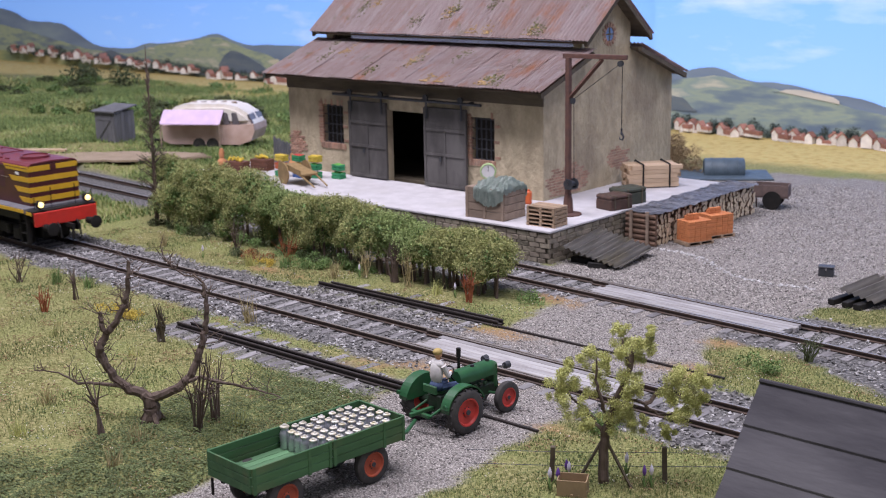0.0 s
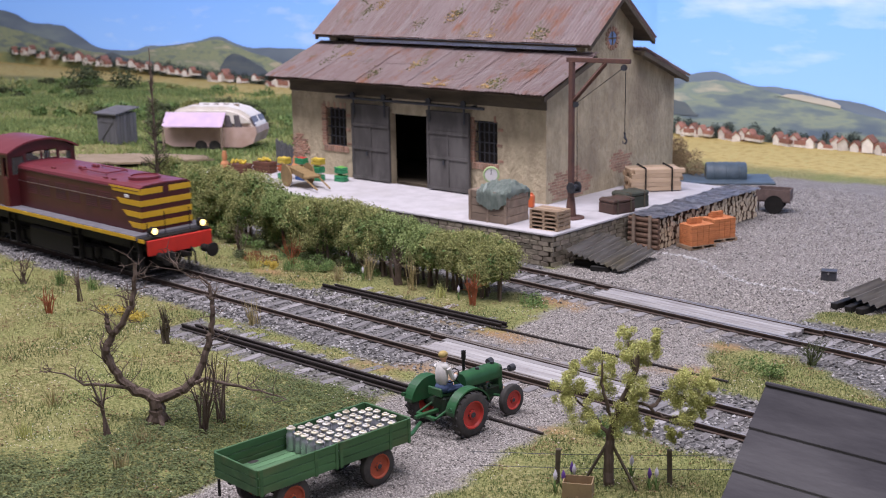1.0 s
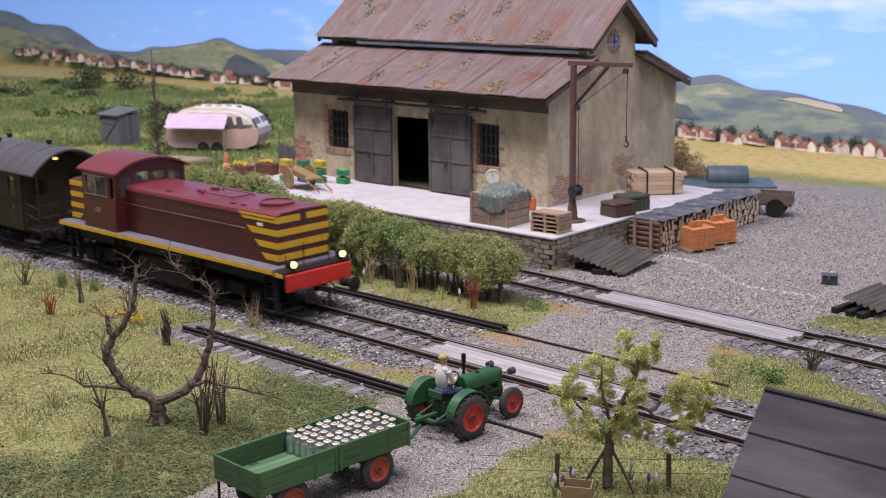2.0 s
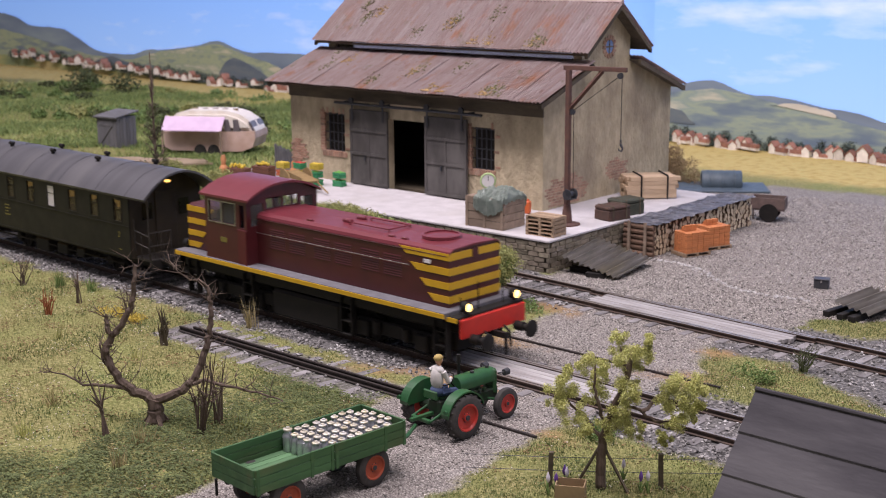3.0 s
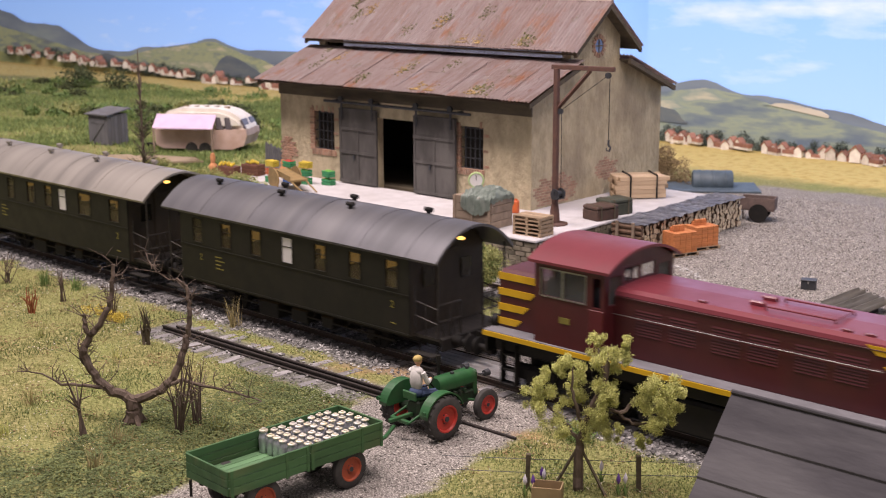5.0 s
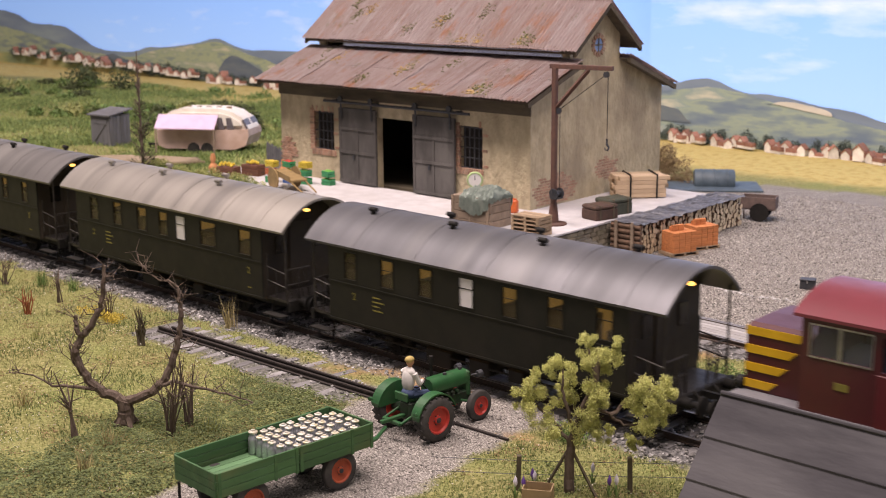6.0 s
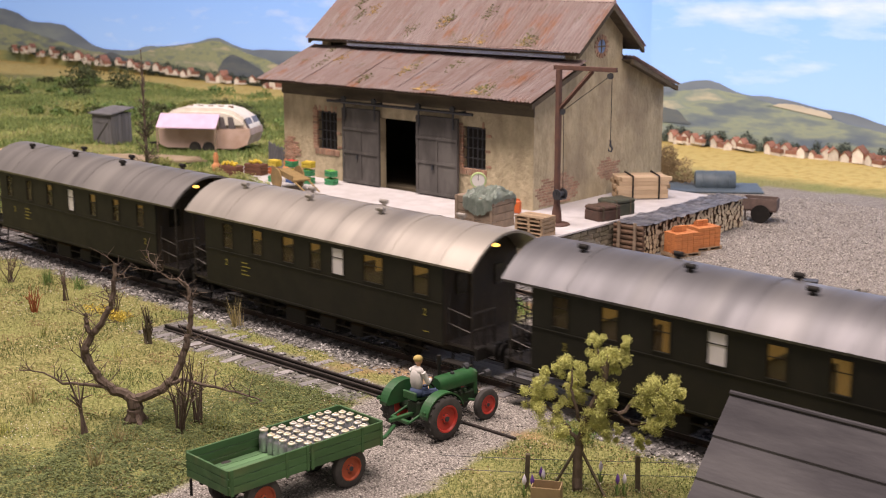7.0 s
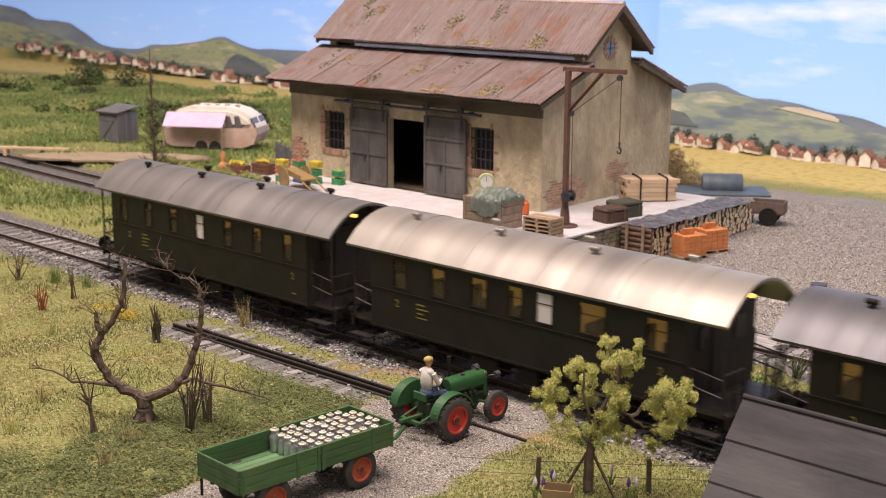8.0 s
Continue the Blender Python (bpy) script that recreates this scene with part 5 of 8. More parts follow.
def wheel(parent, x, y, r, w, rim_mat, lugs, label=""):
    """A tyre with tread lugs, a dished rim and a hub; the axle lies along x."""
    bm = nb()
    lathe(bm, [(r * 0.5, -w * 0.02), (r * 0.62, -w * 0.04), (r * 0.62, -w / 2), (r * 0.86, -w / 2), (r * 0.97, -w * 0.36), (r, -w * 0.15), (r, w * 0.15), (r * 0.97, w * 0.36), (r * 0.86, w / 2), (r * 0.62, w / 2), (r * 0.62, w * 0.04), (r * 0.5, w * 0.02)], 28, Matrix.Translation((0, 0, 0)), "X")
    if lugs:
        for k in range(lugs):
            for s in (-1, 1):
                a = 2 * math.pi * (k + (0.5 if s > 0 else 0)) / lugs
                box(bm, min(0, s * w * 0.46), max(0, s * w * 0.46), -0.025, 0.025, r * 0.965, r * 1.035, 0,
                    Matrix.Rotation(a, 4, "X") @ Matrix.Rotation(s * 0.5, 4, "Z"))
    t = part("wheel", bm, rubber, parent, label or "black treaded tyre on a red rim", smooth=True, m=at(x, y, r))
    bm = nb()
    for s in (-1, 1):
        lathe(bm, [(r * 0.04, s * w * 0.06), (r * 0.62, s * w * 0.08), (r * 0.63, s * w * 0.5), (r * 0.57, s * w * 0.5), (r * 0.52, s * w * 0.3), (r * 0.2, s * w * 0.25), (r * 0.18, s * w * 0.42), (r * 0.04, s * w * 0.45)][::s], 24, None, "X")
    part("rim", bm, rim_mat, t, smooth=True)
    bm = nb()
    for s in (-1, 1):
        rod(bm, (s * w * 0.25, 0, 0), (s * w * 0.52, 0, 0), r * 0.12, n=10)
        for k in range(6):
            a = k * math.pi / 3
            rod(bm, (s * w * 0.25, r * 0.2 * math.cos(a), r * 0.2 * math.sin(a)), (s * w * 0.34, r * 0.2 * math.cos(a), r * 0.2 * math.sin(a)), r * 0.03, n=6)
    part("hub", bm, iron_mat, t)
    return t


def tractor():
    t = thing("tractor", "small green farm tractor with red wheel rims", "tractor", m=at(11.43, -3.65, 0, 0, 0, -3.0))
    for s in (-1, 1):
        wheel(t, s * 0.73, 0, 0.53, 0.27, rim_red, 18)
        wheel(t, s * 0.46, 1.68, 0.38, 0.17, rim_red, 0)
        bm = nb()
        pts = [(0.62 * math.cos(radians(a)), 0.53 + 0.62 * math.sin(radians(a))) for a in range(20, 172, 8)]
        inner = [(0.585 * math.cos(radians(a)), 0.53 + 0.585 * math.sin(radians(a))) for a in range(172, 19, -8)]
        a, b = sorted((s * 0.58, s * 0.82))
        prism(bm, pts + inner, a, b)
        a, b = sorted((s * 0.555, s * 0.58))
        prism(bm, pts + [(-0.55, 0.62), (0.55, 0.62)], a, b)
        f = part("mudguard", bm, tractor_green, t)
        bm = nb()
        rod(bm, (s * 0.78, -0.62, 0.80), (s * 0.78, -0.68, 0.80), 0.05)
        part("rear_light", bm, tractor_green, f)
    bm = nb()
    box(bm, -0.20, 0.20, -0.3, 0.55, 0.38, 0.86, 0.06)
    box(bm, -0.16, 0.16, 0.5, 1.75, 0.42, 0.72, 0.04)
    rod(bm, (-0.72, 0, 0.53), (0.72, 0, 0.53), 0.11, n=12)
    box(bm, -0.12, 0.12, 0.8, 1.2, 0.7, 0.98, 0.03)
    for k in range(4):
        rod(bm, (0.16, 0.75 + k * 0.16, 0.78), (0.24, 0.75 + k * 0.16, 0.78), 0.045)
    # engine block in a darker green than the bonnet
    part("gearbox", bm, material("dark_green_iron", (0.02, 0.055, 0.025), (0.03, 0.03, 0.025), 8, 0.5, 0.2, 0.3), t, "dark green engine block")
    bm = nb()
    prism(bm, [(-0.19, 0.90), (0.19, 0.90), (0.205, 1.04), (0.18, 1.14), (0.10, 1.21), (-0.10, 1.21), (-0.18, 1.14), (-0.205, 1.04)], 0.42, 1.62, "Y")
    hood = part("bonnet", bm, tractor_green, t, "rounded green bonnet", smooth=True)
    bm = nb()
    box(bm, -0.205, 0.205, 1.56, 1.68, 0.55, 1.20, 0.05)
    for k in range(6):
        box(bm, -0.15, 0.15, 1.68, 1.70, 0.62 + k * 0.09, 0.66 + k * 0.09)
    part("grille", bm, tractor_green, t)
    bm = nb()
    rod(bm, (0, 1.5, 1.19), (0, 1.5, 1.27), 0.05)
    rod(bm, (0.05, 0.95, 1.19), (0.05, 0.95, 1.26), 0.05)
    part("filler_cap", bm, iron_mat, hood)
    bm = nb()
    rod(bm, (-0.2, 0.75, 1.0), (-0.2, 0.75, 1.62), 0.035)
    rod(bm, (-0.2, 0.75, 1.45), (-0.2, 0.75, 1.66), 0.055)
    part("exhaust", bm, black_iron, t)
    for s in (-1, 1):
        bm = nb()
        rod(bm, (s * 0.26, 1.62, 1.1), (s * 0.36, 1.75, 1.12), 0.02)
        rod(bm, (s * 0.36, 1.72, 1.12), (s * 0.36, 1.86, 1.12), 0.075, 0.09, 12)
        part("headlight", bm, iron_mat, t, "dull black headlight")
    bm = nb()
    rod(bm, (-0.42, 1.68, 0.42), (0.42, 1.68, 0.42), 0.05)
    rod(bm, (-0.36, 1.68, 0.42), (0, 1.2, 0.55), 0.035)
    rod(bm, (0.36, 1.68, 0.42), (0, 1.2, 0.55), 0.035)
    part("front_axle", bm, tractor_green, t)
    bm = nb()
    rod(bm, (0, 0.45, 0.95), (0, 0.18, 1.22), 0.02)
    r = bmesh.ops.create_circle(bm, segments=16, radius=0.19, matrix=Matrix.Translation((0, 0.16, 1.24)) @ Matrix.Rotation(radians(45), 4, "X"))
    vs = [v.co.copy() for v in r["verts"]]
    bmesh.ops.delete(bm, geom=r["verts"], context="VERTS")
    for a, b in zip(vs, vs[1:] + vs[:1]):
        rod(bm, a, b, 0.016, n=5)
    part("steering_wheel", bm, black_iron, t)
    bm = nb()
    lathe(bm, [(0.05, 0.84), (0.2, 0.86), (0.25, 0.94), (0.22, 0.90), (0.02, 0.88)], 16, Matrix.Translation((0, -0.12, 0)))
    box(bm, -0.22, 0.22, -0.40, -0.34, 0.88, 1.08, 0.02)
    part("seat", bm, tractor_green, t, "green pan seat")
    bm = nb()
    box(bm, -0.05, 0.05, -1.0, -0.3, 0.48, 0.56, 0.01)
    box(bm, -0.30, 0.30, -0.72, -0.62, 0.42, 0.50, 0.01)
    rod(bm, (-0.3, -0.2, 0.6), (-0.3, -0.68, 0.46), 0.03)
    rod(bm, (0.3, -0.2, 0.6), (0.3, -0.68, 0.46), 0.03)
    part("drawbar", bm, tractor_green, t)
    bm = nb()
    box(bm, -0.5, -0.2, 0.1, 0.55, 0.48, 0.52)
    box(bm, 0.2, 0.5, 0.1, 0.55, 0.48, 0.52)
    part("footplate", bm, tractor_green, t)


def driver_figure():
    """A plain model figure on the tractor seat, one mesh in three paints."""
    bm = nb()
    def blob(c, rx, ry, rz, mi, seg=10, rot=None):
        m = Matrix.Translation(c) @ (rot or Matrix()) @ Matrix.Diagonal((rx, ry, rz, 1))
        r = bmesh.ops.create_uvsphere(bm, u_segments=seg, v_segments=7, radius=1, matrix=m)
        for f in {f for v in r["verts"] for f in v.link_faces}:
            f.material_index = mi
    def limb(a, b, r0, r1, mi):
        for f in {f for v in rod(bm, a, b, r0, r1, 8) for f in v.link_faces}:
            f.material_index = mi
    blob((0, -0.16, 1.02), 0.19, 0.16, 0.14, 1)
    blob((0, -0.16, 1.32), 0.19, 0.13, 0.30, 0)
    blob((0, -0.13, 1.52), 0.20, 0.11, 0.12, 0)
    blob((0, -0.09, 1.76), 0.085, 0.10, 0.12, 2)
    blob((0, -0.11, 1.81), 0.105, 0.125, 0.085, 3)
    limb((0, -0.10, 1.58), (0, -0.09, 1.70), 0.05, 0.05, 2)
    for s in (-1, 1):
        limb((s * 0.20, -0.13, 1.52), (s * 0.24, -0.02, 1.26), 0.065, 0.055, 0)
        limb((s * 0.24, -0.02, 1.26), (s * 0.13, 0.16, 1.27), 0.055, 0.045, 0)
        blob((s * 0.12, 0.18, 1.28), 0.045, 0.05, 0.045, 2, 8)
        limb((s * 0.09, -0.12, 0.98), (s * 0.18, 0.28, 0.98), 0.095, 0.075, 1)
        limb((s * 0.18, 0.28, 0.98), (s * 0.20, 0.36, 0.58), 0.07, 0.055, 1)
        blob((s * 0.20, 0.41, 0.555), 0.05, 0.11, 0.04, 4, 8)
    mats = [material("figure_white", (0.62, 0.60, 0.57), (0.52, 0.5, 0.47), 8, 0.8, 0, 0.1), material("figure_blue", (0.06, 0.09, 0.17), (0.04, 0.06, 0.12), 8, 0.8, 0, 0.1),
            material("figure_flesh", (0.55, 0.30, 0.18), (0.48, 0.26, 0.15), 8, 0.7, 0, 0), material("figure_straw", (0.45, 0.34, 0.12), (0.36, 0.26, 0.09), 12, 0.8, 0, 0.2),
            material("figure_black", (0.03, 0.025, 0.02), (0.04, 0.03, 0.03), 8, 0.7, 0, 0)]
    ob = part("driver_figurine", bm, None, None, smooth=True, m=at(11.43, -3.65, 0, 0, 0, -3.0), mats=mats)
    tagged(ob, "painted figurine in white shirt and blue trousers on the tractor seat", "figurine")


def trailer():
    m0 = at(11.93, -8.12, 0, 0, 0, -2.5)
    t = thing("farm_trailer", "green flat farm trailer with wooden drop sides", "trailer", m=m0)
    hw, hl, zf, zr = 0.72, 1.97, 0.84, 1.27
    bm = nb()
    for k in range(7):
        x = -hw + 0.06 + k * (2 * hw - 0.12) / 7
        box(bm, x + 0.006, x + (2 * hw - 0.12) / 7 - 0.006, -hl + 0.04, hl - 0.04, zf - 0.05, zf + random.uniform(-0.004, 0.004))
    parts("bed_plank", bm, bed_green, t, "worn pale green plank")
    for s in (-1, 1):
        for a, b in ((-hl, 0.0), (0.0, hl)):
            bm = nb()
            for k in range(3):
                z = zf - 0.08 + k * 0.172
                box(bm, s * hw - 0.022, s * hw + 0.022, a + 0.01, b - 0.01, z + 0.005, z + 0.167, 0.006)
            sd = part("side_board", bm, board_green, t)
            bm = nb()
            for y in (a + 0.06, b - 0.06, (a + b) / 2 + 0.4):
                box(bm, s * hw + s * 0.022 - 0.012, s * hw + s * 0.022 + 0.012, y - 0.035, y + 0.035, zf - 0.10, zr + 0.01)
            part("side_bracket", bm, board_green, sd)
        bm = nb()
        for k in range(3):
            z = zf - 0.08 + k * 0.172
            box(bm, -hw + 0.02, hw - 0.02, s * hl - 0.022, s * hl + 0.022, z + 0.005, z + 0.167, 0.006)
        part("end_board", bm, board_green, t)
    bm = nb()
    for x in (-0.4, 0.4):
        box(bm, x - 0.05, x + 0.05, -hl + 0.1, hl - 0.1, zf - 0.2, zf - 0.06)
    for y in (-1.15, 1.15):
        rod(bm, (-0.55, y, 0.43), (0.55, y, 0.43), 0.06)
        box(bm, -0.55, 0.55, y - 0.06, y + 0.06, 0.6, 0.66)
        for x in (-0.4, 0.4):
            box(bm, x - 0.06, x + 0.06, y - 0.2, y + 0.2, 0.46, 0.64)
    part("chassis", bm, black_iron, t)
    for x in (-1, 1):
        for y in (-1.12, 1.12):
            wheel(t, x * 0.60, y, 0.43, 0.18, rim_rust, 0, "dusty tyre on an orange-red rim")
    bm = nb()
    tube(bm, [(0.25, hl - 0.1, 0.62), (0.0, hl + 0.7, 0.52), (-0.42, hl + 1.35, 0.5)], [0.045] * 3)
    tube(bm, [(-0.25, hl - 0.1, 0.62), (0.0, hl + 0.7, 0.52)], [0.045] * 2)
    part("drawbar", bm, tractor_green, t)
    bm = nb()
    rod(bm, (-0.55, -hl - 0.03, 0.75), (-0.55, -hl - 0.03, 0.4), 0.03)
    part("hook", bm, black_iron, t)
    # churns
    bm = nb()
    lathe(bm, [(0.122, 0), (0.13, 0.02), (0.13, 0.36), (0.122, 0.40), (0.09, 0.47), (0.088, 0.50), (0.1, 0.515)], 16)
    body = mesh_of("body", bm, churn_metal)
    body.shade_smooth()
    bm = nb()
    lathe(bm, [(0.10, 0.516), (0.118, 0.525), (0.118, 0.555), (0.06, 0.575), (0.05, 0.60), (0.01, 0.605)], 14)
    lid = mesh_of("lid", bm, churn_top)
    bm = nb()
    for s in (-1, 1):
        tube(bm, [(s * 0.09, 0, 0.49), (s * 0.128, 0, 0.46), (s * 0.12, 0, 0.39)], [0.012] * 3, 5)
    grip = mesh_of("handle", bm, churn_metal)
    first = None
    for j in range(9):
        for i in range(6):
            x, y = -0.57 + i * 0.228 + random.uniform(-0.03, 0.03), -0.12 + j * 0.245 + random.uniform(-0.03, 0.03)
            if (i, j) in ((5, 0), (0, 8), (5, 8), (2, 3), (4, 6)):
                continue
            m = m0 @ at(x, y - 0.05, zf + 0.005, 0, 0, random.uniform(0, 360)) @ Matrix.Diagonal((0.84, 0.84, 0.86, 1))
            if first is None:
                first = thing("milk_churn", "dull aluminium milk churn with ochre-stained lid on the trailer", "milk churn", "churns on the trailer", m)
                piece("body", body, first, Matrix())
                piece("lid", lid, first, Matrix())
                piece("handle", grip, first, Matrix())
            else:
                copy_thing(first, m)


tractor()
driver_figure()
trailer()

# ---- shed roof in the foreground ----
felt = material("roof_board_grey", (0.050, 0.047, 0.053), (0.034, 0.032, 0.037), 2, 0.65, 0, 0.4, 10, spec=0.25, stain=(0.10, 0.096, 0.10), sscale=0.9, samount=0.6, stretch=(0.25, 1, 1))


def near_shed():
    t = thing("garden_shed", "small shed with a dark grey lapped board roof", "shed")
    x0, x1, yr, zr = 19.7, 31.0, -3.95, 2.97
    dy, dz = -1.6, -1.97
    n = 3
    k = 1 / n
    for side in (1, -1):
        for i in range(n):
            bm = nb()
            y0, z0 = yr + side * dy * i * k, zr + dz * i * k
            y1, z1 = yr + side * dy * (i + 1.08) * k, zr + dz * (i + 1.08) * k
            prism(bm, [(y0, z0 + 0.0), (y1, z1 + 0.055), (y1, z1 + 0.005), (y0, z0 - 0.05)], x0, x1)
            part("roof_board", bm, felt, t)
    bm = nb()
    rod(bm, (x0, yr, zr + 0.01), (x1, yr, zr + 0.01), 0.05, n=8)
    part("ridge", bm, felt, t)
    bm = nb()
    prism(bm, [(yr - 1.4, -0.05), (yr - 1.4, 1.18), (yr, 2.88), (yr + 1.4, 1.18), (yr + 1.4, -0.05)], x0 + 0.3, x1 - 0.3)
    part("shed_wall", bm, timber_dark, t)


near_shed()
# ---- things on and round the loading dock ----
DOCK = 1.19
crate_wood = material("crate_wood", (0.30, 0.225, 0.165), (0.20, 0.15, 0.11), 3, 0.85, 0, 0.4, 14, vary=0.2, stretch=(0.25, 1, 1))
pallet_wood = material("pallet_wood", (0.40, 0.29, 0.19), (0.30, 0.21, 0.135), 3, 0.85, 0, 0.4, 14, vary=0.2, stretch=(0.25, 1, 1))
pale_wood = material("fresh_timber", (0.56, 0.42, 0.285), (0.46, 0.33, 0.21), 3, 0.8, 0, 0.3, 14, vary=0.14, stretch=(0.2, 1, 1))
log_end = material("log_end", (0.68, 0.57, 0.40), (0.52, 0.41, 0.27), 8, 0.85, 0, 0.3, vary=0.22)
bark = material("log_bark", (0.17, 0.10, 0.065), (0.10, 0.065, 0.045), 6, 0.9, 0, 0.6, vary=0.2)
tarp_mat = material("tarpaulin", (0.33, 0.39, 0.34), (0.24, 0.295, 0.255), 3, 0.32, 0, 0.3, 12, stain=(0.42, 0.47, 0.42), sscale=2.5, samount=0.7)
crane_rust = material("crane_rust", (0.15, 0.075, 0.055), (0.105, 0.06, 0.05), 4, 0.75, 0.2, 0.3, 14)
brick_new = material("new_orange_brick", (0.56, 0.21, 0.075), (0.47, 0.165, 0.06), 5, 0.85, 0, 0.3, 20, vary=0.14)
sheet_grey = material("old_corrugated_sheet", (0.30, 0.275, 0.235), (0.20, 0.18, 0.15), 2, 0.65, 0.35, 0.2, 12, stain=(0.27, 0.22, 0.10), sscale=0.9, samount=0.7, stretch=(1, 0.3, 1))
slate_cover = material("roofing_felt", (0.25, 0.255, 0.285), (0.15, 0.155, 0.18), 4, 0.42, 0, 0.6, 9, stain=(0.40, 0.40, 0.43), sscale=1.6, samount=0.6)
blue_tarp = material("blue_grey_tarp", (0.075, 0.105, 0.13), (0.055, 0.08, 0.10), 3, 0.55, 0, 0.3)


def tarped_crate():
    t = thing("covered_crate", "big wooden crate half covered by a green tarpaulin", "crate", m=at(0.42, 11.08, DOCK, 0, 0, 3) @ Matrix.Diagonal((0.86, 1.05, 1.14, 1)))
    for y in (-0.62, 0.62):
        for k in range(4):
            bm = nb()
            box(bm, -1.0, 1.0, y - 0.02, y + 0.02, 0.01 + k * 0.25, 0.245 + k * 0.25, 0.008)
            part("plank", bm, crate_wood, t)
    for x in (-1.0, 1.0):
        for k in range(4):
            bm = nb()
            box(bm, x - 0.02, x + 0.02, -0.6, 0.6, 0.01 + k * 0.25, 0.245 + k * 0.25, 0.008)
            part("plank", bm, crate_wood, t)
    bm = nb()
    box(bm, -0.97, 0.97, -0.6, 0.6, 0.9, 1.0)
    part("crate_lid", bm, crate_wood, t)
    bm = nb()
    for x in (-0.95, 0, 0.95):
        box(bm, x - 0.06, x + 0.06, -0.67, -0.642, 0, 1.0)
    parts("batten", bm, crate_wood, t)
    # draped sheet: a grid pressed over the crate and the lumps on it
    bm = nb()
    nx, ny = 60, 48
    grid = []
    for j in range(ny + 1):
        row = []
        for i in range(nx + 1):
            x, y = -0.55 + 1.72 * i / nx, -1.0 + 2.0 * j / ny
            lump = 0.24 * math.exp(-((x - 0.45) / 0.5) ** 4 - ((y - 0.05) / 0.5) ** 4) + 0.22 * math.exp(-((x + 0.25) / 0.3) ** 2 - ((y + 0.1) / 0.4) ** 2)
            z = 1.03 + lump + 0.09 * noise.noise((x * 4, y * 4, 2)) + 0.07 * noise.noise((x * 9, y * 9, 4)) + 0.03 * noise.noise((x * 18, y * 18, 6))
            over = max(abs(y) - 0.64, 0), max(x - 1.02, 0)
            drop = max(over)
            px, py = min(x, 1.04 + 0.03 * noise.noise((y * 5, 0, 0))), max(-0.69, min(0.69, y)) + 0.04 * noise.noise((x * 6, z * 4, 5))
            cut = 0.5 + 0.5 * math.sin(x * 3.4 + 0.8)
            z -= drop * (1.0 + 0.7 * cut)
            row.append(bm.verts.new((px, py, max(z, 0.12))))
        grid.append(row)
    for j in range(ny):
        for i in range(nx):
            bm.faces.new((grid[j][i], grid[j][i + 1], grid[j + 1][i + 1], grid[j + 1][i]))
    bmesh.ops.solidify(bm, geom=bm.faces[:], thickness=0.015)
    part("tarpaulin", bm, tarp_mat, t, "creased grey-green tarpaulin", smooth=True)


def pallet_mesh():
    bm = nb()
    for k in range(5):
        box(bm, -0.6, 0.6, -0.4 + k * 0.175, -0.27 + k * 0.175, 0.115, 0.14)
    for x in (-0.55, 0, 0.55):
        box(bm, x - 0.05, x + 0.05, -0.4, 0.43, 0.025, 0.114)
    for y in (-0.38, 0.0, 0.36):
        box(bm, -0.6, 0.6, y, y + 0.08, 0, 0.024)
    return mesh_of("wooden_pallet", bm, pallet_wood)


PALLET = pallet_mesh()


def pallets():
    t = thing("wooden_pallet", "worn wooden pallet in a stack on the dock", "pallet", "stacked pallets", m=at(2.86, 11.0, DOCK, 0, 0, 4))
    for nm, boxes in (("deck_board", [(-0.6, 0.6, -0.4 + k * 0.175, -0.27 + k * 0.175, 0.115, 0.14) for k in range(5)]),
                      ("bearer", [(x - 0.05, x + 0.05, -0.4, 0.43, 0.025, 0.114) for x in (-0.55, 0, 0.55)]),
                      ("skid", [(-0.6, 0.6, y, y + 0.08, 0, 0.024) for y in (-0.38, 0.0, 0.36)])):
        for b in boxes:
            bm = nb()
            box(bm, *b)
            part(nm, bm, pallet_wood, t)
    for k in range(1, 5):
        copy_thing(t, at(2.86, 11.0, DOCK + k * 0.142, 0, 0, 4 + random.uniform(-3, 3)))


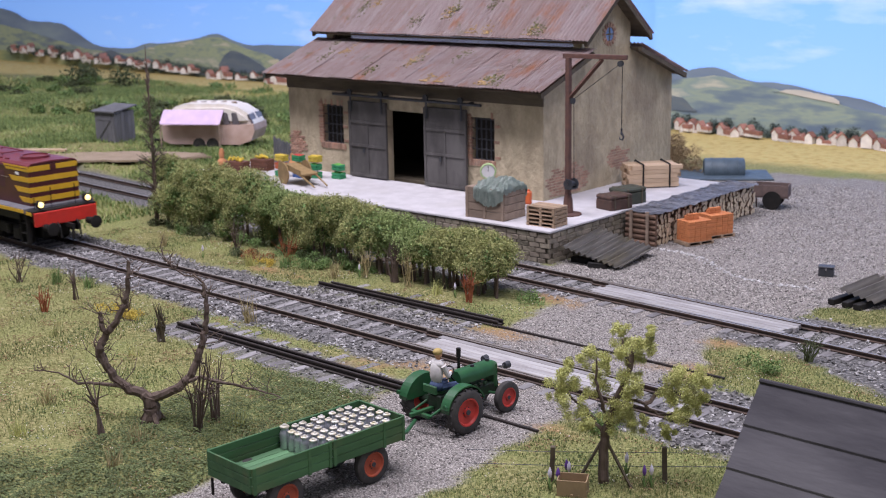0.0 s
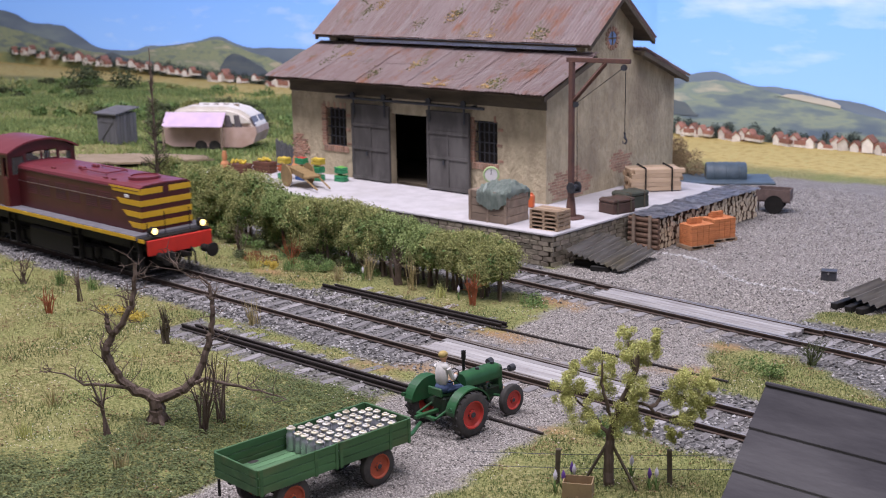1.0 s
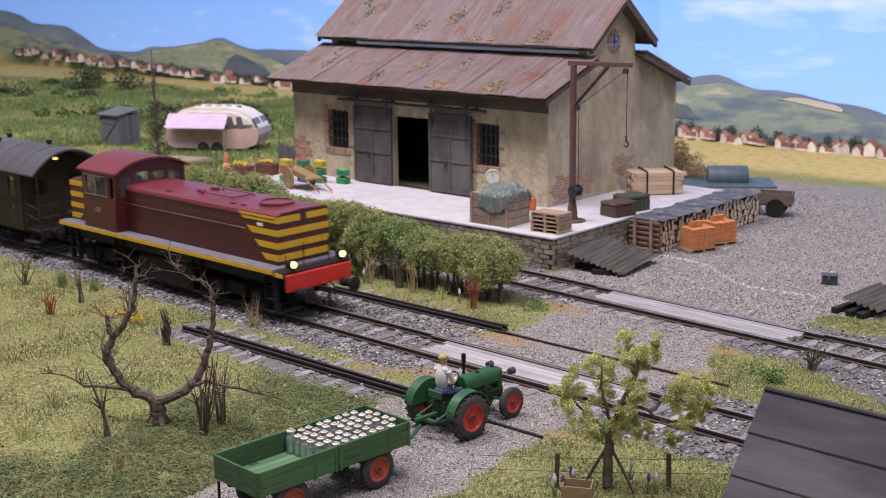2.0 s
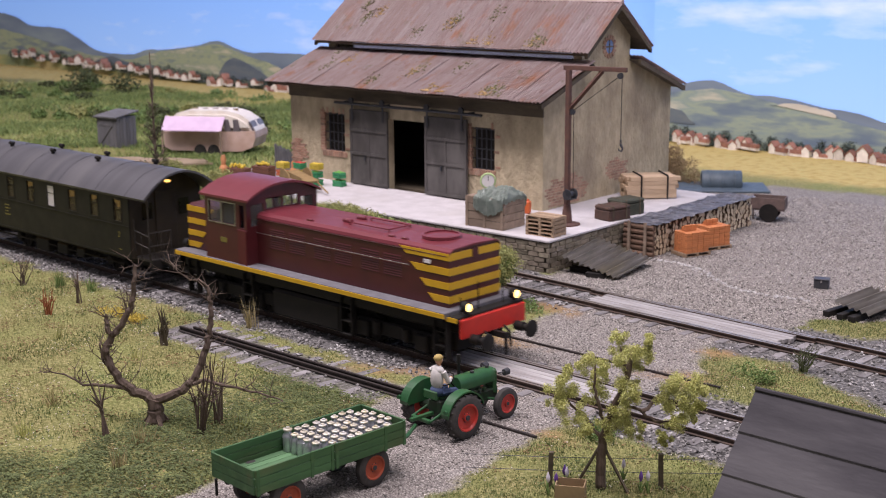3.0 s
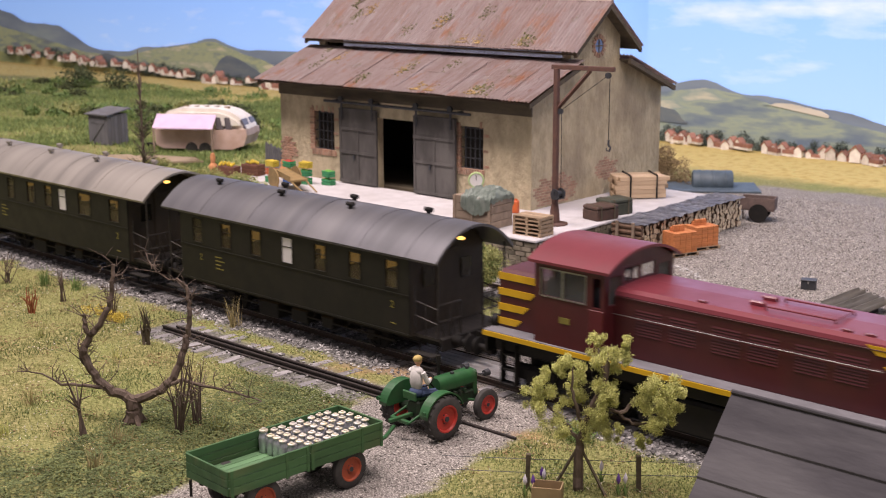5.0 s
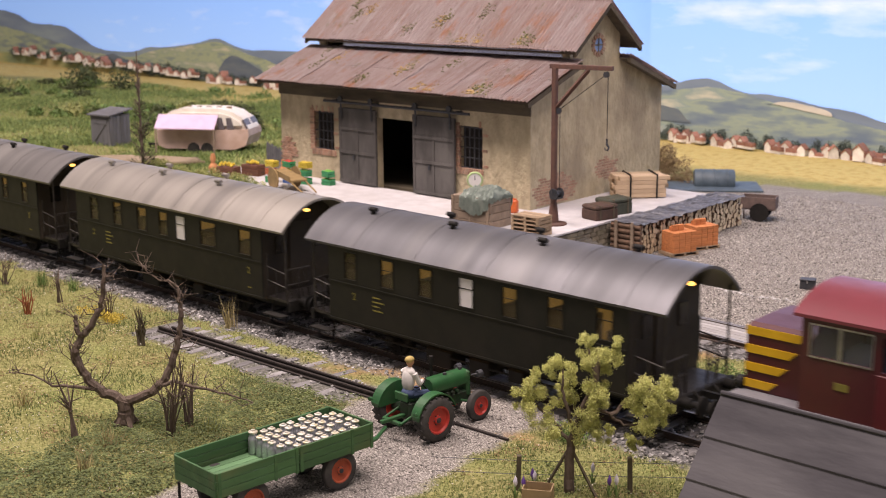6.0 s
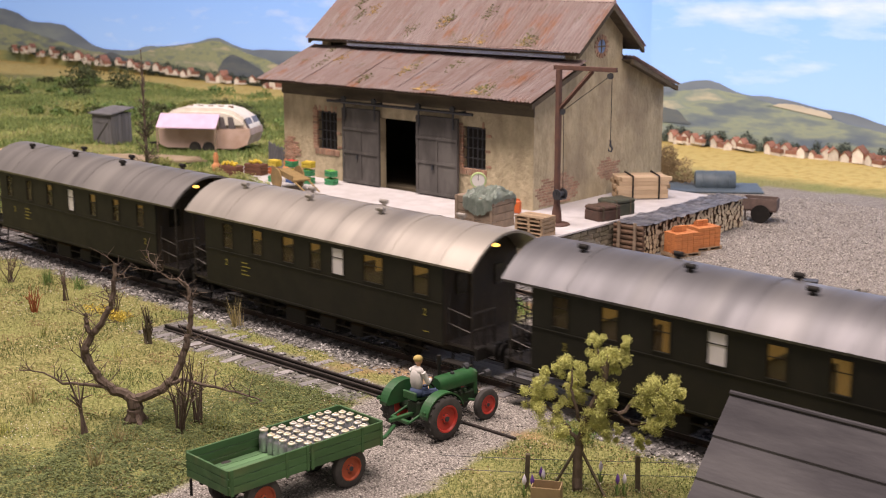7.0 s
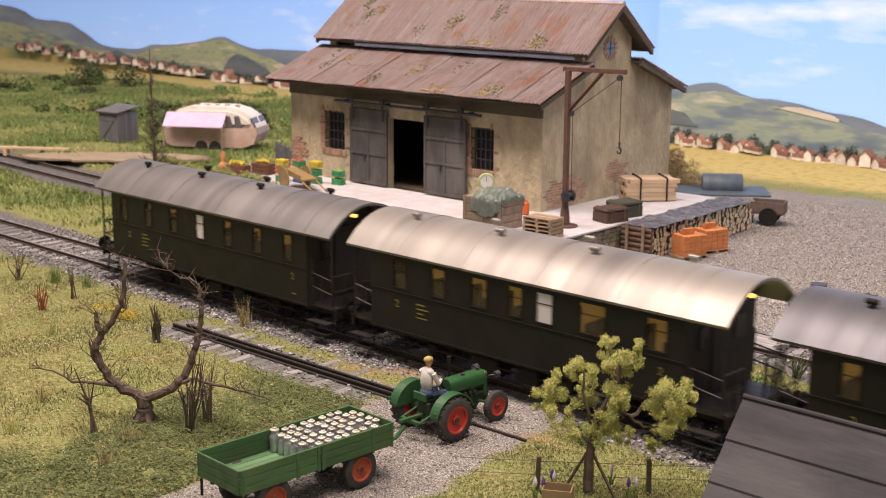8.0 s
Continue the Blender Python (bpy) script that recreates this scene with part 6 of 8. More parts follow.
def crane():
    t = thing("dock_crane", "rust-brown iron loading crane with a chain hook", "crane", m=at(2.33, 12.93, DOCK))
    bm = nb()
    box(bm, -0.09, 0.09, -0.09, 0.09, 0, 5.75, 0.015)
    post = part("post", bm, crane_rust, t)
    bm = nb()
    lathe(bm, [(0.5, 0), (0.5, 0.05), (0.2, 0.08), (0.17, 0.5), (0.13, 0.75)], 12)
    part("base", bm, crane_rust, t)
    ax, ay = 0.985, 0.17
    A = Matrix.Rotation(math.atan2(ay, ax), 4, "Z")
    bm = nb()
    box(bm, -0.2, 2.3, -0.07, 0.07, 5.72, 5.88, 0.01, A)
    part("jib", bm, crane_rust, t)
    bm = nb()
    a, b = A @ Vector((0.05, 0, 4.3)), A @ Vector((1.35, 0, 5.72))
    rod(bm, a, b, 0.085, n=4)
    part("brace", bm, crane_rust, t)
    bm = nb()
    for x, z in ((2.05, 5.58), (0.16, 4.2)):
        lathe(bm, [(0.03, -0.05), (0.11, -0.05), (0.08, 0.0), (0.11, 0.05), (0.03, 0.05)], 12, A @ Matrix.Translation((x, 0, z)), "Y")
    parts("pulley", bm, iron_mat, t)
    bm = nb()
    rod(bm, A @ Vector((2.12, 0, 5.58)), A @ Vector((2.12, 0, 3.25)), 0.014, n=5)
    rod(bm, A @ Vector((2.0, 0, 5.55)), A @ Vector((0.2, 0, 4.25)), 0.012, n=5)
    rod(bm, A @ Vector((0.22, 0, 4.2)), A @ Vector((0.24, 0, 1.3)), 0.012, n=5)
    part("rope", bm, black_iron, t)
    bm = nb()
    tube(bm, [A @ Vector(p) for p in ((2.12, 0, 3.3), (2.12, 0, 3.12), (2.2, 0, 3.02), (2.16, 0, 2.9), (2.06, 0, 2.92), (2.04, 0, 3.0))], [0.05, 0.05, 0.035, 0.035, 0.03, 0.015])
    part("hook", bm, iron_mat, t)
    bm = nb()
    lathe(bm, [(0.03, -0.2), (0.2, -0.2), (0.2, -0.16), (0.1, -0.15), (0.1, 0.15), (0.2, 0.16), (0.2, 0.2), (0.03, 0.2)], 14, Matrix.Translation((0.2, -0.08, 1.18)), "Y")
    box(bm, -0.02, 0.3, -0.2, 0.2, 0.98, 1.03)
    rod(bm, (0.2, -0.3, 1.18), (0.2, -0.36, 1.4), 0.025)
    part("winch", bm, iron_mat, t, "dark iron winch drum with crank")


def scales():
    t = thing("weighing_scale", "pale green platform scale with round dial", "scale", m=at(-1.0, 12.3, DOCK, 0, 0, 42))
    green = material("pale_green_enamel", (0.42, 0.55, 0.27), (0.36, 0.48, 0.22), 4, 0.5, 0, 0.1)
    bm = nb()
    box(bm, -0.35, 0.35, -0.5, 0.2, 0, 0.12, 0.02)
    box(bm, -0.1, 0.1, 0.02, 0.16, 0.12, 1.1, 0.03)
    part("body", bm, green, t)
    bm = nb()
    lathe(bm, [(0.05, 0.12), (0.3, 0.10), (0.32, 0.0), (0.30, -0.06), (0.26, -0.07), (0.25, -0.04), (0.02, -0.04)], 24, Matrix.Translation((0, 0.08, 1.35)), "Y")
    d = part("dial_case", bm, green, t, smooth=True)
    bm = nb()
    lathe(bm, [(0.02, -0.05), (0.245, -0.05), (0.24, -0.045), (0.02, -0.042)][::-1], 24, Matrix.Translation((0, 0.08, 1.35)), "Y")
    part("dial", bm, window_pale, d, "white dial face")
    bm = nb()
    box(bm, -0.012, 0.012, 0.02, 0.028, 1.35, 1.55)
    part("needle", bm, black_iron, d)


def canister():
    bm = nb()
    box(bm, -0.2, 0.2, -0.12, 0.12, 0, 0.5, 0.04)
    rod(bm, (-0.1, 0, 0.5), (-0.1, 0, 0.56), 0.04)
    box(bm, 0.0, 0.15, -0.02, 0.02, 0.5, 0.57)
    single("fuel_canister", bm, material("orange_plastic", (0.6, 0.13, 0.03), (0.5, 0.1, 0.03), 4, 0.5, 0, 0.1), "orange-red fuel canister beside the shed wall", "canister", m=at(-0.2, 13.6, DOCK, 0, 0, 20))


def trunk(name, x, y, rz, mat_, sx, sy, sz, label):
    t = thing(name, label, "trunk", "trunks on the dock", m=at(x, y, DOCK, 0, 0, rz))
    bm = nb()
    box(bm, -sx, sx, -sy, sy, 0, sz * 0.72, 0.03)
    part("body", bm, mat_, t)
    bm = nb()
    box(bm, -sx - 0.01, sx + 0.01, -sy - 0.01, sy + 0.01, sz * 0.73, sz, 0.05)
    part("lid", bm, mat_, t)
    bm = nb()
    for k in (-0.6, 0.6):
        box(bm, k * sx - 0.03, k * sx + 0.03, -sy - 0.02, sy + 0.02, 0.0, sz + 0.01)
    part("strap", bm, timber_dark, t)


def timber_bundle():
    t = thing("timber_bundle", "bundle of fresh sawn planks held by dark straps", "timber", m=at(1.35, 19.75, DOCK - 0.002, 0, 0, 50))
    bm = nb()
    box(bm, -1.05, 1.05, -0.11, 0.11, -0.085, 0.085, 0.012)
    me = mesh_of("plank", bm, pale_wood)
    for k in range(5):
        for j in range(5):
            piece("plank", me, t, at(random.uniform(-0.12, 0.12), -0.5 + j * 0.245, 0.13 + k * 0.178, 0, 0, random.uniform(-0.4, 0.4)))
    for x in (-0.5, 0.6):
        bm = nb()
        for a, b in (((-0.66, 0.02), (-0.66, 0.98)), ((-0.66, 0.98), (0.64, 0.98)), ((0.64, 0.98), (0.64, 0.02))):
            rod(bm, (x, *a), (x, *b), 0.035, n=4)
        part("strap", bm, black_iron, t)


def log_pile():
    t = thing("log_pile", "long stack of split firewood under roofing felt", "log pile", m=at(4.92, 14.75, 0, 0, 0, 2.2))
    rng = random.Random(3)
    L_, H_ = 7.6, 1.22
    meshes = []
    for r in (0.075, 0.1, 0.125):
        for v in range(2):
            bm = nb()
            n = 7 + v
            ring = [(r * rng.uniform(0.8, 1.12) * math.cos(2 * math.pi * k / n), r * rng.uniform(0.8, 1.12) * math.sin(2 * math.pi * k / n)) for k in range(n)]
            prism(bm, ring, -0.55, 0.0)
            for f in bm.faces:
                f.material_index = 1 if len(f.verts) > 4 else 0
            me = mesh_of("log", bm, bark)
            me.materials.append(log_end)
            meshes.append((r, me))
    # the face of the pile; the nearest logs are parts
    y, count = 0.15, 0
    spots = []
    for col in range(60):
        z = 0.12
        yy = 0.12 + col * 0.2
        if yy > L_:
            break
        while z < H_ - 0.06:
            r, me = rng.choice(meshes)
            spots.append((yy + rng.uniform(-0.035, 0.035) + (0.1 if int(z * 10) % 2 else 0), z, me, r))
            z += r * 1.75
    for yy, z, me, r in spots[:300]:
        piece("log", me, t, at(rng.uniform(-0.05, 0.05), yy, z, rng.uniform(0, 360), 0, 0))
    bm = nb()
    box(bm, -0.95, -0.12, 0.06, L_, 0.0, H_ - 0.06)
    part("inner_logs", bm, bark, t)
    # end stack of round logs between stakes
    for k in range(6):
        bm = nb()
        rod(bm, (-1.25, 0, 0), (0.05, 0, 0), 0.1, n=9)
        me = mesh_of("log", bm, bark)
        piece("log", me, t, at(0, 0.02, 0.11 + k * 0.2, 0, 0, rng.uniform(-1.5, 1.5)))
    for x in (-0.95, -0.25):
        bm = nb()
        box(bm, x - 0.06, x + 0.06, -0.17, -0.09, 0, 1.3, 0.01)
        part("stake", bm, crate_wood, t)
    # felt cover in lapped strips, sagging
    n = 7
    for i in range(n):
        bm = nb()
        y0, y1 = i * L_ / n - 0.05, (i + 1) * L_ / n + 0.1
        rows = []
        for a in range(13):
            row = []
            for b in range(11):
                x, y = -1.25 + 1.42 * a / 12, y0 + (y1 - y0) * b / 10
                row.append(bm.verts.new((x, y, H_ + 0.03 + 0.02 * (i % 2) + 0.07 * noise.noise((x * 3.5, y * 2.5, 0)) + 0.04 * noise.noise((x * 7, y * 6, 3)) - 0.05 * max(0, x - 0.05) * 6)))
            rows.append(row)
        for a in range(12):
            for b in range(10):
                bm.faces.new((rows[a][b], rows[a + 1][b], rows[a + 1][b + 1], rows[a][b + 1]))
        bmesh.ops.solidify(bm, geom=bm.faces[:], thickness=0.03)
        part("felt_sheet", bm, slate_cover, t, "blue-grey roofing felt")


def brick_pallet(x, y, rz, layers):
    t = thing("brick_pallet", "pallet loaded with new orange bricks", "brick stack", "brick pallets", m=at(x, y, 0, 0, 0, rz))
    piece("pallet", PALLET, t, at(0, 0, 0.01))
    bm = nb()
    box(bm, -0.125, 0.125, -0.06, 0.06, -0.036, 0.036, 0.006)
    me = mesh_of("brick", bm, brick_new)
    for k in range(layers):
        for i in range(4):
            for j in range(6):
                if 0 < i < 3 and 0 < j < 5 and k < layers - 1:
                    continue
                piece("brick", me, t, at(-0.39 + i * 0.26, -0.32 + j * 0.128, 0.19 + k * 0.076, 0, 0, random.uniform(-1.5, 1.5)))
    for k in range(3):
        for i in range(2):
            piece("brick", me, t, at(-0.2 + i * 0.26, 0.02, 0.19 + (layers + k) * 0.076, 0, 0, random.uniform(-4, 4)))
            if k < 2:
                piece("brick", me, t, at(-0.2 + i * 0.26, 0.15, 0.19 + (layers + k) * 0.076, 0, 0, random.uniform(-4, 4)))
    bm = nb()
    box(bm, -0.38, 0.38, -0.25, 0.24, 0.16, 0.15 + (layers - 1) * 0.076)
    part("inner_bricks", bm, brick_new, t)


def iron_sheet(name, label, x, y, z, rx, ry, rz, w, l, sleepers):
    bm = nb()
    n = int(w / 0.2 * 6)
    g = [[bm.verts.new((w * i / n, l * j / 2, 0.05 * math.sin(2 * math.pi * (w * i / n) / 0.22))) for i in range(n + 1)] for j in range(3)]
    for j in range(2):
        for i in range(n):
            bm.faces.new((g[j][i], g[j][i + 1], g[j + 1][i + 1], g[j + 1][i]))
    bmesh.ops.solidify(bm, geom=bm.faces[:], thickness=0.02)
    single(name, bm, sheet_grey, label, "iron sheet", "old iron sheets", m=at(x, y, z, rx, ry, rz), smooth=True)
    for px, py, ln, a in sleepers:
        bm = nb()
        box(bm, -ln / 2, ln / 2, -0.12, 0.12, 0.0, 0.2, 0.02, jitter=0.01)
        single("old_sleeper", bm, black_iron, "old tarred sleeper under an iron sheet", "sleeper", "old sleepers", m=at(px, py, -0.01, 0, 0, a))


def tool_box():
    t = thing("tool_box", "small black iron box on the gravel", "box", m=at(11.72, 14.7, 0, 0, 0, 20) @ Matrix.Scale(0.8, 4))
    bm = nb()
    box(bm, -0.3, 0.3, -0.22, 0.22, 0, 0.36, 0.02)
    part("body", bm, iron_mat, t)
    bm = nb()
    box(bm, -0.32, 0.32, -0.24, 0.24, 0.365, 0.43, 0.02)
    part("lid", bm, iron_mat, t)
    bm = nb()
    box(bm, -0.03, 0.03, -0.26, -0.225, 0.27, 0.37)
    part("latch", bm, steel, t)


def hay_cart():
    t = thing("handcart", "old brown wooden handcart in the yard", "cart", m=at(4.6, 23.9, 0, 0, 0, 20) @ Matrix.Scale(0.78, 4))
    cart_wood = material("cart_wood", (0.16, 0.11, 0.095), (0.11, 0.08, 0.07), 3, 0.8, 0, 0.3)
    bm = nb()
    box(bm, -0.9, 0.9, -0.5, 0.5, 0.62, 0.70)
    for y in (-0.5, 0.5):
        box(bm, -0.9, 0.9, y - 0.03, y + 0.03, 0.7, 1.3)
    for x in (-0.9, 0.9):
        box(bm, x - 0.03, x + 0.03, -0.5, 0.5, 0.7, 1.3)
    part("body", bm, cart_wood, t)
    for y in (-0.6, 0.6):
        bm = nb()
        lathe(bm, [(0.42, -0.04), (0.5, -0.04), (0.5, 0.04), (0.42, 0.04)], 20, Matrix.Translation((0.1, y, 0.5)), "Y")
        for k in range(5):
            box(bm, -0.44, 0.44, -0.02, 0.02, -0.025, 0.025, 0, Matrix.Translation((0.1, y, 0.5)) @ Matrix.Rotation(k * math.pi / 5, 4, "Y"))
        part("cart_wheel", bm, black_iron, t)
    bm = nb()
    rod(bm, (0.1, -0.6, 0.5), (0.1, 0.6, 0.5), 0.05)
    rod(bm, (-0.9, -0.4, 0.66), (-1.9, -0.3, 0.2), 0.035)
    rod(bm, (-0.9, 0.4, 0.66), (-1.9, 0.3, 0.2), 0.035)
    rod(bm, (-0.8, 0, 0.62), (-0.8, 0, 0), 0.04)
    part("shafts", bm, cart_wood, t)


def round_tank():
    bm = nb()
    lathe(bm, [(0.05, -0.95), (0.56, -0.95), (0.6, -0.9), (0.6, 0.9), (0.56, 0.95), (0.05, 0.95)], 24, Matrix.Translation((0, 0, 0.55)), "X")
    for x in (-0.6, 0, 0.6):
        lathe(bm, [(0.59, x - 0.04), (0.62, x - 0.03), (0.62, x + 0.03), (0.59, x + 0.04)], 24, Matrix.Translation((0, 0, 0.55)), "X")
    single("covered_roll", bm, blue_tarp, "blue-grey tarpaulin roll lying behind the yard", "roll", m=at(-1.1, 29.6, -0.3, 0, 0, 37), smooth=True)
    bm = nb()
    box(bm, -2.2, 2.2, -1.3, 1.3, 0.0, 0.1, 0.03)
    single("ground_sheet", bm, blue_tarp, "flat blue-grey tarpaulin on the gravel", "tarpaulin", m=at(-1.0, 29.4, 0, 0, 0, 37))


tarped_crate()
pallets()
crane()
scales()
canister()
trunk("travel_trunk", 2.95, 14.95, 78, material("trunk_brown", (0.095, 0.05, 0.035), (0.065, 0.04, 0.03), 4, 0.6, 0, 0.2), 0.55, 0.42, 0.55, "brown leather travel trunk with straps")
trunk("travel_trunk", 2.75, 16.1, 78, material("trunk_green", (0.06, 0.065, 0.045), (0.045, 0.05, 0.035), 4, 0.6, 0, 0.2), 0.6, 0.42, 0.62, "dark green travel trunk with straps")
timber_bundle()
log_pile()
brick_pallet(5.72, 16.15, 70, 10)
brick_pallet(5.72, 17.65, 70, 10)
iron_sheet("corrugated_sheet", "rusty grey corrugated sheet leaning by the dock", 3.85, 10.6, 0.62, 4, 13, 8, 2.3, 2.7, [(4.3, 11.2, 0.8, 10), (5.2, 10.9, 0.7, 20), (3.95, 12.6, 0.6, 0)])
iron_sheet("corrugated_sheet", "weathered corrugated sheet over tarred sleepers", 13.55, 11.75, 0.46, 2, 9, -5, 1.35, 2.2, [(13.62, 12.5, 2.1, 84), (14.05, 12.45, 2.1, 87), (14.5, 12.4, 2.1, 83)])
tool_box()
hay_cart()
round_tank()


# flower boxes, handcart with coloured crates, fence and clutter by the shed's far end
def market_cart():
    t = thing("wheelbarrow_cart", "old two-wheeled wooden cart on the dock", "cart", m=at(-10.9, 11.25, DOCK, 0, 0, -12))
    ochre = material("cart_ochre", (0.30, 0.20, 0.085), (0.22, 0.15, 0.065), 3, 0.8, 0, 0.3)
    bm = nb()
    box(bm, -0.9, 1.0, -0.42, 0.42, 0.58, 0.66, 0.01, Matrix.Rotation(radians(7), 4, "Y"))
    box(bm, -0.9, 1.0, -0.46, -0.42, 0.6, 0.85, 0.01, Matrix.Rotation(radians(7), 4, "Y"))
    part("body", bm, ochre, t)
    for y in (-0.55, 0.55):
        bm = nb()
        lathe(bm, [(0.40, -0.03), (0.46, -0.03), (0.46, 0.03), (0.40, 0.03)], 20, Matrix.Translation((-0.2, y, 0.46)), "Y")
        for k in range(6):
            box(bm, -0.42, 0.42, -0.015, 0.015, -0.02, 0.02, 0, Matrix.Translation((-0.2, y, 0.46)) @ Matrix.Rotation(k * math.pi / 6, 4, "Y"))
        part("cart_wheel", bm, ochre, t)
    for y in (-0.35, 0.35):
        bm = nb()
        rod(bm, (0.9, y, 0.5), (2.0, y * 0.86, 0.12), 0.035)
        part("shaft", bm, ochre, t)


def fruit_crate(x, y, z, rz, col, fruit, flabel):
    t = thing("fruit_crate", flabel, "fruit crate", "crates by the shed", m=at(x, y, z, 0, 0, rz) @ Matrix.Scale(0.85, 4))
    mt = material("crate_" + flabel.split()[0], col, tuple(v * 0.8 for v in col), 4, 0.6, 0, 0.1)
    bm = nb()
    box(bm, -0.3, 0.3, -0.2, 0.2, 0, 0.03)
    for y_ in (-0.2, 0.2):
        for k in range(2):
            box(bm, -0.3, 0.3, y_ - 0.012, y_ + 0.012, 0.04 + k * 0.15, 0.16 + k * 0.15)
    for x_ in (-0.3, 0.3):
        for k in range(2):
            box(bm, x_ - 0.012, x_ + 0.012, -0.2, 0.2, 0.04 + k * 0.15, 0.16 + k * 0.15)
    part("slats", bm, mt, t)
    bm = nb()
    for i in range(4):
        for j in range(3):
            bmesh.ops.create_icosphere(bm, subdivisions=1, radius=0.075, matrix=Matrix.Translation((-0.22 + i * 0.145, -0.13 + j * 0.13, 0.27 + random.uniform(-0.02, 0.02))))
    part("fruit_load", bm, fruit, t)["kind"] = "stuff"


market_cart()
reds = material("red_fruit", (0.5, 0.04, 0.03), (0.4, 0.05, 0.03), 5, 0.5, 0, 0)
greens = material("green_fruit", (0.13, 0.42, 0.06), (0.1, 0.3, 0.05), 5, 0.5, 0, 0)
yell = material("yellow_fruit", (0.65, 0.48, 0.05), (0.55, 0.4, 0.05), 5, 0.5, 0, 0)
YC, GC, RC, BC = (0.6, 0.46, 0.06), (0.04, 0.28, 0.12), (0.5, 0.12, 0.04), (0.06, 0.13, 0.35)
for x, y, z, c, f, l in ((-12.9, 11.9, 0, GC, greens, "green slatted crate of fruit"), (-12.9, 11.9, 0.42, RC, reds, "red slatted crate of fruit"), (-12.85, 11.9, 0.84, YC, yell, "yellow slatted crate of fruit"),
                         (-12.0, 12.3, 0, BC, reds, "blue slatted crate of fruit"), (-12.0, 12.3, 0.42, YC, yell, "yellow slatted crate of fruit"), (-12.0, 12.3, 0.84, GC, reds, "green slatted crate of fruit"),
                         (-11.1, 12.6, 0, GC, greens, "green slatted crate of fruit"), (-11.1, 12.6, 0.42, GC, greens, "green slatted crate of fruit"), (-11.05, 12.6, 0.84, YC, yell, "yellow slatted crate of fruit"),
                         (-9.9, 13.1, 0, GC, greens, "green slatted crate of fruit"), (-9.9, 13.1, 0.42, GC, greens, "green slatted crate of fruit")):
    fruit_crate(-12.0 + (x + 12.0) * 0.8, y, DOCK + z * 0.85, random.uniform(-8, 12), c, f, l)


def flower_box(x, y, rz):
    t = thing("flower_box", "brown wooden planter box with yellow flowers", "planter", "planters", m=at(x, y, DOCK - 0.005, 0, 0, rz))
    bm = nb()
    for k in range(3):
        box(bm, -0.5, 0.5, -0.27, 0.27, 0.01 + k * 0.17, 0.165 + k * 0.17, 0.01)
    part("box", bm, material("planter_brown", (0.15, 0.06, 0.035), (0.11, 0.05, 0.03), 4, 0.8, 0, 0.3), t)
    bm = nb()
    for k in range(14):
        bmesh.ops.create_icosphere(bm, subdivisions=1, radius=0.07, matrix=Matrix.Translation((random.uniform(-0.4, 0.4), random.uniform(-0.2, 0.2), 0.55 + random.uniform(0, 0.1))))
    part("flowers", bm, yell, t)


flower_box(-15.3, 11.5, 15)
flower_box(-14.9, 12.6, 10)


def terracotta(x, y, z, h):
    bm = nb()
    lathe(bm, [(0.12 * h, 0), (0.22 * h, 0.4 * h), (0.2 * h, 0.45 * h), (0.1 * h, 0.55 * h), (0.13 * h, 0.8 * h), (0.08 * h, 1.0 * h)], 12)
    single("garden_ornament", bm, material("terracotta", (0.55, 0.24, 0.10), (0.45, 0.2, 0.09), 5, 0.8, 0, 0.2), "orange terracotta garden ornament", "ornament", "garden ornaments", m=at(x, y, z), smooth=True)


terracotta(-16.3, 11.4, DOCK, 1.0)
terracotta(-14.0, 13.6, DOCK, 0.7)


def paling_fence():
    t = thing("paling_fence", "low grey paling fence beside the shed", "fence")
    pal = material("grey_paling", (0.16, 0.16, 0.18), (0.11, 0.11, 0.125), 4, 0.85, 0, 0.3, vary=0.2)
    bm = nb()
    box(bm, -0.06, 0.06, -0.015, 0.015, 0, 1.5, 0.006)
    me = mesh_of("slat", bm, pal)
    for k in range(48):
        u = k / 47
        x, y = -20.6 + 6.9 * u, 18.0 - 3.0 * u
        piece("slat", me, t, at(x, y, 0.1 + random.uniform(-0.05, 0.08), 0, random.uniform(-2, 2), -23))
    for z in (0.5, 1.2):
        bm = nb()
        rod(bm, (-20.6, 18.05, z), (-13.7, 15.05, z), 0.035, n=4)
        part("fence_rail", bm, pal, t)


paling_fence()
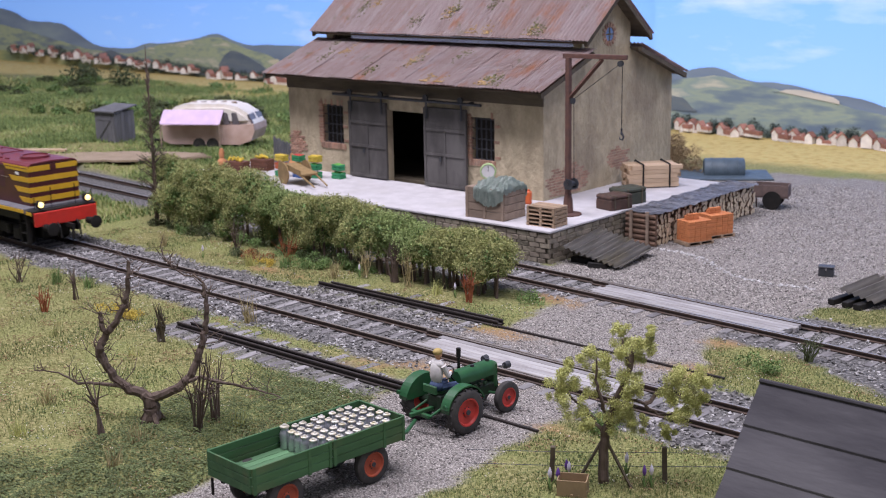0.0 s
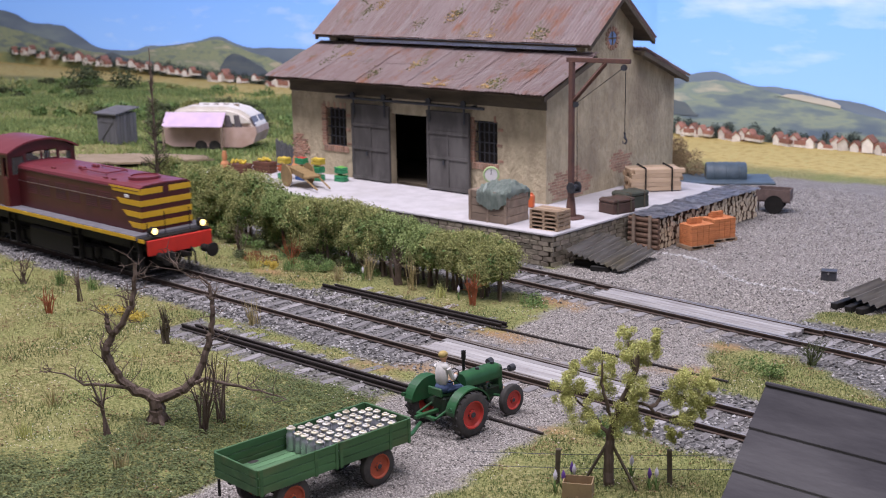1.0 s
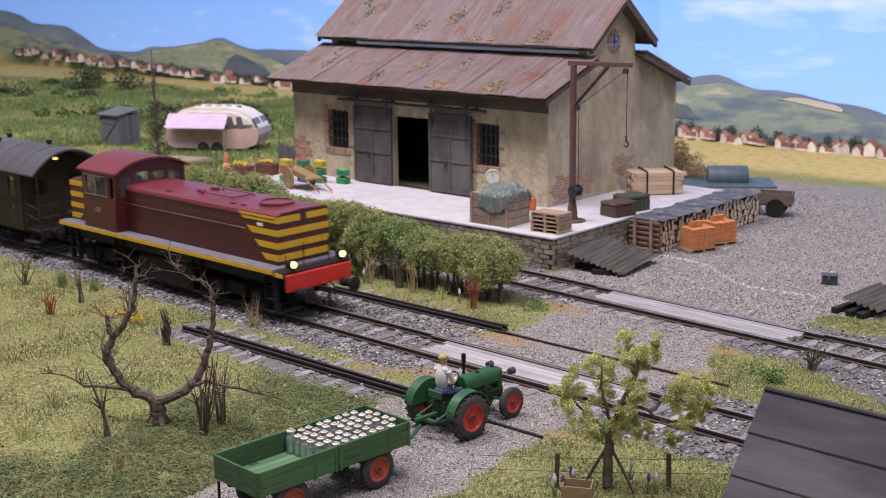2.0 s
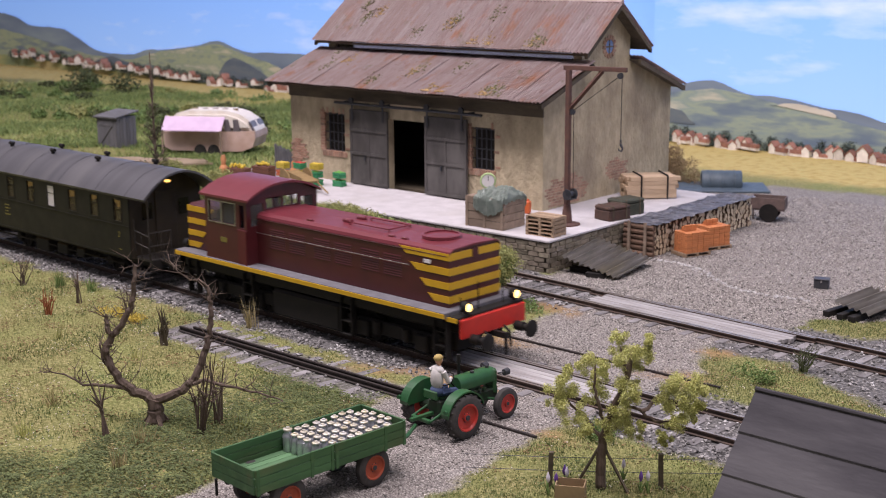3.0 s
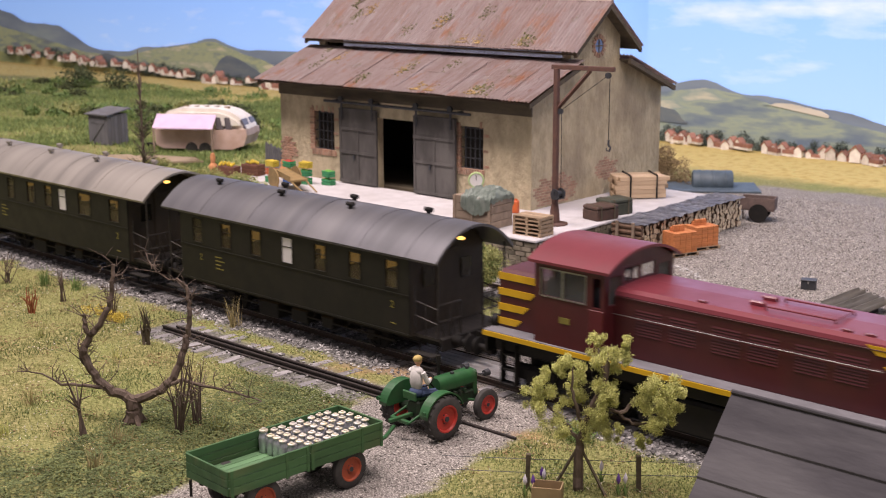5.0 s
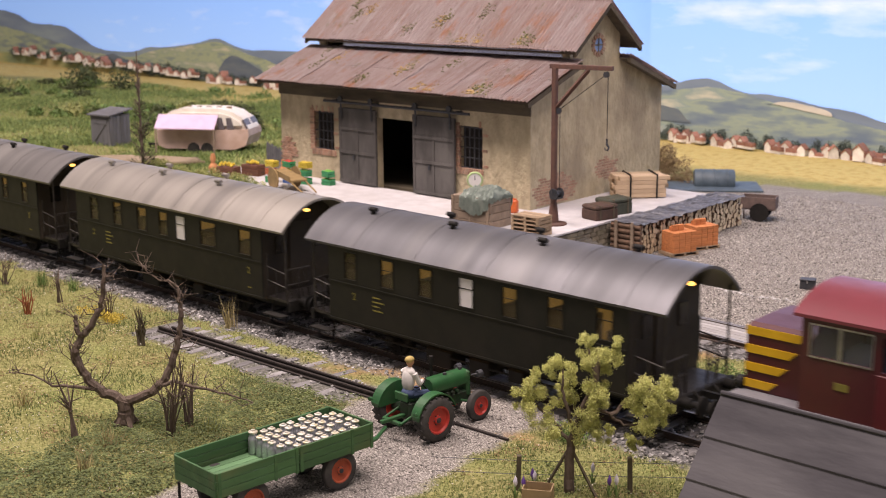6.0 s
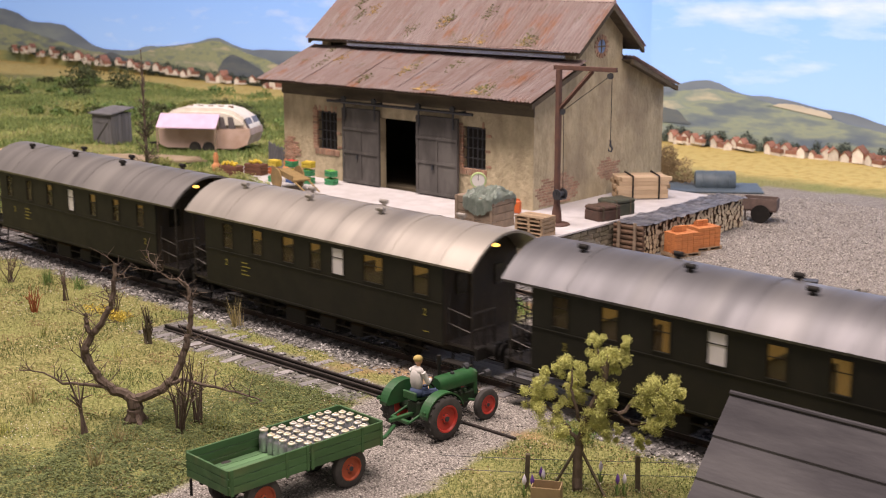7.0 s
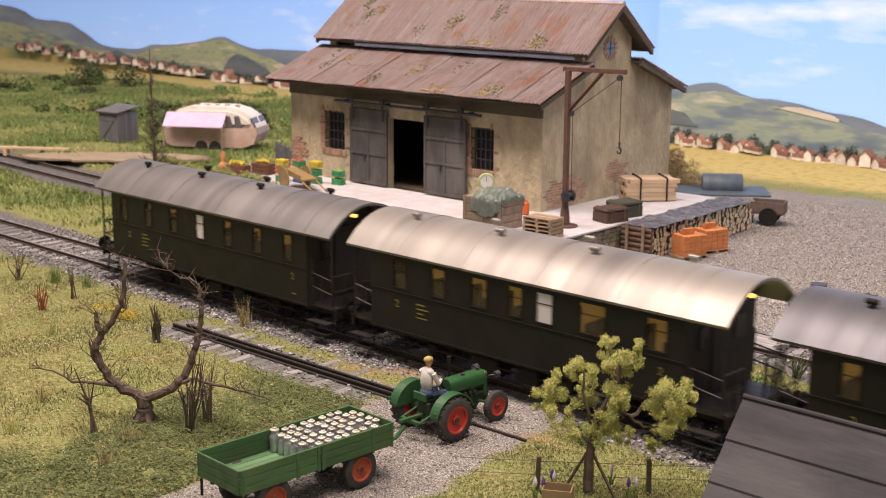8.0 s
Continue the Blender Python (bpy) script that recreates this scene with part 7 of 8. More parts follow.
# ---- behind: caravan, hut, rough ground, village ----
def caravan():
    t = thing("caravan", "faded pink and white caravan with a lilac awning", "caravan", m=at(-28.6, 20.3, 0.05, 0, 0, 32))
    pink = material("caravan_pink", (0.62, 0.46, 0.40), (0.52, 0.37, 0.31), 1.5, 0.55, 0, 0.1, 8, stain=(0.42, 0.27, 0.19), sscale=0.7, samount=0.5)
    white = material("caravan_white", (0.78, 0.74, 0.68), (0.68, 0.62, 0.54), 1.5, 0.5, 0, 0.1)
    lilac = material("awning_lilac", (0.66, 0.50, 0.66), (0.58, 0.44, 0.6), 2, 0.8, 0, 0.2)
    hl, hw = 2.75, 1.1
    side = [(-hl + 0.05, 0.55), (-hl + 0.5, 0.35), (hl - 0.9, 0.35), (hl - 0.2, 0.6), (hl, 1.15), (hl - 0.05, 1.5), (hl - 0.35, 2.05), (hl - 1.0, 2.45), (hl - 1.7, 2.62), (-hl + 1.5, 2.62), (-hl + 0.8, 2.45), (-hl + 0.25, 2.0), (-hl, 1.4)]
    bm = nb()
    prism(bm, [p for p in side if p[1] <= 1.5] , -hw, hw, "Y")
    part("lower_body", bm, pink, t, "faded pink lower body")
    bm = nb()
    prism(bm, [p for p in side if p[1] >= 1.4], -hw + 0.01, hw - 0.01, "Y")
    es = [e for e in bm.edges if abs(e.verts[0].co.y - e.verts[1].co.y) < 0.01]
    bmesh.ops.bevel(bm, geom=es, offset=0.22, segments=2, affect="EDGES")
    part("upper_body", bm, white, t, "off-white rounded upper body", smooth=True)
    dark = material("caravan_glass", (0.10, 0.09, 0.10), (0.16, 0.14, 0.15), 2, 0.15, 0, 0)
    for x0, x1 in ((0.95, 1.35), (1.5, 1.9)):
        bm = nb()
        prism(bm, [(x0, 1.5), (x1, 1.5), (x1 - 0.15, 2.15), (x0 - 0.05, 2.15)], -hw - 0.012, -hw + 0.05, "Y")
        part("window", bm, dark, t, "dark side window")
    for y0, y1 in ((-0.95, -0.1), (0.1, 0.95)):
        bm = nb()
        m = Matrix.Translation((hl - 0.27, 0, 1.78)) @ Matrix.Rotation(radians(-28), 4, "Y")
        box(bm, -0.06, 0.06, y0, y1, -0.28, 0.28, 0, m)
        part("end_window", bm, dark, t)
    for x in (-0.55, 0.25):
        bm = nb()
        lathe(bm, [(0.1, -0.08), (0.36, -0.08), (0.38, 0), (0.36, 0.08), (0.1, 0.08)], 16, Matrix.Translation((x, -hw + 0.05, 0.36)), "Y")
        part("wheel", bm, rubber, t)
    bm = nb()
    prism(bm, [(-hw, 2.3), (-hw - 0.75, 1.6), (-hw - 0.75, 1.55), (-hw, 2.24)], -hl + 0.2, hl - 1.75)
    a = part("awning", bm, lilac, t, "lilac cloth awning")
    for x in (-hl + 0.25, hl - 1.8):
        bm = nb()
        rod(bm, (x, -hw - 0.72, -0.05), (x, -hw - 0.72, 1.6), 0.05, n=6)
        part("pole", bm, crate_wood, a)
    bm = nb()
    for k in range(5):
        rod(bm, (-1.3 + k * 0.6, 0, 2.58), (-1.0 + k * 0.6, 0, 2.6), 0.08, n=6)
    part("roof_vent", bm, crate_wood, t)
    bm = nb()
    for y in (-0.5, 0.5):
        rod(bm, (-hl + 0.3, y, 0.4), (-hl - 1.0, 0, 0.45), 0.05, n=6)
    rod(bm, (-hl - 0.9, 0, 0.45), (-hl - 0.9, 0, 0), 0.04, n=6)
    part("tow_bar", bm, black_iron, t)


def hut():
    t = thing("garden_hut", "weathered grey plank hut with sloping roof", "hut", m=at(-34.4, 17.5, 0.1, 0, 0, 10) @ Matrix.Scale(0.86, 4))
    grey = material("hut_grey", (0.15, 0.15, 0.16), (0.11, 0.11, 0.115), 2.5, 0.85, 0, 0.3, 10, vary=0.15, stretch=(1, 1, 0.2))
    bm = nb()
    box(bm, -0.14, 0.14, -0.02, 0.02, 0, 2.3, 0.008)
    me = mesh_of("plank", bm, grey)
    for k in range(6):
        piece("plank", me, t, at(-0.75 + k * 0.3, -0.9, 0))
        piece("plank", me, t, at(-0.75 + k * 0.3, 0.9, 0))
        piece("plank", me, t, at(0.92, -0.75 + k * 0.3, 0, 0, 0, 90))
        piece("plank", me, t, at(-0.92, -0.75 + k * 0.3, 0, 0, 0, 90))
    bm = nb()
    prism(bm, [(-1.1, 2.28), (1.1, 2.58), (1.1, 2.66), (-1.1, 2.36)], -1.08, 1.08)
    part("roof", bm, grey, t)
    bm = nb()
    box(bm, -0.7, 0.7, -0.95, -0.921, 0.15, 2.1)
    d = part("door", bm, grey, t)
    bm = nb()
    for z in (0.4, 1.8):
        box(bm, -0.68, 0.68, -0.98, -0.951, z - 0.06, z + 0.06)
    rod(bm, (-0.6, -0.965, 0.45), (0.6, -0.965, 1.75), 0.05, n=4)
    part("door_brace", bm, grey, d)


caravan()
hut()
bm = nb()
for k in range(2):
    box(bm, -2.2 + k * 0.3, 2.2 + k * 0.2, -0.2 + k * 1.6, 0.1 + k * 1.6, 0.35 - k * 0.2, 0.5 - k * 0.2, 0.02)
for x in (-1.5, 1.6):
    box(bm, x - 0.1, x + 0.1, -0.25, 0.2, 0, 0.36)
    box(bm, x - 0.1, x + 0.1, 1.35, 1.75, 0, 0.16)
single("plank_bench", bm, pale_wood, "pale boards laid on blocks in the grass", "planks", m=at(-33.9, 11.6, 0.1, 0, 0, 35))

# soil path by the hut
bm = nb()
n = 40
ring = [(5.0 * math.cos(2 * math.pi * k / n) * (1 + 0.2 * math.sin(3 * k)), 1.5 * math.sin(2 * math.pi * k / n) * (1 + 0.15 * math.cos(2 * k))) for k in range(n)]
prism(bm, ring, -0.1, 0.0, "Z")
single("bare_soil", bm, material("bare_soil", (0.34, 0.26, 0.18), (0.26, 0.20, 0.13), 1.2, 0.95, 0, 0.5), "bare trodden soil path by the caravan", "soil", kind="stuff", m=at(-28.8, 13.6, 0.42, 0, 0, 40))


def leaf_cloud(centres, radii, n, size, rng, flat=1.0, hollow=0.55):
    """Small leaf faces round several centres, thickest near the skin, with an uneven outline."""
    c, r = np.asarray(centres, float), np.asarray(radii, float)
    w = r ** 2 / (r ** 2).sum()
    k = rng.choice(len(c), n, p=w)
    d = rng.normal(size=(n, 3))
    d /= np.linalg.norm(d, axis=1)[:, None]
    lumps = 1 + 0.28 * np.sin(d[:, 0] * 5 + k) * np.cos(d[:, 1] * 6 + 2 * k) + 0.15 * np.sin(d[:, 2] * 11 + k)
    rad = r[k] * lumps * (hollow + (1.06 - hollow) * rng.random(n) ** 0.5)
    p = c[k] + d * rad[:, None] * np.array([1, 1, flat])
    a, b = rng.normal(size=(n, 3)), rng.normal(size=(n, 3))
    a /= np.linalg.norm(a, axis=1)[:, None]
    b -= (a * b).sum(1)[:, None] * a
    b /= np.linalg.norm(b, axis=1)[:, None]
    s = size * rng.uniform(0.5, 1.4, n)[:, None]
    v = np.stack([p - a * s, p - b * s * 0.55, p + a * s, p + b * s * 0.55], 1).reshape(-1, 3)
    return v, np.arange(4 * n).reshape(-1, 4)


leaf_olive = material("leaf_olive", (0.37, 0.38, 0.145), (0.23, 0.245, 0.082), 5, 0.8, 0, 0, island=0.45, hue=0.02)
leaf_dark = material("leaf_dark", (0.09, 0.11, 0.045), (0.065, 0.08, 0.033), 5, 0.85, 0, 0, island=0.45)
leaf_lime = material("leaf_lime", (0.56, 0.56, 0.20), (0.42, 0.43, 0.14), 5, 0.8, 0, 0, island=0.25, hue=0.015)
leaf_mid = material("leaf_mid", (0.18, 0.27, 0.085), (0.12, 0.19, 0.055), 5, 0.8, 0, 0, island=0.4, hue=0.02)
leaf_red = material("leaf_russet", (0.28, 0.10, 0.035), (0.2, 0.08, 0.03), 5, 0.8, 0, 0, island=0.4)
leaf_yellow = material("leaf_yellow", (0.55, 0.42, 0.06), (0.45, 0.34, 0.06), 5, 0.8, 0, 0, island=0.3)
bark_brown = material("tree_bark", (0.15, 0.11, 0.085), (0.085, 0.06, 0.046), 7, 0.85, 0, 0.7, 25, stretch=(1, 1, 0.3))
twig_red = material("red_twig", (0.32, 0.10, 0.035), (0.22, 0.07, 0.03), 6, 0.8, 0, 0.2)
straw = material("dry_straw", (0.42, 0.34, 0.18), (0.32, 0.27, 0.12), 6, 0.85, 0, 0, island=0.35)
leaf_fresh = material("leaf_fresh", (0.31, 0.38, 0.14), (0.20, 0.26, 0.085), 5, 0.8, 0, 0, island=0.45, hue=0.02)
NP = np.random.default_rng(21)


def bush(name, x, y, z, centres, radii, n, size, mat_, label, stems=(), group="bushes", flat=1.0):
    t = thing(name, label, "bush", group, m=at(x, y, z))
    v, f = leaf_cloud(centres, radii, n, size, NP, flat)
    ob = raw("foliage", v, f, mat_, t)
    if stems:
        for p in stems:
            bm = nb()
            tube(bm, p, [0.06, 0.045, 0.02][:len(p)], 5)
            part("stem", bm, bark_brown, t)
    return t


def far_vegetation():
    rng = random.Random(5)
    # rough shrubs on the slope at the back
    for i in range(80):
        x, y = rng.uniform(-75, -20), rng.uniform(22, 40)
        if i < 26:
            x, y = rng.uniform(-52, -24), rng.uniform(23.5, 31)
        r = rng.uniform(0.4, 1.0)
        mt = rng.choice([leaf_dark, leaf_mid, leaf_mid, leaf_olive])
        cs = [(rng.uniform(-1, 1) * r, rng.uniform(-0.6, 0.6) * r, r * rng.uniform(0.3, 0.7)) for _ in range(4)]
        bush("shrub", x, y, 0.0, cs, [r * rng.uniform(0.5, 0.8) for _ in cs], 480, 0.11, mt, "low green shrub on the rough slope" if mt is not leaf_dark else "dark low shrub on the rough slope", group="far shrubs", flat=0.75)
    # scrub behind the caravan
    for x, y, r in ((-20.5, 24.5, 0.9), (-22.8, 25.5, 0.7), (-33, 27, 0.9), (-66, 35.5, 1.6), (-62, 36.5, 1.3), (-70, 37, 1.2)):
        cs = [(rng.uniform(-1, 1) * r, 0, r * rng.uniform(0.4, 0.9)) for _ in range(5)]
        bush("shrub", x, y, 0.1, cs, [r * 0.7] * 5, 700, 0.12, leaf_dark, "dark green scrub bush", group="far shrubs")


def village():
    """Tiny painted-card houses in front of the backdrop."""
    rng = random.Random(12)
    walls = material("village_wall", (0.78, 0.74, 0.67), (0.62, 0.58, 0.53), 3, 0.8, 0, 0, vary=0.15)
    roofs = material("village_roof", (0.36, 0.17, 0.12), (0.26, 0.13, 0.10), 3, 0.8, 0, 0, vary=0.25)
    spots = []
    for x in np.arange(-12.4, 3.5, 0.55):
        spots.append((x + rng.uniform(-0.2, 0.2), rng.uniform(41.2, 41.6), 0.16 + rng.uniform(-0.02, 0.12), rng.uniform(0.32, 0.46)))
    for x in np.arange(-96, -50, 0.9):
        spots.append((x + rng.uniform(-0.4, 0.4), rng.uniform(45.0, 45.3), 1.42 - 0.0274 * (x + 94) + rng.uniform(-0.1, 0.3), rng.uniform(0.3, 0.52)))
    proto = None
    spots = [q for q in spots if rng.random() > 0.3]
    for x, y, z, s in spots:
        s *= rng.uniform(0.7, 1.25)
        z += rng.uniform(-0.12, 0.06)
        m = at(x, y, z, 0, 0, rng.choice((0, 0, 35, -20, 180))) @ Matrix.Scale(s / 0.5, 4)
        if proto is None:
            proto = thing("village_house", "tiny cream house with red roof before the backdrop", "house", "far village houses")
            bm = nb()
            prism(bm, [(-0.3, -0.2), (0.3, -0.2), (0.3, 0.35), (0.0, 0.62), (-0.3, 0.35)], -0.25, 0.3, "X" if False else "Y")
            part("wall", bm, walls, proto)
            bm = nb()
            prism(bm, [(-0.36, 0.28), (0.0, 0.62), (0.36, 0.28), (0.36, 0.36), (0.0, 0.72), (-0.36, 0.36)], -0.3, 0.32, "Y")
            part("roof", bm, roofs, proto)
            bm = nb()
            prism(bm, [(0.3, 0.0), (1.3, 0.0), (1.3, 0.3), (0.3, 0.3)], -0.2, 0.25, "Y")
            part("wing", bm, roofs, proto)
            bm = nb()
            box(bm, 0.31, 1.28, -0.18, 0.22, -0.2, 0.0)
            part("wing_wall", bm, walls, proto)
            proto.matrix_basis = m
        else:
            c = copy_thing(proto, Matrix())
            c.matrix_basis = m
    trees = []
    for x in np.arange(-13.2, 4, 0.4):
        trees.append((x + rng.uniform(-0.2, 0.2), 41.75, 0.35 + rng.uniform(-0.1, 0.4), rng.uniform(0.18, 0.34)))
    for x in np.arange(-97, -44, 0.8):
        trees.append((x, 45.6, 1.5 - 0.0274 * (x + 94) + rng.uniform(-0.1, 0.4), rng.uniform(0.25, 0.5)))
    v, f = leaf_cloud([(a, b, c) for a, b, c, _ in trees], [r for *_, r in trees], 42000, 0.05, NP)
    tagged(raw("far_trees", v, f, material("far_tree_green", (0.10, 0.135, 0.11), (0.075, 0.10, 0.09), 3, 0.9, 0, 0, island=0.3)), "dark belt of tiny far trees", "trees", kind="stuff")


far_vegetation()
village()
v, f = leaf_cloud([(0, 0, 0.3), (0.6, 0.2, 0.5), (-0.5, 0, 0.6), (0, 0, 1.1), (0.2, 0, 1.5), (1.5, 0, 0.1)], [0.8, 0.75, 0.75, 0.6, 0.35, 0.5], 20000, 0.03, NP, hollow=0.6)
heap = raw("straw_heap", v, f, material("old_straw", (0.30, 0.21, 0.115), (0.22, 0.155, 0.085), 3, 0.9, 0, 0, island=0.35))
heap.matrix_basis = at(-3.9, 29.5, 0)
tagged(heap, "brown heap of old straw behind the shed", "straw heap", kind="stuff")
# ---- hedge, trees and weeds ----
def hedge():
    rng = random.Random(8)
    # (x, y, top, width)
    rows = [(-12.6, 6.3, 2.5, 1.3), (-11.0, 6.0, 2.4, 1.3), (-9.3, 6.1, 2.4, 1.3), (-7.5, 6.2, 2.45, 1.3), (-5.6, 6.1, 2.0, 1.2), (-4.1, 5.9, 1.95, 1.2), (-2.7, 5.9, 2.1, 1.15),
            (-1.2, 5.9, 2.05, 1.1), (0.2, 5.8, 1.85, 1.0), (1.5, 5.9, 1.62, 0.95), (2.7, 5.95, 1.6, 0.95), (3.8, 6.0, 1.75, 0.9), (4.6, 6.0, 1.55, 0.75)]
    for i, (x, y, top, w) in enumerate(rows):
        top += 0.2
        low = 0.05 if x < -3 else 0.55
        # crown of many foam tufts over an uneven dark core
        cs, rs, core = [], [], []
        for k in range(8):
            core.append((rng.uniform(-w, w) * 0.65, rng.uniform(-0.5, 0.4), low + 0.35 + (top - low - 0.75) * rng.random()))
        core += [(-w * 0.6, 0.0, top - 0.55), (w * 0.6, 0.0, top - 0.55), (0.0, -0.1, top - 0.5)]
        for c in core:
            rr = rng.uniform(0.42, 0.6)
            for k in range(26):
                a, e = rng.uniform(0, 6.28), rng.uniform(-0.6, 1.3)
                cs.append((c[0] + rr * math.cos(a) * math.cos(e), c[1] + rr * math.sin(a) * math.cos(e), max(low + 0.05, min(top, c[2] + rr * math.sin(e)))))
                rs.append(rng.uniform(0.13, 0.24))
        stems = [[(sx, sy, -0.1), (sx * 1.1 + rng.uniform(-0.1, 0.1), sy, 0.6), (sx * 1.3, sy, 1.3)] for sx, sy in ((rng.uniform(-0.8, 0.8), rng.uniform(-0.45, 0.3)) for _ in range(3 if x < -3 else 6))]
        t = bush("hedge_bush", x, y, 0, cs, rs, 34000, 0.026, leaf_fresh if i in (4, 8, 9) else leaf_olive, "dense olive-green hedge bush by the siding", stems, "hedge bushes")
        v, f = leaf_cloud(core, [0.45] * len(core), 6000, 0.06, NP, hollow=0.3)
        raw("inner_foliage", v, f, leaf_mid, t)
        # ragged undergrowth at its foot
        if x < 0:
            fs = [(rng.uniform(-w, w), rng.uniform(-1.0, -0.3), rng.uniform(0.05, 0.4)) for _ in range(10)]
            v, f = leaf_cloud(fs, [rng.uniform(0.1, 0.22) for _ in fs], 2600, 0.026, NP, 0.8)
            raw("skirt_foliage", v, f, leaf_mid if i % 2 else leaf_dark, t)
    # tall thin conifer
    t = thing("young_fir", "tall thin dark fir with bare top", "tree", m=at(-13.2, 5.6, 0))
    bm = nb()
    tube(bm, [(0, 0, -0.1), (0.05, 0, 2.5), (0, 0, 7.3)], [0.1, 0.07, 0.015], 6)
    part("trunk", bm, bark_brown, t)
    P = []
    for k in range(90):
        h = rng.random() ** 0.7
        z = 0.3 + 6.2 * h
        r = 1.05 * (1 - h) ** 1.3 + 0.08
        a = rng.uniform(0, 6.28)
        P.append(((0, 0, z), (0.8 * r * math.cos(a), r * math.sin(a), z + 0.5 * r + 0.15)))
    bm = nb()
    for a, b in P:
        rod(bm, a, b, 0.03, 0.008, 4)
    part("branch_whorl", bm, bark_brown, t)
    c = [((a[0] + 2 * b[0]) / 3, (a[1] + 2 * b[1]) / 3, (a[2] + 2 * b[2]) / 3) for a, b in P if a[2] < 5.0]
    v, f = leaf_cloud(c, [0.16] * len(c), 2200, 0.03, NP, hollow=0.1)
    raw("needles", v, f, leaf_dark, t)


def local_branch(bm, pts, r0, r1, n=7, wob=0.03, rng=random):
    """A knotty limb through sketch points, subdivided and shaken."""
    P = [Vector(p) for p in pts]
    out = []
    for a, b in zip(P, P[1:]):
        for k in range(4):
            q = a.lerp(b, k / 4)
            out.append(q + Vector([rng.uniform(-wob, wob) for _ in range(3)]))
    out.append(P[-1])
    m = len(out) - 1
    tube(bm, out, [r0 + (r1 - r0) * i / m for i in range(m + 1)], n)
    return out


def bare_tree():
    rng = random.Random(2)
    t = thing("dead_fruit_tree", "gnarled bare fruit tree with two crooked limbs", "tree", m=at(6.25, -8.05, 0.1, 0, 0, 43))
    bm = nb()
    local_branch(bm, [(0.02, 0, -0.1), (0.0, 0, 0.3), (0.02, 0, 0.62)], 0.21, 0.17, 9, 0.025, rng)
    for a in (0.4, 1.7, 2.9, 4.0, 5.3):
        tube(bm, [(0.1 * math.cos(a), 0.1 * math.sin(a), 0.25), (0.22 * math.cos(a), 0.22 * math.sin(a), 0.08), (0.4 * math.cos(a), 0.4 * math.sin(a), -0.06)], [0.09, 0.07, 0.03], 6)
    part("trunk", bm, bark_brown, t)
    limbs = [([(0.02, 0, 0.6), (-0.25, 0.02, 0.70), (-0.5, 0.05, 0.76), (-0.79, 0.08, 1.02), (-1.0, 0.1, 1.34), (-1.13, 0.1, 1.78), (-0.94, 0.12, 2.15), (-0.62, 0.1, 2.5), (-0.45, 0.1, 2.85), (-0.36, 0.1, 3.3), (-0.3, 0.1, 3.85)], 0.135, 0.045),
             ([(-0.94, 0.12, 2.15), (-1.05, 0.1, 2.4), (-1.06, 0.1, 2.66)], 0.07, 0.045),
             ([(-0.78, 0.08, 0.98), (-0.98, 0.2, 1.2), (-1.22, 0.25, 1.5), (-1.3, 0.3, 1.9)], 0.06, 0.02),
             ([(0.05, 0, 0.58), (0.35, -0.05, 0.70), (0.71, -0.1, 0.88), (1.03, -0.1, 1.2), (1.2, -0.05, 1.68), (1.33, 0, 2.1), (1.43, 0, 2.56), (1.40, 0.05, 2.95), (1.37, 0.1, 3.3)], 0.125, 0.04),
             ([(1.37, 0.1, 3.3), (1.15, 0.1, 3.48), (0.95, 0.1, 3.46), (0.72, 0.1, 3.66), (0.5, 0.1, 3.95)], 0.03, 0.01),
             ([(0.85, -0.1, 1.02), (1.25, -0.25, 1.16), (1.88, -0.4, 1.04), (2.48, -0.45, 0.92), (3.1, -0.5, 0.72)], 0.055, 0.015),
             ([(-0.6, 0.06, 0.88), (-1.1, -0.1, 1.0), (-1.58, -0.2, 1.06), (-2.03, -0.2, 1.28), (-2.5, -0.2, 1.36)], 0.05, 0.012)]
    tips = []
    for pts, r0, r1 in limbs:
        bm = nb()
        tips += local_branch(bm, pts, r0, r1, 8, 0.028, rng)[6:]
        part("limb", bm, bark_brown, t)
    bm = nb()
    for k in range(120):
        a = rng.choice(tips)
        d = Vector((rng.uniform(-1, 1), rng.uniform(-0.7, 0.7), rng.uniform(-0.2, 1.0))) * rng.uniform(0.2, 0.75)
        mid = a + d * 0.5 + Vector((rng.uniform(-0.12, 0.12), rng.uniform(-0.12, 0.12), rng.uniform(-0.12, 0.06)))
        tube(bm, [a, mid, a + d], [0.014, 0.009, 0.004], 4)
        for q in range(2):
            e = mid + Vector((rng.uniform(-1, 1), rng.uniform(-1, 1), rng.uniform(-0.5, 1))) * 0.25
            tube(bm, [mid, e], [0.009, 0.003], 4)
    part("twig", bm, bark_brown, t)


def twig_clump(name, x, y, h, n, spread, mat_, label, seed, z=0.05, r=0.03):
    rng = random.Random(seed)
    bm = nb()
    for k in range(n):
        a = rng.uniform(0, 6.28)
        s = spread * rng.uniform(0.2, 1)
        b0 = Vector((rng.uniform(-0.1, 0.1), rng.uniform(-0.1, 0.1), -0.05))
        top = Vector((math.cos(a) * s, math.sin(a) * s, h * rng.uniform(0.6, 1.05)))
        mid = b0.lerp(top, 0.5) + Vector((rng.uniform(-0.1, 0.1), rng.uniform(-0.1, 0.1), 0.05))
        tube(bm, [b0, mid, top], [r, r * 0.7, r * 0.2], 4)
        for q in range(2):
            e = mid + Vector((rng.uniform(-1, 1), rng.uniform(-1, 1), rng.uniform(0.2, 1))) * h * 0.25
            tube(bm, [mid, e], [r * 0.5, r * 0.15], 4)
    single(name, bm, mat_, label, "shrub", "bare shrubs", m=at(x, y, z))


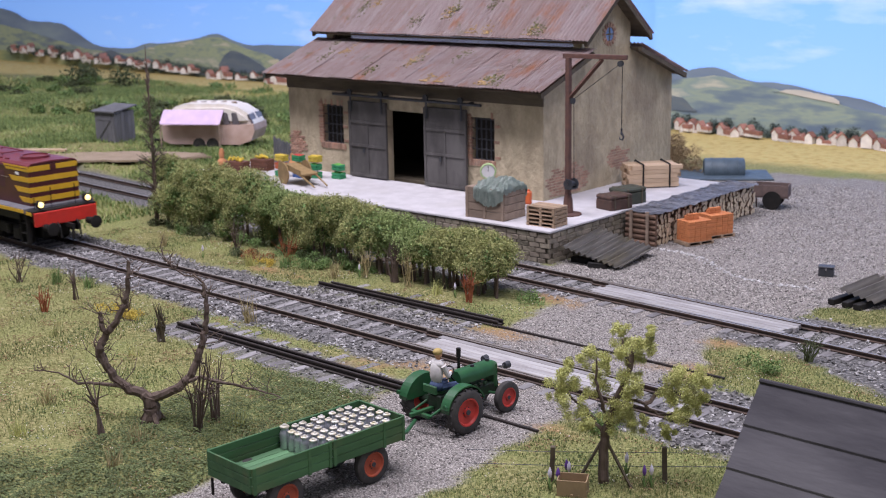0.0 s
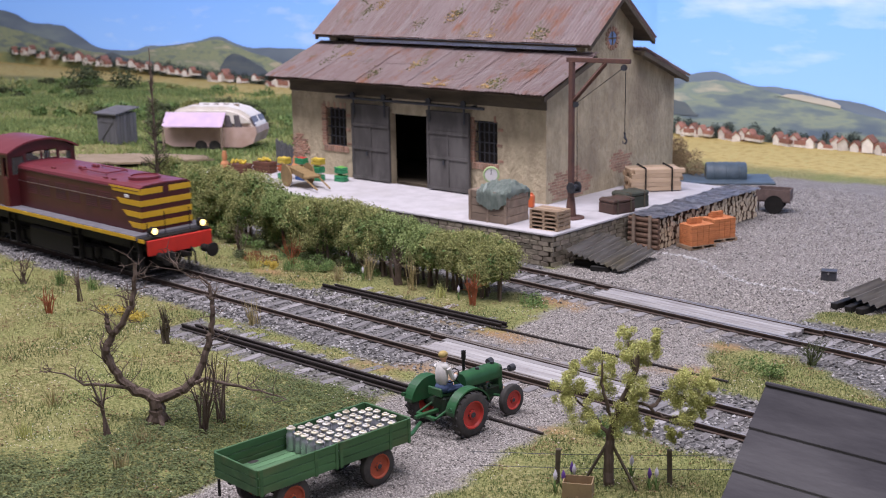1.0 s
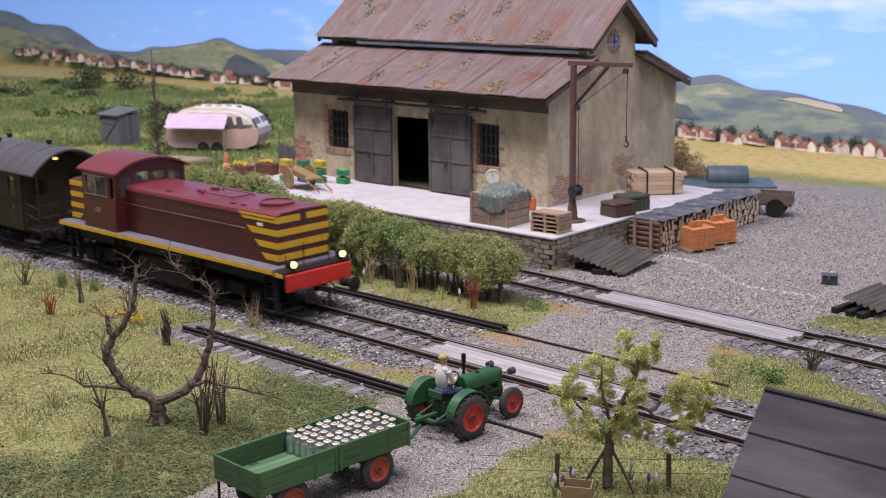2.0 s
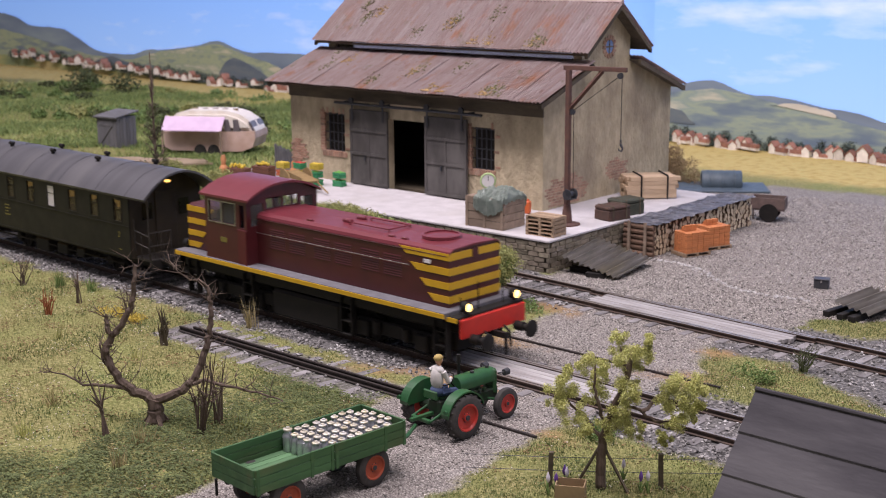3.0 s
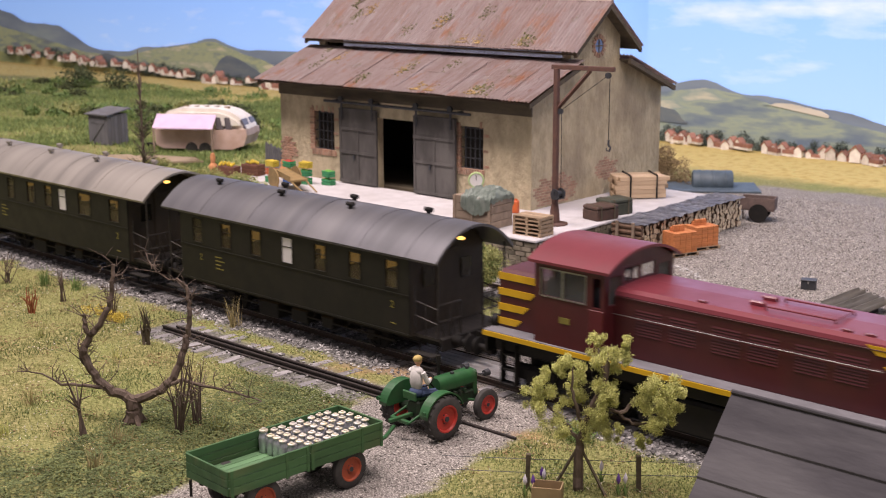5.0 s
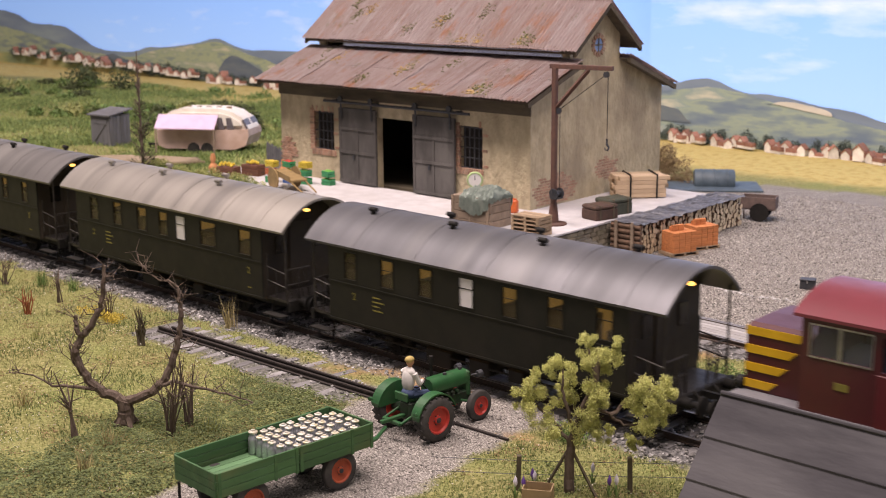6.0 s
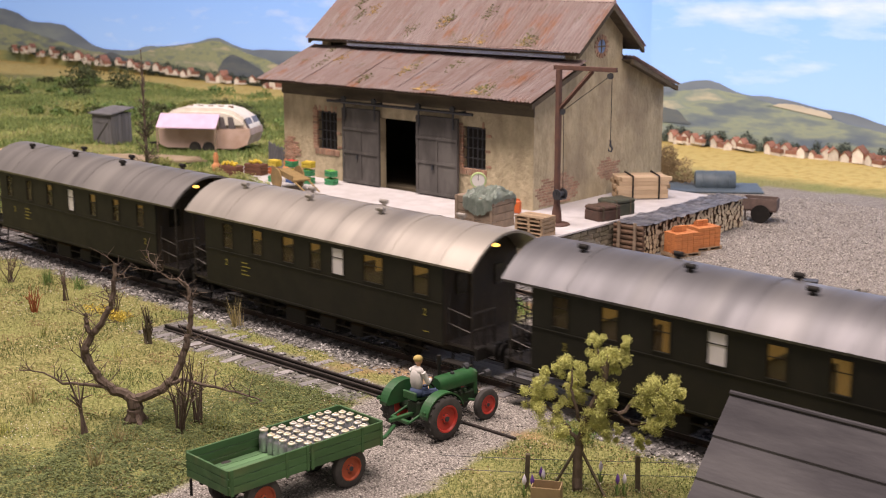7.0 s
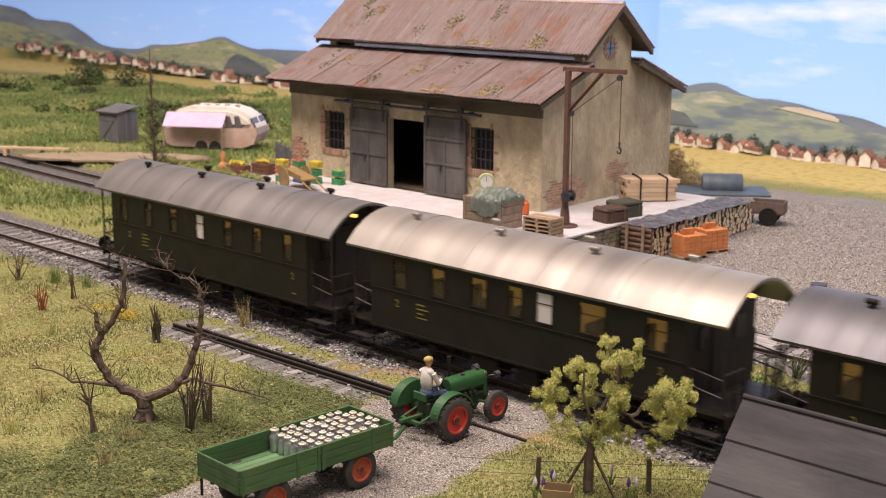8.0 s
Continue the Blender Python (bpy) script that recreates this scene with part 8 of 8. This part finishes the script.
def lime_tree():
    rng = random.Random(6)
    t = thing("young_tree", "young tree with lime-green foam foliage and stakes", "tree", m=at(16.2, -3.9, 0, 0, 0, 43))
    bm = nb()
    local_branch(bm, [(0, 0, -0.1), (-0.03, 0, 0.7), (0.02, 0, 1.1), (0.2, 0, 1.7), (0.5, 0, 2.45), (0.58, 0, 3.0)], 0.115, 0.045, 9, 0.02, rng)
    part("trunk", bm, bark_brown, t)
    # clumps: x across, z up, radius
    clumps = [(-0.68, 2.45, 0.24), (-0.8, 2.15, 0.26), (-0.95, 1.95, 0.22), (-0.6, 1.75, 0.28), (-0.35, 1.5, 0.22), (-0.2, 2.75, 0.24), (-0.05, 2.55, 0.16), (-0.1, 2.05, 0.27), (0.35, 3.05, 0.22), (0.5, 2.75, 0.27),
              (0.85, 3.1, 0.16), (0.75, 2.85, 0.22), (0.6, 2.4, 0.3), (0.55, 2.05, 0.26), (0.1, 1.55, 0.30), (0.35, 1.4, 0.26), (0.65, 1.35, 0.22), (1.35, 2.1, 0.27), (1.6, 2.25, 0.30), (1.9, 2.1, 0.27),
              (1.55, 1.8, 0.24), (2.05, 1.85, 0.2), (1.5, 1.45, 0.24), (1.3, 1.15, 0.18), (1.85, 1.5, 0.18)]
    for x, z, r in clumps:
        y = rng.uniform(-0.35, 0.35)
        cs = [(x + rng.uniform(-0.9, 0.9) * r, y + rng.uniform(-0.8, 0.8) * r, z + rng.uniform(-0.9, 0.9) * r) for _ in range(9)]
        v, f = leaf_cloud(cs, [r * rng.uniform(0.28, 0.55) for _ in cs], 3600, 0.016, NP, hollow=0.1)
        raw("leaf_clump", v, f, leaf_lime, t)
    arms = ([(0.0, 0, 1.05), (-0.3, 0.1, 1.5), (-0.65, 0.15, 1.75), (-0.85, 0.1, 2.2)], [(0.05, 0, 1.3), (-0.1, 0, 1.9), (-0.2, 0.05, 2.3), (-0.15, 0, 2.75)], [(0.25, 0, 1.85), (0.75, -0.1, 1.75), (1.05, -0.1, 1.5), (1.5, 0, 1.45)],
            [(0.8, -0.1, 1.72), (1.2, 0, 1.95), (1.6, 0.05, 2.2), (1.95, 0, 2.1)], [(0.5, 0, 2.5), (0.4, 0.1, 2.8), (0.35, 0.1, 3.05)], [(0.1, 0, 1.2), (0.4, 0.1, 1.4), (0.65, 0.1, 1.35)])
    for pts in arms:
        bm = nb()
        local_branch(bm, pts, 0.045, 0.015, 6, 0.03, rng)
        part("branch", bm, bark_brown, t)
    for dx, dy in ((-0.55, 0.1), (0.55, -0.35)):
        bm = nb()
        rod(bm, (dx, dy, -0.05), (0.0, 0, 1.0), 0.035, n=5)
        part("stake", bm, timber_dark, t)


def wire_fence():
    t = thing("post_fence", "short dark fence posts joined by thin wire", "fence")
    P = [(15.35, -4.55), (17.15, -3.1), (18.6, -1.9)]
    for x, y in P:
        bm = nb()
        box(bm, -0.05, 0.05, -0.05, 0.05, -0.1, 0.78, 0.012)
        part("post", bm, timber_dark, t, m=at(x, y, 0, random.uniform(-2, 2), random.uniform(-2, 2), 40))
    for z in (0.35, 0.65):
        bm = nb()
        for a, b in zip([(13.9, -5.6)] + P, P):
            rod(bm, (*a, z), (*b, z), 0.007, n=4)
        part("wire", bm, iron_mat, t)


def crocus(x, y, col, label, h=0.42):
    t = thing("crocus_bud", label, "flower", "flower buds", m=at(x, y, 0))
    bm = nb()
    rod(bm, (0, 0, -0.05), (0, 0, h - 0.12), 0.016, n=5)
    for a in (0.5, 2.6, 4.4):
        tube(bm, [(0, 0, 0), (0.05 * math.cos(a), 0.05 * math.sin(a), h * 0.4), (0.1 * math.cos(a), 0.1 * math.sin(a), h * 0.65)], [0.02, 0.016, 0.004], 4)
    part("leaves", bm, leaf_mid, t)
    bm = nb()
    lathe(bm, [(0.015, h - 0.14), (0.045, h - 0.07), (0.04, h), (0.006, h + 0.09)], 8)
    part("bud", bm, col, t, smooth=True)


def tuft(name, x, y, h, n, mat_, label, seed, w=0.03, lean=0.55, z=0.0):
    rng = np.random.default_rng(seed)
    p = np.stack([rng.normal(0, 0.09, n), rng.normal(0, 0.09, n), np.full(n, -0.02)], 1)
    v, f = blades(p, h, w, lean, rng)
    ob = raw(name, v, f, mat_)
    ob.matrix_basis = at(x, y, z)
    tagged(ob, label, "grass tuft", "grass tufts")


hedge()
bare_tree()
lime_tree()
wire_fence()
white_petal = material("white_petal", (0.75, 0.73, 0.78), (0.65, 0.6, 0.72), 8, 0.6, 0, 0)
violet_petal = material("violet_petal", (0.16, 0.07, 0.34), (0.12, 0.05, 0.26), 8, 0.6, 0, 0)
for x, y, c, l in ((15.62, -4.95, white_petal, "white crocus bud in the grass"), (15.75, -4.85, violet_petal, "violet crocus bud in the grass"), (15.62, -4.4, violet_petal, "violet crocus bud in the grass"), (15.72, -4.45, white_petal, "white crocus bud in the grass"),
                   (16.34, -3.3, white_petal, "white crocus bud in the grass"), (17.09, -3.5, white_petal, "white crocus bud in the grass"), (17.0, -3.62, violet_petal, "violet crocus bud in the grass"),
                   (-6.8, 3.14, white_petal, "white crocus bud in the grass"), (-0.19, 4.71, white_petal, "white crocus bud in the grass"), (4.05, 4.86, white_petal, "white crocus bud in the grass")):
    crocus(x, y, c, l)
bm = nb()
for a, b, c, d in ((-0.3, 0.3, -0.22, -0.2), (-0.3, 0.3, 0.2, 0.22), (-0.3, -0.28, -0.2, 0.2), (0.28, 0.3, -0.2, 0.2)):
    box(bm, a, b, c, d, 0, 0.35)
box(bm, -0.29, 0.29, -0.21, 0.21, 0, 0.03)
single("cardboard_box", bm, material("cardboard", (0.34, 0.24, 0.13), (0.28, 0.2, 0.11), 3, 0.85, 0, 0.2), "open brown box in the grass by the fence", "box", m=at(16.05, -4.75, 0, 0, 0, 30))
twig_clump("bare_sapling", 6.0, -9.3, 2.1, 3, 0.6, bark_brown, "small bare dark sapling in the meadow", 31, r=0.05)
twig_clump("bare_shrub", 7.6, -7.7, 2.35, 11, 0.8, bark_brown, "bare brown twiggy shrub in the meadow", 32, r=0.03)
twig_clump("bare_shrub", 7.4, -7.05, 2.0, 8, 0.6, bark_brown, "bare brown twiggy shrub in the meadow", 33, r=0.03)
twig_clump("stick_clump", 0.85, -4.05, 1.15, 14, 0.16, timber_dark, "bundle of dark upright sticks", 34, r=0.035)
twig_clump("red_stick_clump", -4.4, -4.65, 0.95, 10, 0.22, twig_red, "clump of orange-brown dry sticks", 35, r=0.03)
twig_clump("red_stick_clump", -9.2, -5.9, 0.9, 8, 0.18, twig_red, "clump of orange-brown dry sticks", 46, r=0.03)
twig_clump("bare_shrub", -5.4, -3.0, 1.15, 8, 0.14, bark_brown, "narrow bare brown shrub", 36, r=0.025)
twig_clump("bare_shrub", -8.9, -3.0, 1.1, 12, 0.5, bark_brown, "grey bare twiggy shrub", 37, r=0.02)
twig_clump("bare_shrub", -2.6, -2.9, 1.1, 8, 0.5, bark_brown, "bare brown twiggy shrub", 38, r=0.022)
twig_clump("red_stick_clump", 4.75, 4.75, 1.1, 14, 0.25, twig_red, "clump of curled rust-brown reeds", 39, r=0.025)
twig_clump("bare_shrub", 2.0, 4.9, 1.3, 12, 0.3, straw, "pale dry reeds below the hedge", 40, r=0.02)
twig_clump("bare_shrub", -0.1, 4.9, 1.2, 14, 0.25, straw, "pale dry reeds below the hedge", 41, r=0.018)
twig_clump("bare_shrub", 1.1, 5.1, 1.5, 20, 0.22, bark_brown, "thick brown stems below the hedge", 42, r=0.05)
twig_clump("bare_shrub", -3.9, 4.7, 1.1, 14, 0.7, twig_red, "russet bare twigs below the hedge", 43, r=0.02)
twig_clump("bare_shrub", -7.2, 5.0, 1.2, 12, 0.6, bark_brown, "bare twigs before the hedge", 44, r=0.02)
twig_clump("bare_shrub", 15.6, 6.0, 0.7, 24, 0.45, leaf_dark, "dark low shrub beside the siding ballast", 45, r=0.015)
for i, (x, y, h, n, mt, l) in enumerate(((1.1, -1.1, 0.85, 60, straw, "tall pale grass tuft beside the track"), (-1.9, -5.8, 0.6, 30, leaf_olive, "grass tuft in the meadow"), (1.7, -5.5, 0.5, 40, leaf_lime, "light green grass tuft"),
                                         (4.7, -10.6, 0.6, 60, leaf_lime, "light green grass tuft"), (7.1, -9.1, 0.6, 60, straw, "pale grass tuft in the meadow"), (8.0, -6.9, 0.5, 40, leaf_lime, "light green grass tuft"),
                                         (3.2, -9.0, 0.6, 40, straw, "pale grass tuft in the meadow"), (-4.5, 3.5, 0.6, 60, leaf_lime, "light green grass tuft below the hedge"), (3.3, 4.8, 0.5, 50, leaf_lime, "light green grass tuft below the hedge"),
                                         (-0.9, 4.2, 0.8, 40, straw, "dry grass tuft below the hedge"), (-3.4, 4.1, 0.6, 60, leaf_mid, "green grass tuft below the hedge"), (-9.6, 3.4, 0.7, 50, straw, "dry grass tuft by the track"),
                                         (-6.3, -1.9, 0.6, 50, leaf_mid, "green grass tuft beside the track"), (-7.7, -2.3, 0.7, 50, leaf_mid, "green grass tuft beside the track"), (7.9, -10.2, 0.6, 40, straw, "pale grass tuft in the meadow"))):
    tuft("grass_tuft", x, y, h, n, mt, l, 60 + i)
for x, y, r, mt, l, n in ((-3.0, 4.3, 0.4, leaf_mid, "small green bush below the hedge", 1500), (-2.3, 4.9, 0.35, leaf_mid, "small green bush below the hedge", 1200), (-5.2, 4.2, 0.4, leaf_red, "russet low plants below the hedge", 1200),
                          (-4.2, 3.9, 0.25, leaf_yellow, "yellow flowering low plants", 700), (-2.8, -3.1, 0.38, leaf_yellow, "yellow flowering bush in the meadow", 900), (-2.0, -3.0, 0.3, leaf_yellow, "yellow flowering bush in the meadow", 700),
                          (-6.0, 4.3, 0.35, leaf_dark, "small dark bush below the hedge", 1000), (6.2, 5.9, 0.4, leaf_mid, "low green plants beside the siding", 1500), (14.2, -1.6, 0.45, leaf_mid, "low green plants beside the track", 1600), (14.9, 4.6, 0.4, leaf_mid, "low green plants at the yard edge", 1300)):
    cs = [(random.uniform(-1, 1) * r * 1.3, random.uniform(-1, 1) * r, r * random.uniform(0.1, 0.6)) for _ in range(6)]
    bush("low_bush", x, y, 0, cs, [r * 0.55] * 6, n, 0.028, mt, l, group="low plants", flat=0.7)


# ---- ballast, gravel and grass ----
def field_points(n, x0, x1, y0, y1, pick, rng):
    px, py = rng.uniform(x0, x1, n), rng.uniform(y0, y1, n)
    road, ballast, sand, field = covers(px, py)
    keep = rng.random(n) < pick(road, ballast, sand, field, px, py)
    return px[keep], py[keep]


def stuff(name, v, f, mat_, label, category):
    return tagged(raw(name, v, f, mat_), label, category, kind="stuff")


def scatter_ground():
    rng = np.random.default_rng(77)
    stone = material("ballast_stone", (0.15, 0.145, 0.14), (0.25, 0.24, 0.23), 5, 0.9, 0, 0, island=0.75)
    pale = material("pale_stone", (0.5, 0.49, 0.48), (0.38, 0.37, 0.36), 5, 0.85, 0, 0, island=0.3)
    grit = material("grit", (0.36, 0.335, 0.305), (0.20, 0.185, 0.168), 5, 0.9, 0, 0, island=0.75)
    sandm = material("sand_grain", (0.36, 0.24, 0.12), (0.45, 0.33, 0.19), 5, 0.9, 0, 0, island=0.45)
    px, py = field_points(52000, -16, 22, -4, 11, lambda r, b, s, f, x, y: b * (1 - r) * (0.35 + 0.65 * (np.abs(np.abs(y - 0.72) - 1.7) < 0.7)) * (1 - 0.8 * s), rng)
    P = np.stack([px, py, rng.uniform(-0.03, 0.035, len(px))], 1)
    v, f = scatter_shape(OCTA_V, OCTA_F, P, rng.uniform(0.03, 0.075, len(P)), rng, 0.8)
    stuff("ballast_stones", v, f, stone, "dark grey ballast stones round the sleepers", "ballast")
    px, py = field_points(9000, -12, 20, -3.5, 10.5, lambda r, b, s, f, x, y: (b + 0.3 * s) * (1 - r) * np.clip(wobble(x, y, 0.6, 9) * 2.2, 0, 1), rng)
    P = np.stack([px, py, rng.uniform(0.0, 0.05, len(px))], 1)
    v, f = scatter_shape(OCTA_V, OCTA_F, P, rng.uniform(0.025, 0.06, len(P)), rng, 0.8)
    stuff("pale_stones", v, f, pale, "scattered pale stones", "stones")
    px, py = field_points(60000, 5, 17, -13, 13.5, lambda r, b, s, f, x, y: r * (1 - 0.7 * s) * ~((y > 0.1) & (y < 1.4)), rng)
    P = np.stack([px, py, rng.uniform(-0.008, 0.012, len(px))], 1)
    v, f = scatter_shape(OCTA_V, OCTA_F, P, rng.uniform(0.014, 0.04, len(P)), rng, 0.7)
    stuff("gravel", v, f, grit, "loose grey gravel of the lane and yard", "gravel")
    px, py = field_points(40000, 3, 22, 9, 30, lambda r, b, s, f, x, y: r, rng)
    P = np.stack([px, py, rng.uniform(-0.01, 0.015, len(px))], 1)
    v, f = scatter_shape(OCTA_V, OCTA_F, P, rng.uniform(0.02, 0.045, len(P)), rng, 0.7)
    stuff("yard_gravel", v, f, grit, "loose grey gravel of the yard", "gravel")
    px, py = field_points(16000, -8, 16, -15, 9, lambda r, b, s, f, x, y: s, rng)
    P = np.stack([px, py, rng.uniform(-0.01, 0.015, len(px))], 1)
    v, f = scatter_shape(OCTA_V, OCTA_F, P, rng.uniform(0.012, 0.03, len(P)), rng, 0.6)
    stuff("sand_grains", v, f, sandm, "orange-brown sandy earth", "sand")
    # a line of pale edging stones across the yard
    k = 160
    u = rng.random(k)
    P = np.stack([4.9 + 7.4 * u + rng.normal(0, 0.06, k), 14.4 - 1.9 * u + 0.5 * np.sin(u * 7) + rng.normal(0, 0.06, k), rng.uniform(0, 0.03, k)], 1)
    v, f = scatter_shape(OCTA_V, OCTA_F, P, rng.uniform(0.03, 0.08, k), rng, 0.7)
    stuff("edging_stones", v, f, pale, "loose line of pale edging stones in the yard", "stones")
    # grass of three heights and colours
    g1 = material("grass_olive", (0.30, 0.295, 0.12), (0.21, 0.215, 0.078), 1.5, 0.85, 0, 0, island=0.35)
    g2 = material("grass_dry", (0.43, 0.385, 0.20), (0.33, 0.29, 0.14), 1.5, 0.85, 0, 0, island=0.3)
    g3 = material("grass_deep", (0.14, 0.185, 0.06), (0.10, 0.135, 0.045), 1.5, 0.85, 0, 0, island=0.4)
    gw = material("tiny_flowers", (0.6, 0.58, 0.5), (0.55, 0.5, 0.35), 3, 0.8, 0, 0, island=0.2)
    keep = lambda lo, hi, sc, sd: (lambda r, b, s, f, x, y: np.clip(1 - r * 1.6, 0, 1) * np.clip(1 - b * 1.3, 0, 1) * (1 - 0.85 * s) * np.clip((wobble(x, y, sc, sd) - lo) / (hi - lo), 0, 1))
    def grass(name, n, box_, k, h, w, mt, label):
        px, py = field_points(n, *box_, k, rng)
        P = np.stack([px, py, height(px, py) + 0.0], 1)
        v, f = blades(P, h, w, 0.8, rng)
        stuff(name, v, f, mt, label, "grass")
    near, right, back = (-14, 11, -17, 5), (12.5, 20, -8, 13), (-75, -15, 3, 40)
    grass("meadow_grass", 150000, near, keep(-0.9, 0.1, 0.5, 1), 0.06, 0.015, g1, "short olive scatter grass of the meadow")
    grass("dry_grass", 90000, near, keep(-0.1, 0.5, 0.35, 4), 0.09, 0.016, g2, "patches of dry straw-coloured grass")
    grass("deep_grass", 90000, near, keep(0.0, 0.35, 0.45, 8), 0.10, 0.024, g3, "patches of dark green clover")
    grass("verge_grass", 42000, right, keep(-0.9, 0.1, 0.5, 1), 0.06, 0.016, g1, "olive grass of the verge")
    grass("verge_deep_grass", 95000, right, keep(-0.5, 0.3, 0.6, 8), 0.07, 0.018, g3, "dark green grass of the verge")
    grass("verge_dry_grass", 16000, right, keep(0.0, 0.4, 0.5, 4), 0.10, 0.014, g2, "dry grass of the verge")
    grass("bank_grass", 90000, back, keep(-0.7, 0.2, 0.25, 1), 0.20, 0.08, material("bank_light", (0.33, 0.38, 0.14), (0.24, 0.29, 0.09), 0.5, 0.85, 0, 0, island=0.3), "rough olive grass of the bank")
    grass("bank_deep_grass", 150000, back, keep(-0.25, 0.25, 0.2, 8), 0.24, 0.10, material("bank_deep", (0.19, 0.26, 0.085), (0.13, 0.19, 0.06), 0.5, 0.85, 0, 0, island=0.35), "rough dark green grass of the bank")
    px, py = field_points(16000, -12, 19, -14, 8, keep(0.0, 0.5, 0.7, 14), rng)
    P = np.stack([px, py, height(px, py) + 0.08], 1)
    v, f = scatter_shape(OCTA_V, OCTA_F, P, rng.uniform(0.012, 0.022, len(P)), rng, 0.8)
    stuff("tiny_flowers", v, f, gw, "tiny pale flowers in the grass", "flowers")
    # mixed undergrowth in clumps
    for nm, n, sd, mt, lab in (("undergrowth", 60000, 21, g1, "olive scatter foliage in low clumps"), ("dark_undergrowth", 60000, 27, g3, "dark green scatter foliage in low clumps"),
                               ("brown_undergrowth", 60000, 33, material("brown_litter", (0.26, 0.175, 0.085), (0.18, 0.125, 0.06), 2, 0.9, 0, 0, island=0.4), "brown dry litter in the grass")):
        px, py = field_points(n, -14, 20, -17, 8, keep(0.05, 0.3, 1.1, sd), rng)
        P = np.stack([px, py, height(px, py) + rng.uniform(0.0, 0.10, len(px)) * np.clip(wobble(px, py, 2.0, sd) + 0.7, 0.1, 1.5)], 1)
        v, f = scatter_shape(OCTA_V, OCTA_F, P, rng.uniform(0.014, 0.036, len(P)), rng, 0.5)
        stuff(nm, v, f, mt, lab, "undergrowth")
    # clover leaves along the lane's edge
    px, py = field_points(70000, 2, 11, -15, -2.8, lambda r, b, s, f, x, y: np.clip(1 - r * 1.5, 0, 1) * np.clip(1 - b * 1.5, 0, 1) * np.clip((x - 5.2 + 2 * wobble(x, y, 0.6, 3)) / 1.5, 0, 1), rng)
    P = np.stack([px, py, height(px, py) + rng.uniform(0.02, 0.2, len(px)) * np.clip(0.6 + wobble(px, py, 1.8, 41), 0.1, 1.4)], 1)
    v, f = scatter_shape(OCTA_V, OCTA_F, P, rng.uniform(0.018, 0.036, len(P)), rng, 0.35)
    stuff("clover", v, f, material("clover_leaf", (0.125, 0.155, 0.055), (0.085, 0.11, 0.04), 3, 0.85, 0, 0, island=0.45), "dark green clover along the lane", "clover")


scatter_ground()
motions()
